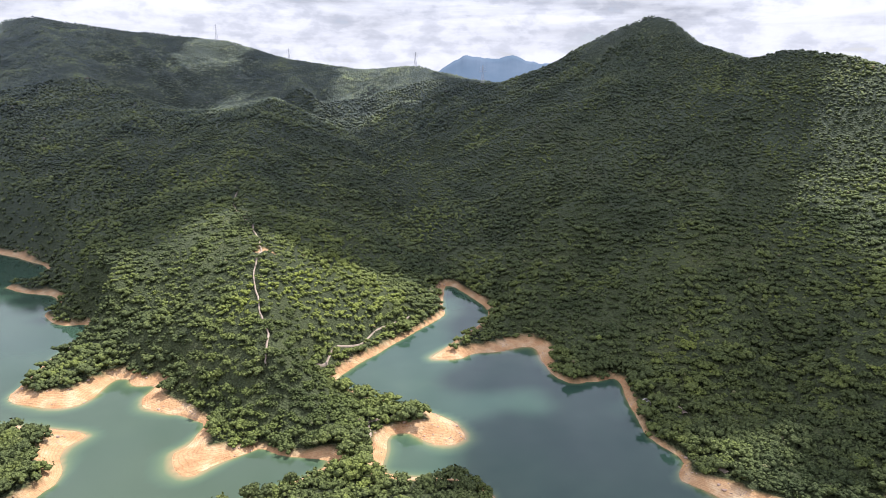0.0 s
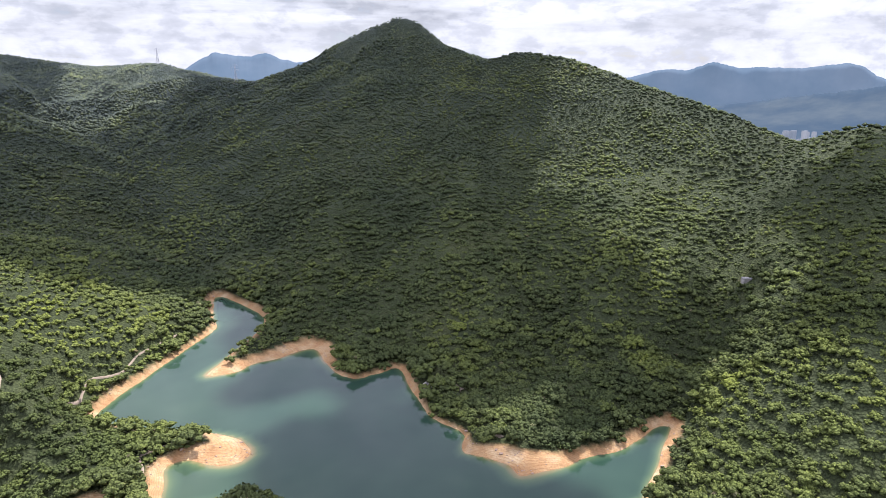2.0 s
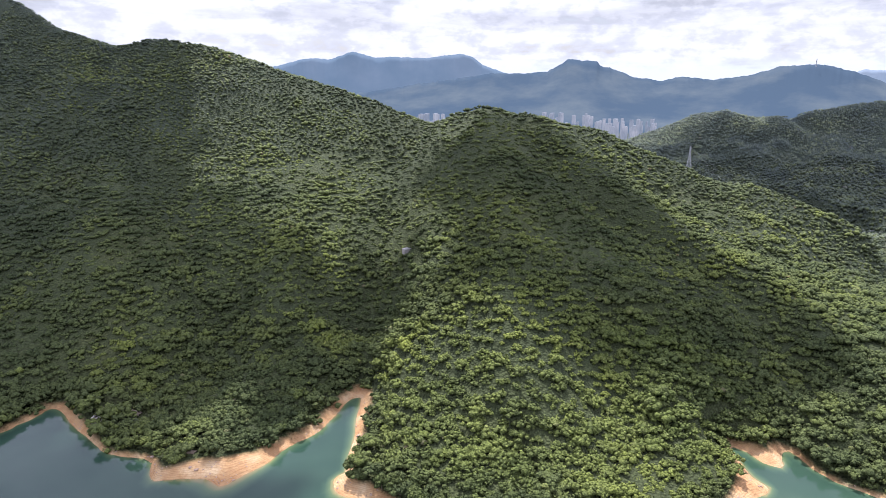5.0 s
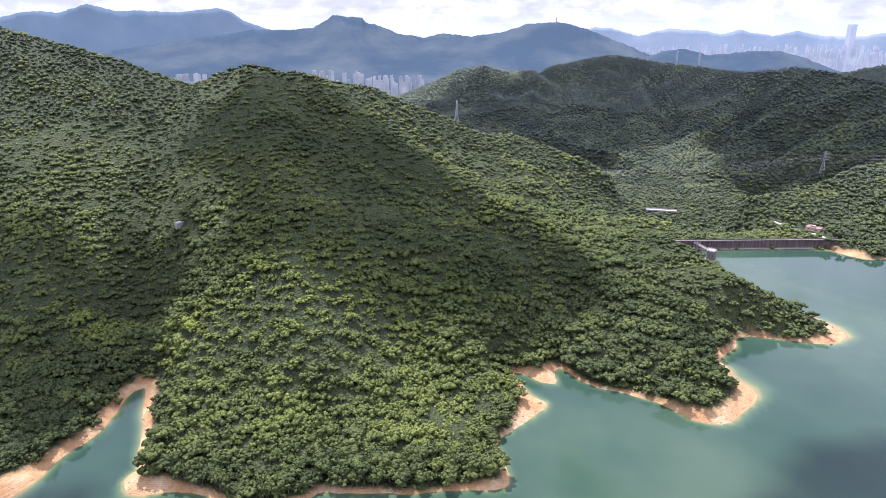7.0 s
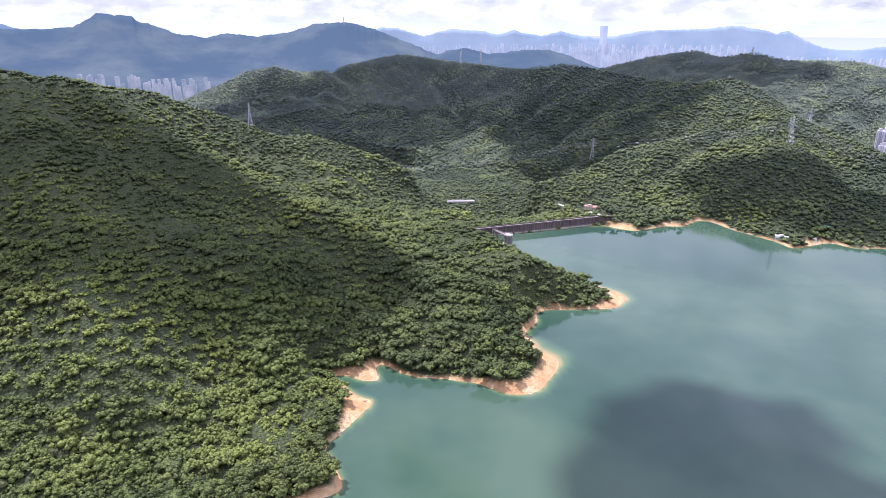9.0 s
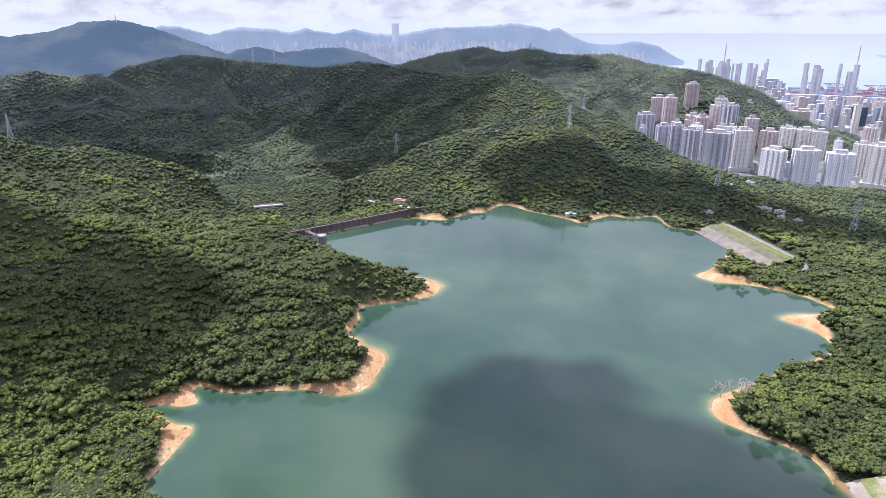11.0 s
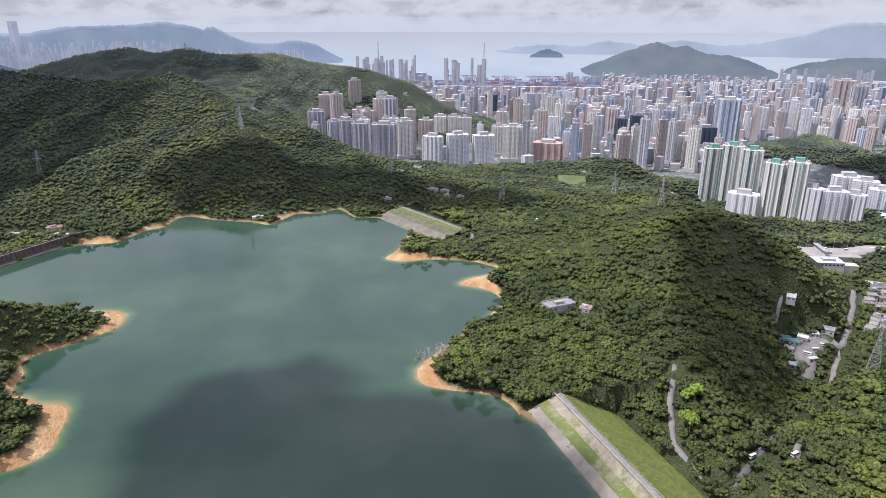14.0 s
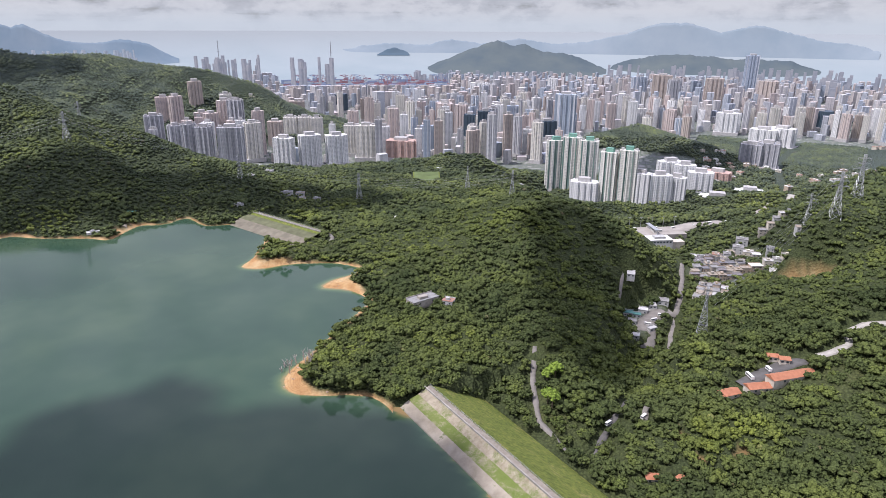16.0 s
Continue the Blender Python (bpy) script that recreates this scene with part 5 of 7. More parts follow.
def bar(a, b, t):
    """A square bar between two points."""
    a, b = Vector(a), Vector(b)
    d = (b - a).normalized()
    s = d.cross(Vector((0.31, 0.17, 0.94))).normalized() * t / 2
    u = d.cross(s).normalized() * t / 2
    v = np.array([p + q for p in (a, b) for q in (-s - u, s - u, s + u, -s + u)])
    f = np.array([(0, 1, 2, 3), (7, 6, 5, 4), (0, 4, 5, 1), (1, 5, 6, 2), (2, 6, 7, 3), (3, 7, 4, 0)])
    return v, f


def bars(name, pairs, t, material):
    v, f = join([bar(a, b, t) for a, b in pairs])
    return mesh_from(name, v, f, material, smooth=False)


def ground_z(x, y):
    return float(land(np.array([float(x)]), np.array([float(y)]))[0][0])


def empty(name, m, label, category, group="", kind=""):
    ob = new(name)
    ob.matrix_world = m
    return tagged(ob, label, category, group, kind)


STAIN = mat("stained_dam_concrete")
_k = Nodes(STAIN)
_sep = _k.n.new("ShaderNodeSeparateXYZ")
_k.link(_k.pos.outputs["Position"], _sep.inputs[0])
_streak = _k.n.new("ShaderNodeMapping")
_streak.inputs["Scale"].default_value = (1, 1, 0.12)
_k.link(_k.pos.outputs["Position"], _streak.inputs["Vector"])
_a = _k.noise(0.5, 5, 0.6, _streak.outputs["Vector"])
_c = _k.ramp(_a, (0.3, (0.058, 0.044, 0.040)), (0.55, (0.118, 0.090, 0.082)), (0.75, (0.18, 0.155, 0.14)))
_tide = _k.math("MULTIPLY", _k.math("LESS_THAN", _sep.outputs["Z"], 2.0), 0.6)
_k.done(_k.mix(_tide, _c, (0.20, 0.165, 0.14)), 0.9, spec=0.2)
_k.bump(_a, 0.4, 0.1)


def gorge_dam():
    a, b = Vector((702, 24, 0)), Vector((780, -176, 0))
    u = (b - a).normalized()
    length = (b - a).length
    turn = math.degrees(math.atan2(u.y, u.x))
    dam = empty("gorge_dam", pose(a.x, a.y, 0, 0, 0, turn), "dark stained concrete gravity dam across the gorge", "dam", kind="structure")
    # local x along the crest, +y away from the lake
    prof = [(0.0, -12), (0.0, 8.2), (-0.5, 8.2), (-0.5, 9.0), (5.2, 9.0), (5.2, 6.0), (44, -48), (44, -60), (0, -60)]
    n = len(prof)
    v = np.array([(x, y, z) for x in (-6, length + 6) for y, z in prof], float)
    i = np.arange(n)
    f = np.c_[i, (i + 1) % n, (i + 1) % n + n, i + n]
    part("wall", mesh_from("wall", v, f, STAIN, smooth=False), dam)
    part("roadway", box("roadway", -6, length + 6, 0.3, 4.6, 9.0, 9.12, ROAD_CONCRETE), dam)
    for y in (-0.4, 4.7):
        part("parapet", box("parapet", -6, length + 6, y, y + 0.45, 9.0, 10.1, STAIN), dam)
    for k in range(26):
        x = 4 + k * (length - 8) / 25
        part("buttress", box("buttress", x - 0.35, x + 0.35, -0.32, 0.02, 0.5, 8.3, STAIN), dam, label="slim stained pilaster")
    v, f = box_arrays(30, length, -0.9, 0.0, -1, 0.7)
    part("ledge", mesh_from("ledge", v, f, PALE_CONCRETE, smooth=False), dam)


gorge_dam()


def ring_arrays(outline, z0, z1, inner=None):
    n = len(outline)
    v = np.concatenate([np.c_[outline, np.full(n, z0)], np.c_[outline, np.full(n, z1)], [[0, 0, z1]]])
    i = np.arange(n)
    j = (i + 1) % n
    f = np.concatenate([np.c_[i, j, j + n], np.c_[i, j + n, i + n], np.c_[i + n, j + n, np.full(n, 2 * n)]])
    return v, f


def circle(r, n=20):
    t = np.arange(n) * 2 * np.pi / n
    return np.c_[r * np.cos(t), r * np.sin(t)]


TOWER_STONE = plain("weathered_tower_stone", (0.185, 0.165, 0.145), 0.9, 0.22, 0.5, bump=0.08)


def intake_tower():
    t = empty("intake_tower", pose(693, -47, 0), "round weathered stone intake tower standing in the water", "tower")
    shaft = part("shaft", mesh_from("shaft", *ring_arrays(circle(5.0), -8, 10.2), TOWER_STONE, smooth=False), t)
    part("rim", mesh_from("rim", *ring_arrays(circle(5.5), 10.2, 10.9), CONCRETE, smooth=False), t)
    part("plinth", mesh_from("plinth", *ring_arrays(circle(5.6), -6, 1.2), CONCRETE, smooth=False), t)
    for k in range(10):
        a = k * math.pi / 5
        me = box("merlon", -0.7, 0.7, -0.3, 0.3, 10.9, 12.1, CONCRETE)
        part("merlon", me, t, pose(5.1 * math.cos(a), 5.1 * math.sin(a), 0, 0, 0, math.degrees(a) + 90))
    # dark slabs on the shaft in place of the slits' shade
    for k in range(6):
        a = k * math.pi / 3 + 0.3
        part("slit_window", box("slit_window", -0.35, 0.35, -0.08, 0.08, 5.2, 7.6, STAIN), shaft, pose(5.0 * math.cos(a), 5.0 * math.sin(a), 0, 0, 0, math.degrees(a) + 90), "dark slab for the shade in a narrow slit")
    br = empty("footbridge", pose(697.2, -45, 0, 0, 0, math.degrees(math.atan2(14, 23))), "pale concrete footbridge from dam to tower", "bridge")
    part("deck", box("deck", 0, 27, -1.6, 1.6, 8.3, 8.9, TOWER_STONE), br)
    for y in (-1.5, 1.5):
        part("railing", bars("railing", [((0, y, 9.9), (27, y, 9.9)), ((0, y, 9.4), (27, y, 9.4))] + [((x, y, 8.9), (x, y, 9.9)) for x in np.linspace(0, 27, 10)], 0.12, PALE_CONCRETE), br)
    for x in (20.5, 25):
        part("gate_post", box("gate_post", x - 0.6, x + 0.6, -2.2, -1.4, 0, 12.0, TOWER_STONE), br)
        part("gate_post", box("gate_post", x - 0.6, x + 0.6, 1.4, 2.2, 0, 12.0, TOWER_STONE), br)


intake_tower()

GRASS = mat("mown_grass")
_k = Nodes(GRASS)
_c = _k.ramp(_k.noise(0.12, 5), (0.3, (0.090, 0.118, 0.030)), (0.55, (0.130, 0.150, 0.040)), (0.75, (0.185, 0.178, 0.072)))
_c = _k.mix(1.0, _c, _k.ramp(_k.noise(0.45, 5, 0.7), (0.36, (0.6, 0.64, 0.6)), (0.64, (1.5, 1.4, 1.2))), "MULTIPLY")
_k.done(_k.mix(_k.math("MULTIPLY", _k.noise(1.6, 3), 0.4), _c, (0.08, 0.115, 0.03)), 0.9, spec=0.1)
_k.bump(_k.noise(2.2, 3), 0.8, 0.25)
APRON = mat("bleached_stone_pitching")
_k = Nodes(APRON)
_c = _k.ramp(_k.noise(0.10, 6), (0.30, (0.20, 0.175, 0.13)), (0.5, (0.29, 0.255, 0.20)), (0.60, (0.34, 0.305, 0.245)), (0.66, (0.11, 0.13, 0.05)))
_k.done(_k.mix(_k.math("MULTIPLY", _k.noise(1.2, 4), 0.35), _c, (0.30, 0.26, 0.20)), 0.95, spec=0.1)
_k.bump(_k.noise(1.0, 4), 0.5, 0.1)


def worn_grass(name, lo, hi):
    """Short grass that gives way to trodden pale earth in ragged patches."""
    m = mat(name)
    k = Nodes(m)
    g = k.ramp(k.noise(0.12, 5), (0.3, (0.10, 0.135, 0.032)), (0.75, (0.16, 0.18, 0.06)))
    e = k.ramp(k.noise(0.3, 4), (0.3, (0.20, 0.17, 0.12)), (0.7, (0.33, 0.29, 0.22)))
    k.done(k.mix(k.ramp(k.noise(0.06, 8, 0.78), (lo, (0, 0, 0)), (hi, (1, 1, 1))), g, e), 0.95, spec=0.1)
    k.bump(k.noise(1.5, 3), 0.5, 0.12)
    return m


BERM = worn_grass("patchy_grass_berm", 0.50, 0.66)
UPPER = worn_grass("worn_grass_slope", 0.38, 0.52)
WEEDY = plain("weedy_stone_slope", (0.115, 0.12, 0.065), 0.95, 0.22, 0.1, bump=0.1)
DAM_PATH = plain("trodden_crest_path", (0.22, 0.195, 0.16), 0.95, 0.2, 0.3)
GREY_APRON = plain("grey_stone_pitching", (0.175, 0.158, 0.118), 0.95, 0.2, 0.12, bump=0.1)


def earth_dam(name, dam, materials, label):
    ox, oy, ux, uy, length, profile = dam
    ob = empty(name, pose(ox, oy, 0, 0, 0, math.degrees(math.atan2(uy, ux))), label, "dam", kind="structure")
    # local x along; the water lies on +y or -y
    nx, ny = -uy, ux
    side = -1 if ny > 0 else 1
    for k, ((o0, z0), (o1, z1)) in enumerate(zip(profile[:-1], profile[1:])):
        xs = np.linspace(0, length, int(length / 6) + 1)
        os = np.linspace(o0, o1, max(2, int((o1 - o0) / 4) + 1))
        X, O = np.meshgrid(xs, os, indexing="ij")
        Z = z0 + (z1 - z0) * (O - o0) / (o1 - o0) + 0.35 * (noise2(X, O + 31 * k, 9, 61) - 0.5)
        Z[:, 0], Z[:, -1] = z0, z1
        v = np.stack([X, side * O, Z], -1).reshape(-1, 3)
        f = sheet_faces(len(xs), len(os))
        f = f[:, ::-1] if side > 0 else f
        pname = ["toe", "apron", "berm", "upper_slope", "crest", "downstream_slope"][k]
        part(pname, mesh_from(pname, v, f, materials[k]), ob)
    zc = profile[4][1]
    oc = profile[4][0]
    part("wave_wall", box("wave_wall", 0, length, side * oc - 0.35, side * oc + 0.35, zc - 0.6, zc + 1.0, CONCRETE), ob)
    oe = profile[5][0]
    part("fence", bars("fence", [((0, side * oe, zc + h), (length, side * oe, zc + h)) for h in (0.7, 1.3)] + [((x, side * oe, zc - 0.2), (x, side * oe, zc + 1.35)) for x in np.arange(0, length, 3.0)], 0.09, STEEL), ob)


earth_dam("grass_dam", GRASS_DAM, [APRON, APRON, BERM, UPPER, DAM_PATH, GRASS], "grassy embankment dam with a bleached stone face")
earth_dam("far_embankment", FAR_DAM, [GREY_APRON, GREY_APRON, WEEDY, GRASS, ROAD_CONCRETE, GRASS], "stone-faced embankment dam with a road on its crest")

def ribbon(name, half, material, pts, label, lift=0.55):
    p = np.array(pts, float)
    seg = np.r_[0, np.cumsum(np.hypot(*np.diff(p, axis=0).T))]
    s = np.arange(0, seg[-1], 4.0)
    x, y = np.interp(s, seg, p[:, 0]), np.interp(s, seg, p[:, 1])
    x, y = x + 2.0 * (noise2(s, s * 0, 17, 3) - 0.5), y + 2.0 * (noise2(s, s * 0, 17, 4) - 0.5)
    dx, dy = np.gradient(x), np.gradient(y)
    l = np.hypot(dx, dy)
    nx, ny = -dy / l, dx / l
    w = half * (0.8 + 0.4 * noise2(s, s * 0, 9, 6))
    z = land(x, y)[0]
    z = np.convolve(np.pad(z, 2, mode="edge"), np.ones(5) / 5, "valid") + lift
    rows = [np.c_[x + k * w * nx, y + k * w * ny, z - (2.5 if abs(k) > 1 else 0)] for k in (-1.15, -1, 0, 1, 1.15)]
    v = np.stack(rows, 1).reshape(-1, 3)
    me = mesh_from(name, v, sheet_faces(len(s), 5)[:, ::-1], material)
    tagged(new(name, me), label, name, kind="structure")


for kind_, half, material, pts in ROADS:
    ribbon(kind_, half * (1.25 if kind_ == "path" else 1), material, pts, {"path": "narrow pale trodden path through the trees", "car_park": "grey asphalt car park behind the orange roofs", "yard": "grey concrete works yard in the woods"}.get(kind_, "narrow paved road between the trees"), 1.0 if kind_ == "path" else 0.7)


def pylon(x, y, h, turn, z=None):
    """A lattice transmission tower with three pairs of arms."""
    z = ground_z(x, y) if z is None else z
    ob = empty("pylon", pose(x, y, z - 0.5, 0, 0, turn), "grey steel lattice transmission tower on the wooded hillside", "pylon", "transmission towers")
    b, t = h * 0.105, h * 0.022
    lv = [0, 0.16, 0.31, 0.45, 0.58, 0.70, 0.82, 0.92, 1.0]
    half = [b + (t - b) * min(1, q / 0.72) for q in lv]
    cs = ((-1, -1), (1, -1), (1, 1), (-1, 1))
    pairs = []
    for i in range(len(lv) - 1):
        for k in range(4):
            c, d = cs[k], cs[(k + 1) % 4]
            p = lambda q, s: (half[q] * s[0], half[q] * s[1], h * lv[q])
            pairs += [(p(i, c), p(i + 1, c)), (p(i, c), p(i + 1, d)), (p(i, d), p(i + 1, c)), (p(i + 1, c), p(i + 1, d))]
    part("lattice_mast", bars("lattice_mast", pairs, h * 0.0045, STEEL), ob)
    for level, reach in ((0.70, 0.17), (0.81, 0.145), (0.92, 0.12)):
        for s in (-1, 1):
            e = (s * h * reach, 0, h * level)
            arm = part("crossarm", bars("crossarm", [((0, -t, h * level), e), ((0, t, h * level), e), ((0, 0, h * (level + 0.04)), e)], h * 0.0042, STEEL), ob)
            part("insulator", bars("insulator", [(e, (e[0], 0, h * (level - 0.045)))], h * 0.006, STEEL), arm)
    return Vector((x, y, z))


PYLONS = [(1113, -215, 42, 70), (828, 281, 34, 30), (1075, 180, 36, 60), (738, -590, 40, 110), (932, -457, 42, 100), (1180, -640, 44, 100),
          (83, -497, 44, 100), (15, -691, 46, 20), (1, -784, 50, 20), (560, -640, 40, 110), (330, -640, 38, 110), (475, -780, 36, 110), (1360, -700, 46, 90), (40, -760, 34, 20)]
FEET = [pylon(*row) for row in PYLONS]


def power_line(a, b, ha, hb, off):
    n = 14
    pairs = []
    side = (b - a).cross(Vector((0, 0, 1))).normalized() * off
    pts = []
    for i in range(n + 1):
        s = i / n
        p = a.lerp(b, s) + side + Vector((0, 0, ha + (hb - ha) * s - 0.028 * (b - a).length * 4 * s * (1 - s)))
        pts.append(p)
    ring = [Vector((0, 0, 0.045)), side.normalized() * 0.045, Vector((0, 0, -0.045)), side.normalized() * -0.045]
    v = np.array([p + q for q in ring for p in pts])
    me = mesh_from("power_line", v, sheet_faces(4, n + 1, True), STEEL)
    tagged(new("power_line", me), "thin sagging grey power line between the pylons", "cable", "power lines")


for i, j in ((1, 2), (2, 0), (0, 4), (4, 3), (3, 9), (9, 10), (6, 7), (7, 8)):
    for lev in (0.66, 0.77, 0.88):
        for s in (-1, 1):
            power_line(FEET[i], FEET[j], PYLONS[i][2] * lev, PYLONS[j][2] * lev, s * 5)

# ---- houses ----
TILE = plain("orange_roof", (0.37, 0.155, 0.085), 0.8, 0.12, 0.4)
WALLS = [plain("cream_render", (0.52, 0.48, 0.40), 0.85, 0.16, 0.3), WHITE_PAINT, plain("grey_render", (0.40, 0.40, 0.39), 0.85, 0.12, 0.3), plain("tan_render", (0.42, 0.34, 0.26), 0.85, 0.16, 0.3), plain("stained_render", (0.34, 0.31, 0.27), 0.85, 0.18, 0.3)]
ROOFS = [ROOF, plain("pale_roof", (0.60, 0.59, 0.57), 0.8, 0.12, 0.4), plain("dark_roof", (0.16, 0.16, 0.17), 0.8, 0.12, 0.4), plain("rusty_roof", (0.30, 0.17, 0.13), 0.8, 0.15, 0.4), plain("tan_roof", (0.30, 0.26, 0.21), 0.85, 0.2, 0.4), plain("grey_slab_roof", (0.24, 0.235, 0.23), 0.85, 0.2, 0.4), plain("slate_roof", (0.17, 0.155, 0.16), 0.8, 0.2, 0.4)]
WINDOW_GLASS = plain("dark_window", (0.05, 0.06, 0.07), 0.15, 0.05, 0.4)


def house(x, y, w, d, h, turn, wall, roof, gable=False, z=None, label="small flat-roofed village house", group="village houses", stair=True):
    z = ground_z(x, y) if z is None else z
    ob = empty("house", pose(x, y, z, 0, 0, turn), label, "house", group)
    body = part("wall", box("wall", -w / 2, w / 2, -d / 2, d / 2, -4, h, wall), ob)
    if gable:
        v = np.array([(sx * (w / 2 + 0.6), sy * (d / 2 + 0.6), h) for sx in (-1, 1) for sy in (-1, 1)] + [(sx * (w / 2 + 0.6), 0, h + d * 0.28) for sx in (-1, 1)], float)
        f = np.array([(0, 2, 5), (0, 5, 4), (1, 4, 5), (1, 5, 3), (0, 4, 1), (2, 3, 5), (0, 1, 3), (0, 3, 2)])
        part("roof", mesh_from("roof", v, f, roof, smooth=False), ob)
    else:
        part("roof", box("roof", -w / 2 - 0.25, w / 2 + 0.25, -d / 2 - 0.25, d / 2 + 0.25, h, h + 0.35, roof), ob)
        part("parapet", box("parapet", -w / 2 - 0.25, w / 2 + 0.25, -d / 2 - 0.25, -d / 2 + 0.05, h + 0.35, h + 1.2, wall), ob)
        if stair:
            part("stair_house", box("stair_house", -w * 0.12, w * 0.2, -d * 0.1, d * 0.3, h + 0.35, h + 2.4, wall), ob)
    for s in (-1, 1):
        for k in (-1, 1):
            for lv in range(int(h // 3)):
                part("window", box("window", k * w * 0.25 - 0.7, k * w * 0.25 + 0.7, s * d / 2 - 0.06, s * d / 2 + 0.06, lv * 3 + 1.0, lv * 3 + 2.3, WINDOW_GLASS), body)
    return ob


def terrace(x, y, along, back, per_row, rows, turn, storeys, walls, roofs):
    """Rows of narrow houses, wall to wall, with lanes between the rows."""
    for r in range(rows):
        for k in range(per_row):
            if RNG.uniform() < 0.12:
                continue
            px = x + k * along[0] + r * back[0] + RNG.uniform(-1.1, 1.1)
            py = y + k * along[1] + r * back[1] + RNG.uniform(-1.1, 1.1)
            width = math.hypot(*along)
            house(px, py, RNG.uniform(0.80, 0.97) * width, RNG.uniform(5.6, 8.6), float(RNG.choice(storeys)), turn + float(RNG.uniform(-5, 5)), WALLS[int(RNG.choice(walls))], ROOFS[int(RNG.choice(roofs))], stair=RNG.uniform() < 0.22, label="narrow two-storey village house with a flat slab roof")


terrace(129, -680, (-7.6, -5.4), (1.6, -13), 6, 6, 36, (4.2, 5.6, 6.2), (3, 3, 4, 2, 0), (4, 5, 6, 6, 4, 2))
terrace(112, -620, (-7.4, -0.6), (1.4, -11.5), 4, 4, 5, (6.2, 6.2, 8.6), (2, 4, 0, 3), (5, 5, 0, 4))
for x, y, w, d, h, turn, wall, roof in (
        (144, -750, 20, 6, 3.6, 20, 2, 1), (124, -757, 8, 8, 7.0, 15, 0, 3), (113, -762, 8, 8, 8.4, 15, 2, 5), (106, -788, 12, 9, 8.0, 10, 2, 5),
        (94, -784, 11, 9, 7.0, 12, 0, 0), (105, -802, 13, 8, 8.0, 12, 2, 5), (85, -780, 9, 8, 6.2, 20, 4, 1), (112, -776, 9, 8, 6.2, 30, 0, 4),
        (79, -738, 13, 9, 6.4, 35, 3, 1), (88, -732, 10, 8, 5.6, 35, 3, 4), (97, -752, 9, 8, 5.6, 30, 4, 5), (69, -750, 9, 8, 8.2, 25, 0, 0),
        (61, -756, 8, 8, 8.2, 25, 1, 5), (53, -763, 9, 8, 7.4, 25, 0, 5), (46, -770, 8, 8, 6.4, 25, 2, 4), (72, -786, 8, 7, 9.0, 10, 2, 2),
        (60, -730, 7, 6, 4.0, 40, 1, 0), (55, -722, 7, 6, 4.0, 40, 0, 1), (86, -812, 9, 7, 6.2, 20, 4, 5), (79, -818, 8, 7, 6.2, 25, 0, 4),
        (75, -829, 8, 7, 5.2, 25, 2, 5), (70, -838, 9, 7, 6.2, 30, 0, 0), (68, -852, 9, 7, 5.2, 30, 4, 5), (63, -864, 9, 7, 5.2, 30, 2, 2)):
    house(x, y, w, d, h, turn, WALLS[wall], ROOFS[roof], stair=h > 6.5, label="plain flat-roofed village house with stained walls")
for x, y, w, d, turn in ((14, -415, 31, 7.5, 49), (29.5, -399, 15, 7, 42), (45, -387.5, 15, 7, 52), (20, -430, 6, 5, 20), (27, -431, 6, 5, 20), (66, -311, 7, 5, 30), (52, -314, 6, 5, 70)):
    house(x, y, w, d, 3.2, turn, WALLS[0], TILE, True, z=ground_z(x, y) + (0.3 if y < -350 else -1.6), label="long low house with an orange tiled roof" if w > 10 else "small hut with an orange tiled roof", group="orange-roofed houses")
house(280, -393, 25, 11, 3.6, 70, WALLS[4], ROOFS[5], z=ground_z(280, -392) + 3.0, label="low grey-white flat-roofed house among the trees", group="")
house(262, -404, 9, 7, 3.4, 12, WALLS[2], ROOFS[3], z=ground_z(262, -404) + 2, label="small grey outbuilding with a rusty roof", group="")
house(829, -163, 16, 8, 3.6, 60, WALLS[3], ROOFS[3], label="low stone pavilion at the end of the dam", group="")
house(457, -589, 12, 8, 3.4, 10, WHITE_PAINT, ROOFS[1], label="small white building in the woods", group="")
house(721, -363, 14, 3, 2.4, 75, WHITE_PAINT, ROOFS[1], label="long low white shed on the far shore", group="")
_pad = empty("lookout_platform", pose(433, 402, ground_z(433, 402) + 2.2, 0, 0, -20), "small pale concrete lookout platform on the hillside", "platform")
part("slab", box("slab", -6, 6, -2.4, 2.4, -5, 0.4, PALE_CONCRETE, 0.1), _pad)
part("kerb", box("kerb", -6, 6, -2.6, -2.3, -0.2, 0.9, WHITE_PAINT), _pad)
SHED_ROOFS = [plain("green_sheet_roof", (0.10, 0.24, 0.22), 0.6, 0.15, 0.4), ROOFS[1], ROOFS[5], ROOFS[0]]
for x, y, w, d, h, turn, roof in ((136, -586, 10, 7, 4.2, 15, 2), (146, -556, 8, 6, 4.0, 10, 1), (156, -543, 10, 6, 3.6, 25, 0), (148, -544, 7, 5, 3.2, 20, 0), (137, -504, 8, 6, 3.2, 10, 1), (147, -528, 7, 5, 3.2, 15, 2), (142, -572, 7, 5, 3.2, 30, 3), (128, -524, 8, 4, 3.0, 60, 3)):
    house(x, y, w, d, h, turn, WALLS[2], SHED_ROOFS[roof], z=ground_z(x, y) - 0.3, stair=False, label="low metal-roofed workshop shed in a yard", group="yard sheds")
house(166, -574, 7, 19, 3.0, 18, WALLS[2], ROOFS[0], z=ground_z(166, -574) - 3.0, stair=False, label="low pale-roofed depot beside a road on the slope", group="")
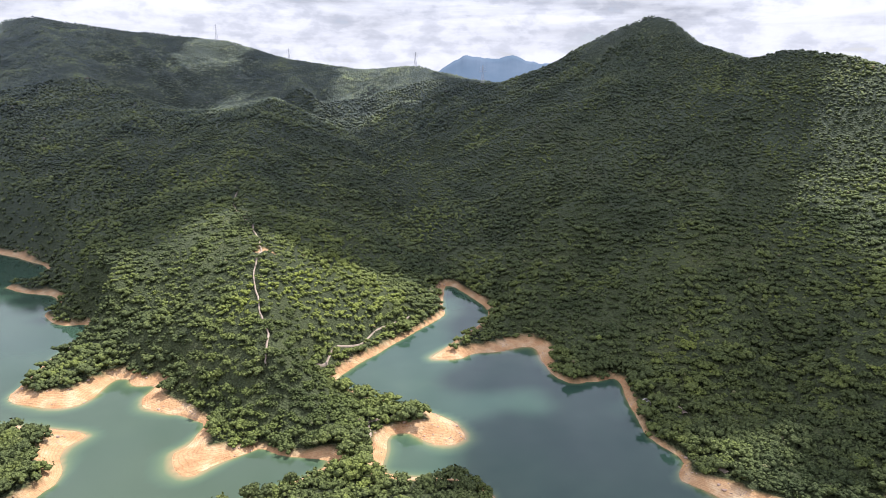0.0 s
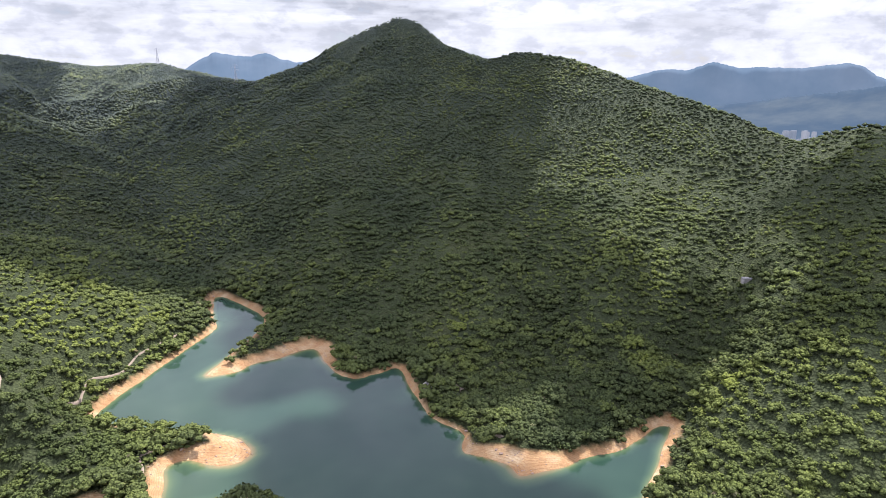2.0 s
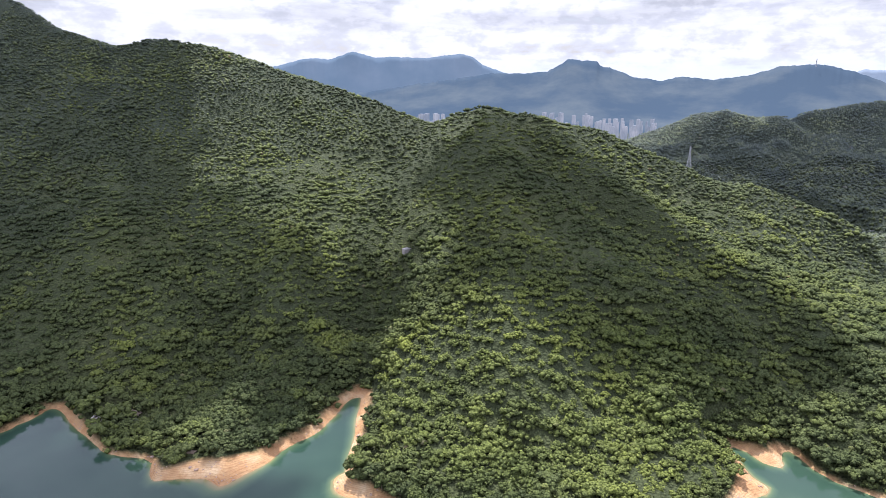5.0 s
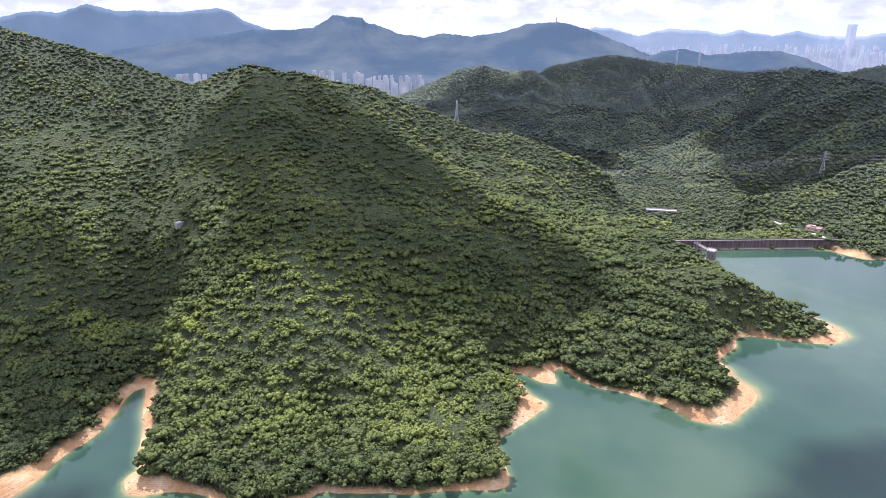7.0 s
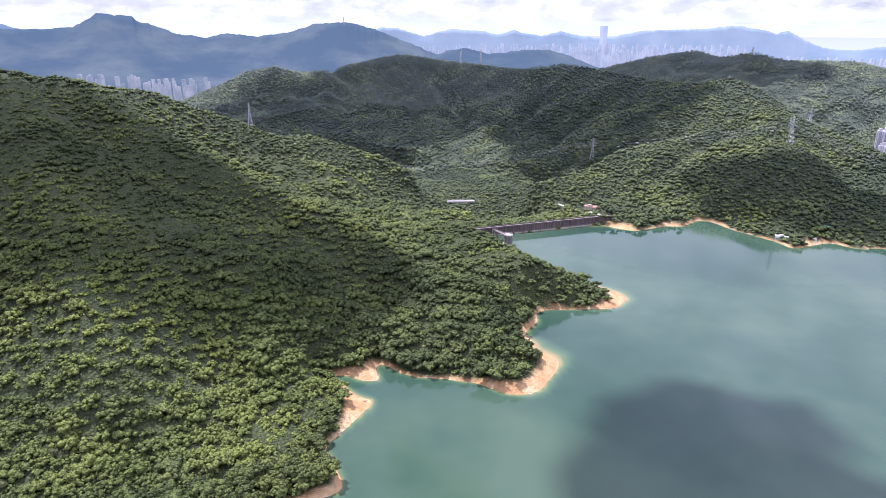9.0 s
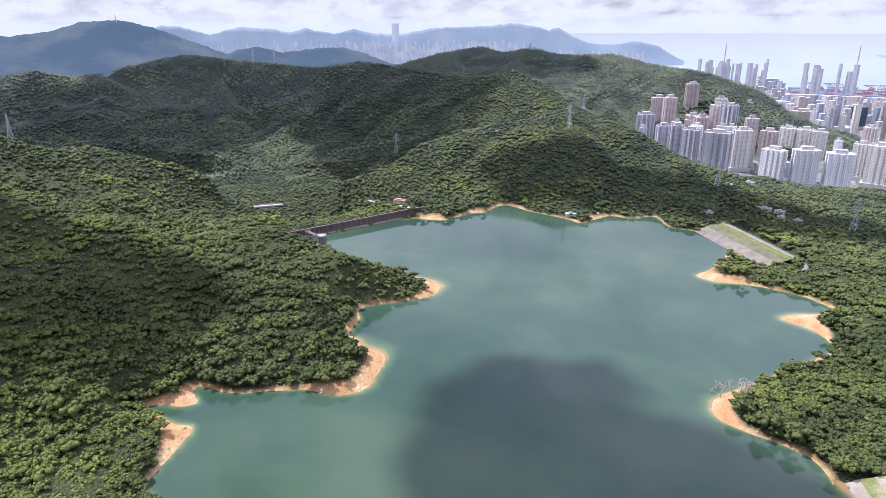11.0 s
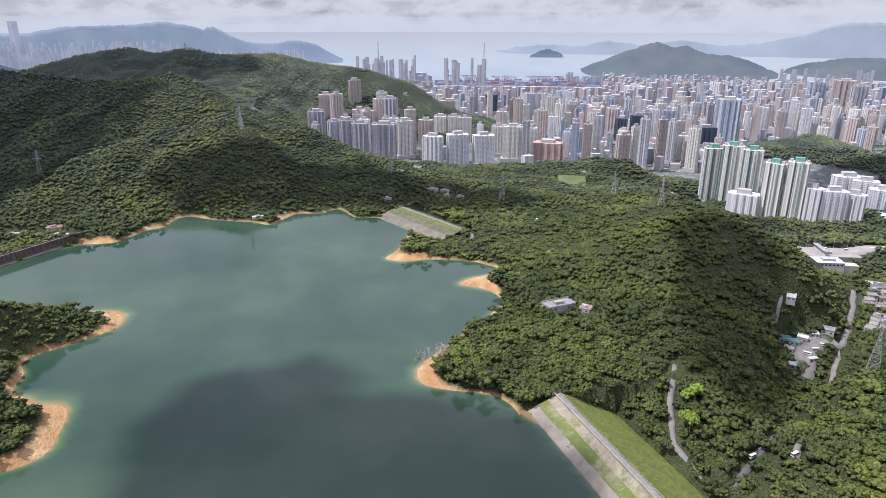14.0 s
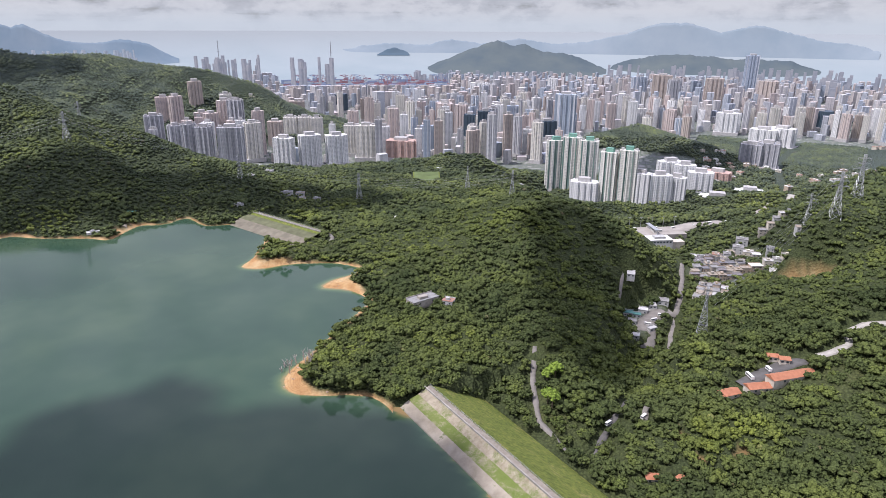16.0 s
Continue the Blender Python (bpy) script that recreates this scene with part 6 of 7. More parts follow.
for az, r, w in ((146, 1120, 14), (151.0, 1010, 12), (152.6, 1050, 12), (154.2, 980, 10), (131, 1000, 14), (129.5, 960, 10), (128.3, 840, 10), (153.5, 1120, 10)):
    house(r * math.sin(radians(az)), r * math.cos(radians(az)), w, w * 0.7, 5.0, float(RNG.uniform(0, 90)), WALLS[2], ROOFS[5], label="grey building half hidden in the lowland woods", group="lowland buildings")

for x, y, w, turn, roof in ((656, -600, 16, 40, 5), (645, -614, 12, 40, 4), (618, -618, 10, 20, 5), (633, -606, 8, 60, 4)):
    house(x, y, w, 6, 3.4, turn, WALLS[2], ROOFS[roof], z=ground_z(x, y) + 1.0, label="low grey-roofed building in the woods below the dam", group="valley buildings")

_count = 0
while _count < 52:
    az, r = float(RNG.uniform(168.5, 181)), float(RNG.uniform(1330, 2050))
    x, y = r * math.sin(radians(az)), r * math.cos(radians(az))
    if noise2(x, y, 130, 19) > 0.5 and abs(x - 130) > 16:
        _count += 1
        house(x, y, float(RNG.uniform(9, 16)), float(RNG.uniform(8, 12)), float(RNG.choice([6.2, 6.2, 9.2])), float(RNG.uniform(0, 90)), WALLS[int(RNG.choice([0, 1, 3]))], ROOFS[int(RNG.choice([0, 1, 3, 4]))], z=ground_z(x, y) + 2.0, label="low villa with a flat roof at the city's edge", group="villas")


MOTORWAY = plain("pale_motorway_concrete", (0.30, 0.275, 0.245), 0.9, 0.12, 0.1)


def toll_plaza():
    z = -31.0
    ob = empty("toll_plaza", pose(215, -850, z, 0, 0, 40), "pale motorway toll plaza with a gantry roof", "toll plaza")
    part("slab", box("slab", -32, 52, -17, 17, -8, 0.2, MOTORWAY), ob)
    part("canopy", box("canopy", 6, 12, -17, 17, 5.6, 6.4, STEEL), ob)
    for y in np.linspace(-15, 15, 9):
        part("booth", box("booth", 7.8, 10.2, y - 0.8, y + 0.8, 0.2, 2.8, WHITE_PAINT), ob)
        part("column", box("column", 8.8, 9.2, y - 0.2, y + 0.2, 2.8, 5.6, STEEL), ob)
    off = part("office", box("office", 4, 40, 32, 52, -14, 4.0, WHITE_PAINT), ob)
    part("roof_slab", box("roof_slab", 3.5, 40.5, 31.5, 52.5, 4.0, 4.7, ROOFS[1]), off)
    part("plant_room", box("plant_room", 12, 26, 38, 47, 4.7, 7.4, WALLS[2]), off)
    for k in range(8):
        part("window", box("window", 6 + 4.2 * k, 8.4 + 4.2 * k, 51.95, 52.1, 0.8, 2.6, WINDOW_GLASS), off)
    part("annex", box("annex", -14, 2, 36, 48, -14, 0.2, WALLS[0]), ob)
    for x in np.arange(-30, 52, 16.0):
        part("lamp_post", bars("lamp_post", [((x, -18, 0), (x, -18, 14)), ((x - 2, -18, 14), (x + 2, -18, 14))], 0.35, STEEL), ob)
    ribbon("road", 9.0, MOTORWAY, [(300, -790), (259, -822), (224, -840), (196, -875), (163, -927), (124, -980), (98, -1030)], "wide pale concrete motorway", 2.6)


toll_plaza()


def vehicle(x, y, turn, length, width, height, paint, label, z=None):
    z = ground_z(x, y) + 0.7 if z is None else z
    ob = empty("van" if length < 7 else "bus", pose(x, y, z, 0, 0, turn), label, "van" if length < 7 else "bus", "parked vehicles")
    v, f = box_arrays(-length / 2, length / 2, -width / 2, width / 2, 0.45, height)
    v[4:, 0] *= 0.94
    v[4:, 1] *= 0.9
    part("body", mesh_from("body", v, f, paint, smooth=False), ob)
    part("windscreen", box("windscreen", length / 2 - 0.12, length / 2 + 0.02, -width * 0.4, width * 0.4, height * 0.55, height * 0.88, WINDOW_GLASS), ob)
    part("side_window", box("side_window", -length * 0.42, length * 0.42, -width / 2 - 0.02, width / 2 + 0.02, height * 0.58, height * 0.85, WINDOW_GLASS), ob)
    for sx in (-0.33, 0.33):
        for sy in (-1, 1):
            w, wf = ring_arrays(circle(0.45, 10), -0.12, 0.12)
            part("wheel", mesh_from("wheel", w, wf, ASPHALT, smooth=False), ob, pose(sx * length, sy * width * 0.47, 0.45, 90, 0, 0))


GREEN_PAINT = plain("green_paint", (0.08, 0.30, 0.22), 0.4, 0.05, 0.4)
for x, y, turn, length, paint, words in ((113, -320, 20, 7.5, GREEN_PAINT, "cream and green minibus parked on the road"), (105, -349, 75, 5, WHITE_PAINT, "white van on the road"), (85, -354, 75, 5, WHITE_PAINT, "white van on the road"),
                                         (36, -409, -50, 7.5, WHITE_PAINT, "white coach beside the orange-roofed houses"), (27, -419, -50, 5, WHITE_PAINT, "white van beside the orange-roofed houses"), (134, -531, 10, 6, WHITE_PAINT, "white lorry in the yard"), (132, -543, 50, 6, WHITE_PAINT, "white lorry in the yard"), (130, -556, 10, 5, WHITE_PAINT, "white van in the yard")):
    vehicle(x, y, turn, length, 2.0, 2.4, paint, words)
for x, y, turn, length in ((244, -836, 40, 5), (212, -846, 42, 5), (222, -856, 40, 7.5), (202, -872, 48, 5), (181, -899, 57, 5), (166, -924, 57, 7.5), (148, -944, 54, 5)):
    vehicle(x, y, turn, length, 2.2, 2.6, WHITE_PAINT, "white vehicle on the motorway by the toll plaza", z=-30.6)


def valley_bridge():
    ob = empty("viaduct", pose(1003, 10, -37, 0, 0, 95), "pale concrete road viaduct deep in the wooded gorge", "bridge")
    part("deck", box("deck", -22, 22, -5, 5, 4.0, 5.2, PALE_CONCRETE), ob)
    part("lower_deck", box("lower_deck", -18, 16, 9, 17, 0, 1.0, PALE_CONCRETE), ob)
    for y in (-5, 4.6):
        part("parapet", box("parapet", -22, 22, y, y + 0.4, 5.2, 6.2, PALE_CONCRETE), ob)
    for x in (-14, 0, 14):
        part("pier", box("pier", x - 1, x + 1, -3, 3, -14, 4.0, CONCRETE), ob)


valley_bridge()


def spillway():
    ob = empty("inlet_block", pose(150, 432, 0, 0, 0, 40), "grey concrete stream outlet on the bare bank", "outlet")
    part("wing_wall", box("wing_wall", -5, 5, -0.6, 0.6, -1, 7.5, PALE_CONCRETE, 0.1), ob)
    part("sloping_slab", mesh_from("sloping_slab", np.array([(-4, -9, 0.6), (4, -9, 0.6), (4, 0, 6.5), (-4, 0, 6.5), (-4, -9, -2), (4, -9, -2), (4, 0, -2), (-4, 0, -2)], float),
                                   np.array([(0, 1, 2, 3), (4, 7, 6, 5), (0, 4, 5, 1), (1, 5, 6, 2), (2, 6, 7, 3), (3, 7, 4, 0)]), PALE_CONCRETE, smooth=False), ob)
    # dark slab in place of the shade inside the outlet
    part("opening", box("opening", -1.2, 1.2, -0.75, -0.55, 4.8, 6.8, STAIN), ob)


spillway()

DEAD = plain("bleached_wood", (0.40, 0.36, 0.32), 0.9, 0.12, 1.5)


def dead_tree(x, y, h):
    z = ground_z(x, y)
    ob = empty("dead_tree", pose(x, y, z - 0.3, 0, 0, float(RNG.uniform(0, 360))), "leafless bleached dead tree on the bare point", "dead tree", "dead trees")
    tilt = Vector((RNG.uniform(-0.15, 0.15), RNG.uniform(-0.15, 0.15), 1))
    def limb(a, b, t0, t1):
        d = (b - a).normalized()
        s = d.cross(Vector((0.3, 0.2, 0.9))).normalized()
        u = d.cross(s).normalized()
        v = np.array([p + (s * math.cos(k * math.pi / 2.5) + u * math.sin(k * math.pi / 2.5)) * t for p, t in ((a, t0), (b, t1)) for k in range(5)])
        f = np.array([(k, (k + 1) % 5, (k + 1) % 5 + 5, k + 5) for k in range(5)])
        return v, f
    top = tilt * h
    part("trunk", mesh_from("trunk", *limb(Vector((0, 0, 0)), top, 0.5, 0.16), DEAD), ob)
    for k in range(6):
        s = 0.35 + 0.1 * k
        a = tilt * h * s
        t = k * 2.4
        b = a + Vector((math.cos(t), math.sin(t), 0.9)) * h * 0.26
        part("branch", mesh_from("branch", *limb(a, b, 0.22, 0.07), DEAD), ob)


for _ in range(16):
    dead_tree(float(RNG.uniform(296, 318)), float(RNG.uniform(-292, -268)), float(RNG.uniform(5, 9)))


def mast(az, r, elev0, elev1, t, label):
    a = radians(az)
    z0, z1 = 230 + r * math.tan(radians(elev0)) - 8, 230 + r * math.tan(radians(elev1))
    x, y = r * math.sin(a), r * math.cos(a)
    ob = empty("radio_mast", pose(x, y, z0), label, "mast", "masts")
    h = z1 - z0
    part("pole", bars("pole", [((0, 0, 0), (0, 0, h))], t, STEEL), ob)
    part("platform", bars("platform", [((-t * 2, 0, h * 0.7), (t * 2, 0, h * 0.7))], t, STEEL), ob)


for row in ((-672, 2000, 48, 20), (-450, 1955, 36, 20), (-77, 1842, 44, 10), (92, 1560, 46, 0)):
    pylon(*row)
for az, r, e0, e1 in ((79.5, 4200, 0.4, 0.9), (89.3, 1950, -2.6, -1.7), (91.0, 1950, -2.8, -1.7), (112.5, 2210, -1.9, -1.3)):
    mast(az, r, e0, e1, 3.0, "slim radio mast on the hilltop")
for az, e0, e1 in ((127.9, -4.0, -1.3), (136.9, -4.0, -1.4)):
    mast(az, 3900, e0, e1, 3.5, "tall slender bridge tower by the port")

# far steel colours, with haze and a faint glow put into them
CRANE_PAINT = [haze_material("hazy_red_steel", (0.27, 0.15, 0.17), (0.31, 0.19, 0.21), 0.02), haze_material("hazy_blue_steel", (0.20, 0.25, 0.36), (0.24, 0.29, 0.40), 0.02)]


def crane(az, r):
    a = radians(az)
    z0 = 230 + r * math.tan(radians(-4.75))
    paint = CRANE_PAINT[int(RNG.integers(0, 2))]
    ob = empty("container_crane", pose(r * math.sin(a), r * math.cos(a), z0 - 4, 0, 0, float(RNG.uniform(0, 40))), "quayside container crane at the hazy port", "crane", "port cranes")
    part("frame", bars("frame", [((sx * 9, sy * 6, 0), (sx * 7, sy * 5, 34)) for sx in (-1, 1) for sy in (-1, 1)] + [((-9, s * 5, 30), (9, s * 5, 30)) for s in (-1, 1)], 1.5, paint), ob)
    part("boom", bars("boom", [((-14, 0, 34), (34, 0, 46)), ((0, 0, 48), (34, 0, 46)), ((0, 0, 34), (0, 0, 48))], 1.3, paint), ob)


for k in range(44):
    crane(float(RNG.uniform(133.5, 147.0)), float(RNG.uniform(3560, 3860)))


def container_yard():
    """Rows of stacked containers on the quays below the cranes."""
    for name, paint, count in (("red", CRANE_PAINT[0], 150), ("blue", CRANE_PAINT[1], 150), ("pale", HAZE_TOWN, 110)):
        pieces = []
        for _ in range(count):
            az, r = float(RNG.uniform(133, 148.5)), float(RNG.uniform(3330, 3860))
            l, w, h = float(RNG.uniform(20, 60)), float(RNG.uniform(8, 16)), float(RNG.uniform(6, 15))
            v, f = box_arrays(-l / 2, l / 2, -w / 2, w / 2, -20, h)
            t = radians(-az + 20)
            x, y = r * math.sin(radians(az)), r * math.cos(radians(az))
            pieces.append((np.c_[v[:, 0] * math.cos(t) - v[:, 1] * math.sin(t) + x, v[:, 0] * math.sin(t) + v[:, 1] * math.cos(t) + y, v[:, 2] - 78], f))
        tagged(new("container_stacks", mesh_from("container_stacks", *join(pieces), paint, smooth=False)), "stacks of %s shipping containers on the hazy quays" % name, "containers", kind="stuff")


container_yard()


def slipway():
    ob = empty("slipway", pose(706, -388, -0.5, 0, 0, -119), "bleached concrete slipway running down into the lake", "slipway")
    v = np.array([(-6, -5, -1.5), (6, -5, -1.5), (6, 16, 5.0), (-6, 16, 5.0), (-6, -5, -4), (6, -5, -4), (6, 16, -4), (-6, 16, -4)], float)
    f = np.array([(0, 1, 2, 3), (4, 7, 6, 5), (0, 4, 5, 1), (1, 5, 6, 2), (2, 6, 7, 3), (3, 7, 4, 0)])
    part("ramp", mesh_from("ramp", v, f, APRON, smooth=False), ob)
    for x in (-6.3, 6.0):
        part("kerb", mesh_from("kerb", v * [0.03, 1, 1] + [x, 0, 0.3], f, CONCRETE, smooth=False), ob)
    x, y = np.meshgrid(np.linspace(-6, 6, 13), np.linspace(-4, 4, 9), indexing="ij")
    z = ground_z(738, -422) + 4.5 + 0.5 * noise2(x, y, 3, 8) - 0.25 * np.abs(y)
    me = mesh_from("tarpaulin", np.stack([x, y, z], -1).reshape(-1, 3), sheet_faces(13, 9), plain("green_tarpaulin", (0.03, 0.26, 0.20), 0.5, 0.1, 0.5))
    tagged(new("tarpaulin", me), "green tarpaulin spread over the bank by the slipway", "tarpaulin").matrix_world = pose(738, -422, 0, 0, 0, 30)


slipway()


def playing_pitch():
    z = ground_z(592, -844)
    ob = empty("playing_pitch", pose(592, -844, z + 2.4, 0, 0, -54), "bright green mown playing pitch among the woods", "pitch")
    part("bank", box("bank", -38, 38, -22, 22, -9, -0.2, GRASS), ob)
    part("turf", box("turf", -36, 36, -20, 20, -0.2, 0.3, plain("bright_turf", (0.10, 0.135, 0.045), 0.9, 0.2, 0.08)), ob)


playing_pitch()


# ---- woods ----
def blob(level=1):
    bm = bmesh.new()
    bmesh.ops.create_icosphere(bm, subdivisions=level, radius=1.0)
    v = np.array([p.co for p in bm.verts])
    bm.verts.index_update()
    f = np.array([[p.index for p in face.verts] for face in bm.faces])
    bm.free()
    return v, f


BLOB, BLOB_FACES = blob(1)


OCTA = np.array([(1, 0, 0), (0, 1, 0), (-1, 0, 0), (0, -1, 0), (0, 0, 0.9), (0, 0, -1)], float)
OCTA_FACES = np.array([(0, 1, 4), (1, 2, 4), (2, 3, 4), (3, 0, 4), (1, 0, 5), (2, 1, 5), (3, 2, 5), (0, 3, 5)])
CAP = np.array([(math.cos(k * 1.2566), math.sin(k * 1.2566), -0.45) for k in range(5)] + [(0, 0, 0.75)], float)
CAP_FACES = np.array([(k, (k + 1) % 5, 5) for k in range(5)])


def crowns(x, y, z, size, clumps, far=0, stand=None, sprays=0, mood=0.0):
    """Crowns of that radius standing at x, y on the height z: one crown is a dome of uneven clumps with leaf sprays on them."""
    n = len(x)
    k = clumps
    stand = np.ones(n) if stand is None else stand
    ball, ball_faces = {0: (BLOB, BLOB_FACES), 1: (OCTA, OCTA_FACES), 2: (CAP, CAP_FACES)}[far]
    ring = np.arange(k) > 0
    a = RNG.uniform(0, 2 * np.pi, (n, 1)) + np.arange(k) * 2.4 + RNG.uniform(-0.5, 0.5, (n, k))
    off = np.where(ring, np.sqrt(np.arange(k) / max(1, k - 0.6)) * RNG.uniform(0.6, 0.95, (n, k)), 0.12)
    cx = x[:, None] + off * size[:, None] * np.cos(a)
    cy = y[:, None] + off * size[:, None] * np.sin(a)
    dome = 0.5 * np.sqrt(np.clip(1 - off * off, 0.05, 1)) + RNG.uniform(-0.1, 0.12, (n, k))
    tall = size[:, None] * (RNG.uniform(0.15, 1.15, (n, 1)) * stand[:, None] - 0.25 + dome)
    cz = z[:, None] + tall
    rad = size[:, None] * RNG.uniform(0.30, 0.46, (n, k)) * (0.95 if k > 8 else 1.25 if k > 3 else 2.15) if k > 1 else size[:, None] * 1.0
    patch = np.clip(1.5 * fractal(x, y, 26, 2, 33) - 0.25, 0, 1)
    own = np.repeat(np.clip((0.55 * RNG.beta(1.6, 1.8, n) + 0.45 * patch) * (1 - np.abs(mood)) + np.maximum(mood, 0) * 0.86, 0, 1), k)
    own = np.where(RNG.uniform(0, 1, len(own)) < 0.006, 1.0, np.clip(own + RNG.uniform(-0.05, 0.05, len(own)), 0, 0.9))
    cx, cy, cz, rad = cx.ravel(), cy.ravel(), cz.ravel(), np.broadcast_to(rad, (n, k)).ravel()
    m = len(cx)
    wob = RNG.uniform(0.72, 1.25, (m, len(ball)))
    turn = RNG.uniform(0, 2 * np.pi, m)
    c, s = np.cos(turn)[:, None], np.sin(turn)[:, None]
    bx, by, bz = ball[:, 0] * c - ball[:, 1] * s, ball[:, 0] * s + ball[:, 1] * c, np.broadcast_to(ball[:, 2], (m, len(ball)))
    r = rad[:, None] * wob
    v = np.stack([cx[:, None] + bx * r, cy[:, None] + by * r, cz[:, None] + bz * r * 0.8], -1).reshape(-1, 3)
    f = (ball_faces[None] + (np.arange(m) * len(ball))[:, None, None]).reshape(-1, 3)
    hue = np.repeat(own, len(ball))
    if sprays:
        sv, sh = leaf_sprays(np.repeat(np.stack([cx, cy, cz], -1), sprays, 0), np.repeat(rad, sprays), np.repeat(own, sprays), RNG)
        f = np.concatenate([f, np.arange(len(sv)).reshape(-1, 3) + len(v)])
        v, hue = np.concatenate([v, sv]), np.concatenate([hue, sh])
    return v, f, hue


def leaf_sprays(centre, rad, own, rng):
    """Small three-cornered sprays of leaves standing out of the clumps."""
    n = len(centre)
    t, q = rng.uniform(0, 2 * np.pi, n), rng.uniform(-0.15, 1, n)
    d = np.stack([np.sqrt(1 - q * q) * np.cos(t), np.sqrt(1 - q * q) * np.sin(t), q], -1)
    mid = centre + d * (rad * rng.uniform(0.92, 1.22, n))[:, None] * [1, 1, 0.85]
    lean = d + rng.normal(0, 0.45, (n, 3))
    u = np.cross(lean, rng.normal(0, 1, (n, 3)))
    u /= np.linalg.norm(u, axis=1)[:, None] + 1e-9
    w = np.cross(lean, u)
    w /= np.linalg.norm(w, axis=1)[:, None] + 1e-9
    s = (np.clip(rad, 0.8, 2.6) * rng.uniform(0.3, 0.6, n))[:, None]
    v = np.stack([mid + s * u, mid - 0.5 * s * u + 0.85 * s * w, mid - 0.5 * s * u - 0.85 * s * w], 1)
    return v.reshape(-1, 3), np.repeat(own, 3)


def scatter(r0, r1, spacing):
    """Jittered stand of trees between two distances from the camera's standpoint."""
    n = int(r1 * 2 / spacing)
    i, j = np.meshgrid(np.arange(-n // 2, n // 2), np.arange(-n // 2, n // 2), indexing="ij")
    x = (i + RNG.uniform(-0.45, 0.45, i.shape)) * spacing
    y = (j + RNG.uniform(-0.45, 0.45, i.shape)) * spacing
    x, y = x.ravel(), y.ravel()
    r, az = np.hypot(x, y), np.degrees(np.arctan2(x, y))
    ok = (r > r0) & (r < r1) & ((az > -48) | (az < -164))
    x, y, r, az = x[ok], y[ok], r[ok], az[ok]
    z, d, soil = land(x, y)
    ok = (d > 0) & (soil < 0.5) & ~((r > 1400) & (z < -60) & ((az > 118) | (az < -165)) & ((az < 168) | (r > 2050)))
    # no trees in far sectors that the ridges hide from the camera
    ok &= ~((az > 22) & (az < 60) & (r > 1330)) & ~((az > 4) & (az < 23) & (r > 1600)) & ~((az > -4) & (r > 2150) & (az < 95))
    ok &= (z < 262 + 60 * noise2(x, y, 40, 91)) | (x < 100)
    for cx, cy, rad in CLEARED:
        ok &= (x - cx) ** 2 + (y - cy) ** 2 > rad * rad
    for dam in (GRASS_DAM, FAR_DAM):
        along, out = dam_frame(dam, x, y)
        ok &= ~((along > 2) & (along < dam[4]) & (out > -6) & (out < dam[5][-1][0] + 3))
    return x[ok], y[ok], z[ok]


def out_of_sight(x, y):
    """True where nearer ground hides the tree from the camera's standpoint; the wood is thinned there."""
    hidden = np.zeros(len(x), bool)
    r, z = np.hypot(x, y), land(x, y)[0]
    slope = (z + 9 - 230) / r
    for share in (0.97, 0.94, 0.9, 0.85, 0.78, 0.7, 0.6, 0.5):
        hidden |= (land(x * share, y * share)[0] - 230) / (r * share) > slope
    return hidden & ~((x > 120) & (x < 280) & (y > -770) & (y < -440))


def summit_scrub():
    """Low scrub over the windswept upper ridge."""
    x, y = RNG.uniform(120, 720, 60000), RNG.uniform(640, 1480, 60000)
    z, d, _ = land(x, y)
    ok = (z > 215) & (noise2(x, y, 30, 95) > 0.25) & (np.arange(60000) < 34000)
    x, y, z = x[ok], y[ok], z[ok]
    v, f, hue = crowns(x, y, z + CANOPY - 0.5, RNG.uniform(1.1, 2.6, len(x)), 1, 2)
    tagged(new("ridge_scrub", mesh_from("ridge_scrub", v, f, LEAVES, attrs={"own": hue, "haze_tint": haze_tint(v[:, 0], v[:, 1])})), "low dark green scrub on the high ridge", "scrub", kind="stuff")


# woods with leaf colour lightened as if sunlit (+) or darkened as if shaded (-): place, half widths, how strongly
SUN_TONES = [(440, 600, 95, 130, 0.6), (520, 860, 90, 120, 0.5), (-60, 450, 150, 130, 0.7), (-130, 620, 90, 130, 0.5), (330, 195, 90, 100, 0.95), (390, 120, 50, 50, 0.6), (180, 640, 110, 130, -0.4), (240, 850, 140, 140, -0.3), (560, 330, 90, 70, -0.3), (250, -480, 90, 90, -0.3), (240, -560, 120, 70, -0.3)]


def sun_tone(x, y):
    mood = np.zeros(len(x))
    for cx, cy, a, b, how in SUN_TONES:
        mood += how * np.clip(1.7 - ((x - cx) / a) ** 2 - ((y - cy) / b) ** 2, 0, 1)
    return mood * (0.4 + 1.1 * noise2(x, y, 25, 47)).clip(0, 1)


def haze_tint(x, y):
    """Share of distance haze put into the colour: 0 within 620 m of the camera, 1 from 1620 m."""
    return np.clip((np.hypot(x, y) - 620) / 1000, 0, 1)


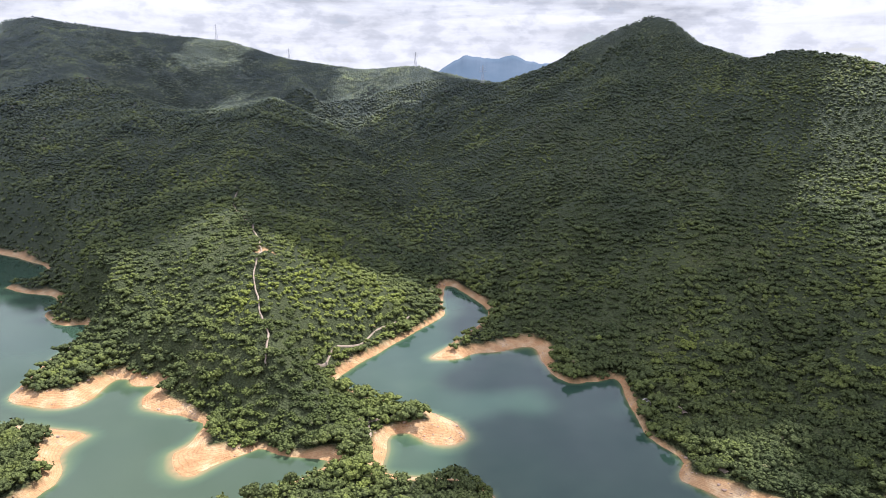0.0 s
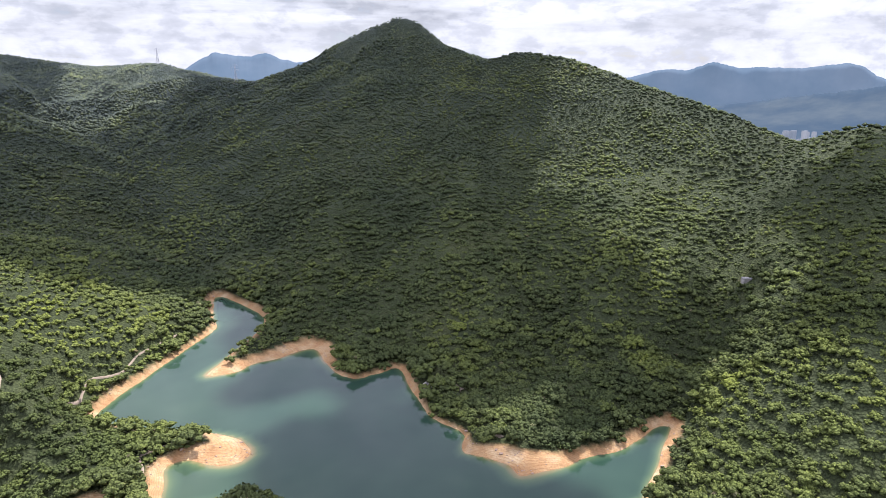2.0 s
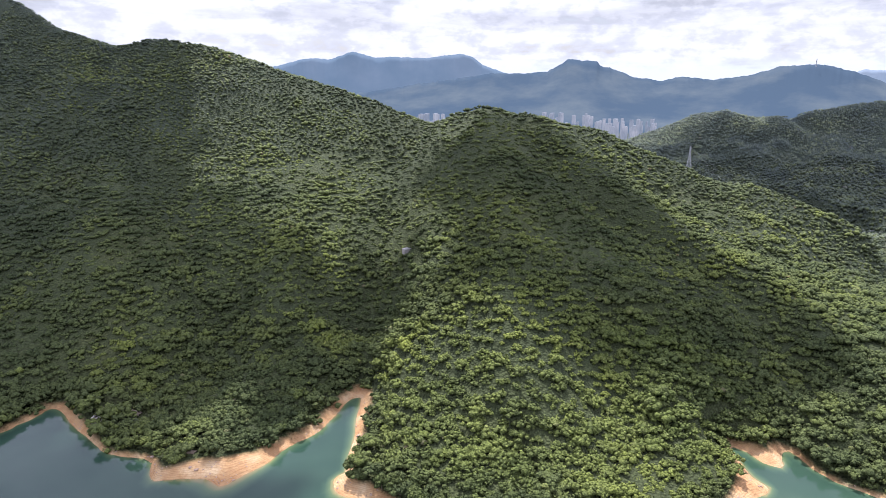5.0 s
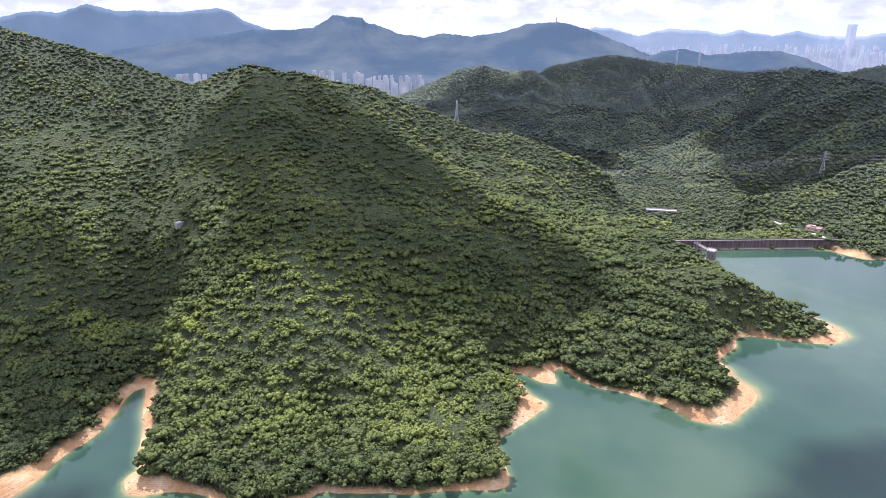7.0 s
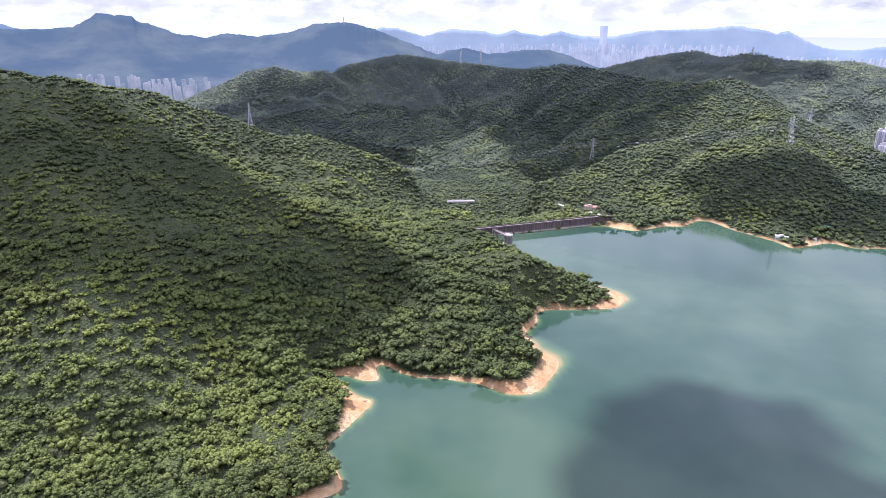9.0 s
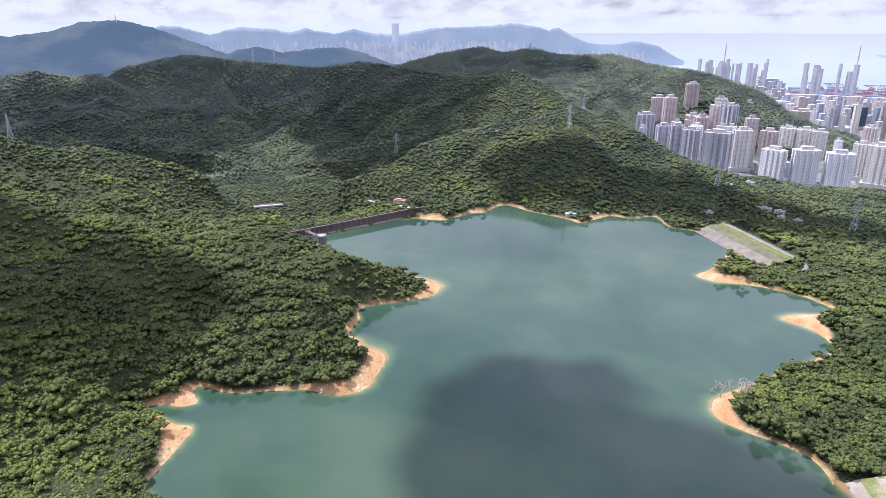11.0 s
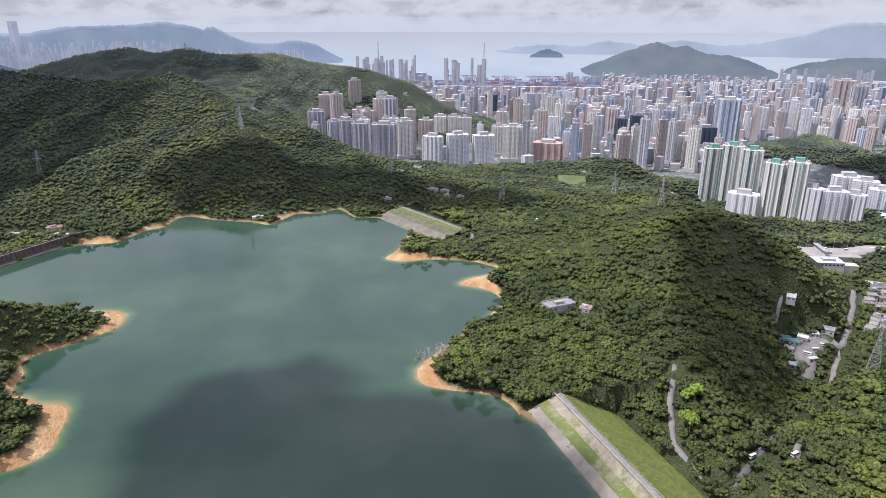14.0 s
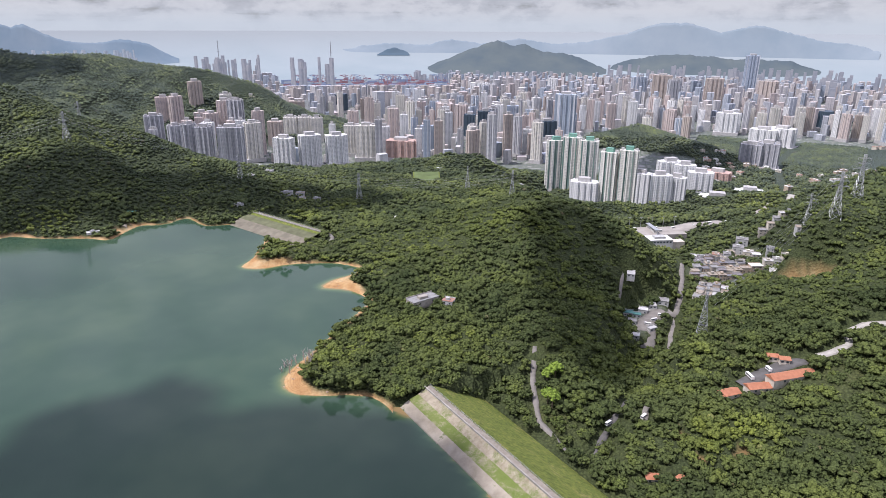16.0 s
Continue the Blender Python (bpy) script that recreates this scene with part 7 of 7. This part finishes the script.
def forest(r0, r1, spacing, size, clumps, far=0, sprays=0):
    x, y, z = scatter(r0, r1, spacing)
    thin = out_of_sight(x, y)
    keep = ~thin | (RNG.uniform(0, 1, len(x)) < 0.25)
    x, y, z, thin = x[keep], y[keep], z[keep], thin[keep]
    low = noise2(x, y, 46, 43)
    s = size * np.exp(RNG.normal(0, 0.26, len(x))).clip(0.55, 1.6) * (0.72 + 0.5 * low) * np.clip(1.12 - z / 420, 0.9 if r0 >= 1250 else 0.84, 1.05) * np.where(thin, 1.5, 1.0)
    if clumps == 1:
        s = np.minimum(s, 1.3 * size)
    edge = np.clip(1 - (land(x, y)[1] - bank_width(x, y)) / 14, 0, 1)
    v, f, hue = crowns(x, y, z - (1.0 if r0 < 800 else -0.4) + CANOPY * (1 - edge) + (1 - edge) * 3.2 * (fractal(x, y, 21, 2, 37) - 0.5), s, clumps, far, 0.35 + 0.9 * edge, sprays, sun_tone(x, y))
    me = mesh_from("woodland", v, f, LEAVES, smooth=True, attrs={"own": hue, "haze_tint": haze_tint(v[:, 0], v[:, 1])})
    tagged(new("woodland", me), "dense dark green subtropical woodland on the slopes", "forest", kind="stuff")


def limb(a, b, t0, t1, sides=6):
    d = (b - a).normalized()
    s = d.cross(Vector((0.3, 0.2, 0.9))).normalized()
    u = d.cross(s).normalized()
    step = 2 * math.pi / sides
    v = np.array([p + (s * math.cos(k * step) + u * math.sin(k * step)) * t for p, t in ((a, t0), (b, t1)) for k in range(sides)])
    f = np.array([(k, (k + 1) % sides, (k + 1) % sides + sides, k + sides) for k in range(sides)])
    return v, f


def tree_kind(seed):
    """A broadleaf tree: tapered trunk, limbs and a crown of many clumps."""
    rng = np.random.default_rng(seed)
    h = rng.uniform(4.5, 6.5)
    pieces = [limb(Vector((0, 0, -1.5)), Vector((0.2, 0.1, h)), 0.32, 0.14)]
    for k in range(5):
        t = k * 1.26 + rng.uniform(-0.3, 0.3)
        pieces.append(limb(Vector((0.1, 0.05, h * 0.55)), Vector((2.6 * math.cos(t), 2.6 * math.sin(t), h * 1.05)), 0.14, 0.05))
    trunk = mesh_from("trunk", *join(pieces), BARK)
    vs, fs, n = [], [], 0
    centres, rads = [], []
    for k in range(30):
        t, q = rng.uniform(0, 2 * np.pi), math.sqrt(rng.uniform(0, 1))
        r = rng.uniform(0.8, 1.5)
        c = np.array([3.3 * q * math.cos(t), 3.3 * q * math.sin(t), h * 0.95 + 2.6 * (1 - q * q) * rng.uniform(0.5, 1.1) + rng.uniform(-0.6, 0.3)])
        vs.append(BLOB * rng.uniform(0.65, 1.25, (len(BLOB), 1)) * r * np.array([1, 1, 0.8]) + c)
        fs.append(BLOB_FACES + n)
        n += len(BLOB)
        centres.append(c), rads.append(r)
    own = rng.uniform(0.35, 0.85)
    sv, sh = leaf_sprays(np.repeat(np.array(centres), 7, 0), np.repeat(np.array(rads), 7), np.full(210, own), rng)
    v = np.concatenate(vs + [sv])
    f = np.concatenate(fs + [np.arange(len(sv)).reshape(-1, 3) + n])
    return trunk, mesh_from("crown", v, f, LEAVES, attrs={"own": np.full(len(v), own)})


KINDS = [tree_kind(90 + k) for k in range(7)]


def single_trees(count):
    """The trees nearest to the shores, one by one."""
    x, y, z = scatter(230, 620, 6.0)
    z = z + 0.4
    _, d, _ = land(x, y)
    r = np.hypot(x, y)
    order = np.argsort(r + 3.0 * d)[:count]
    for k in order:
        trunk, crown = KINDS[int(RNG.integers(0, len(KINDS)))]
        s = float(RNG.uniform(0.75, 1.25))
        ob = new("tree")
        ob.matrix_world = pose(float(x[k]), float(y[k]), float(z[k]), 0, 0, float(RNG.uniform(0, 360))) @ Matrix.Scale(s, 4)
        tagged(ob, "bushy green broadleaf tree at the water's edge", "tree", "shore trees")
        part("trunk", trunk, ob)
        part("crown", crown, ob)


single_trees(290)
LIME = crown_material("lime_green_leaves", 5.2, (1.1, 1.2, 0.45))
for x, y, size in ((151, -369, 1.5), (155, -365, 1.2), (141, -343, 1.5), (146, -347, 1.2)):
    ob = new("tree")
    ob.matrix_world = pose(x, y, ground_z(x, y) + 2.0, 0, 0, x * 7.0) @ Matrix.Scale(size, 4)
    tagged(ob, "bright lime-green broadleaf tree beside the road", "tree", "lime-green trees")
    trunk_mesh, crown_mesh = tree_kind(33)
    crown_mesh.materials.clear()
    crown_mesh.materials.append(LIME)
    part("trunk", trunk_mesh, ob)
    part("crown", crown_mesh, ob)
forest(200, 520, 6.6, 5.0, 12, 1, 2)
forest(520, 800, 6.2, 4.2, 5, 1, 0)
forest(800, 1250, 5.4, 2.9, 2, 1, 0)
forest(1250, 1700, 6.1, 4.0, 1, 1, 0)
forest(1700, 2150, 6.1, 4.0, 1, 2, 0)
forest(2150, 2600, 8.0, 4.0, 1, 2, 0)

summit_scrub()


def shore_rocks():
    """Stones and boulders strewn over the bare bank."""
    x, y = RNG.uniform(-480, 800, 90000), RNG.uniform(-500, 760, 90000)
    d0 = sample(SHORE_D, x, y)
    x, y = x[np.abs(d0) < 25], y[np.abs(d0) < 25]
    z, d, soil = land(x, y)
    ok = (soil > 0.3) & (d > -0.5) & (noise2(x, y, 22, 83) > 0.45)
    x, y, z = x[ok], y[ok], z[ok]
    s = RNG.uniform(0.25, 0.8, len(x)) * RNG.choice([0.6, 1.0, 1.7], len(x), p=[0.5, 0.38, 0.12])
    v, f = [], []
    for k in range(len(x)):
        v.append(BLOB * RNG.uniform(0.6, 1.2, (len(BLOB), 1)) * s[k] * np.array([1.2, 1.0, 0.6]) + [x[k], y[k], z[k] + 0.1 * s[k]])
        f.append(BLOB_FACES + 12 * k)
    me = mesh_from("shore_rocks", np.concatenate(v), np.concatenate(f), STONE, smooth=False)
    tagged(new("shore_rocks", me), "tan stones and boulders strewn on the bare bank", "rocks", kind="stuff")


STONE = plain("shore_stone", (0.33, 0.24, 0.17), 0.95, 0.2, 0.5)
shore_rocks()
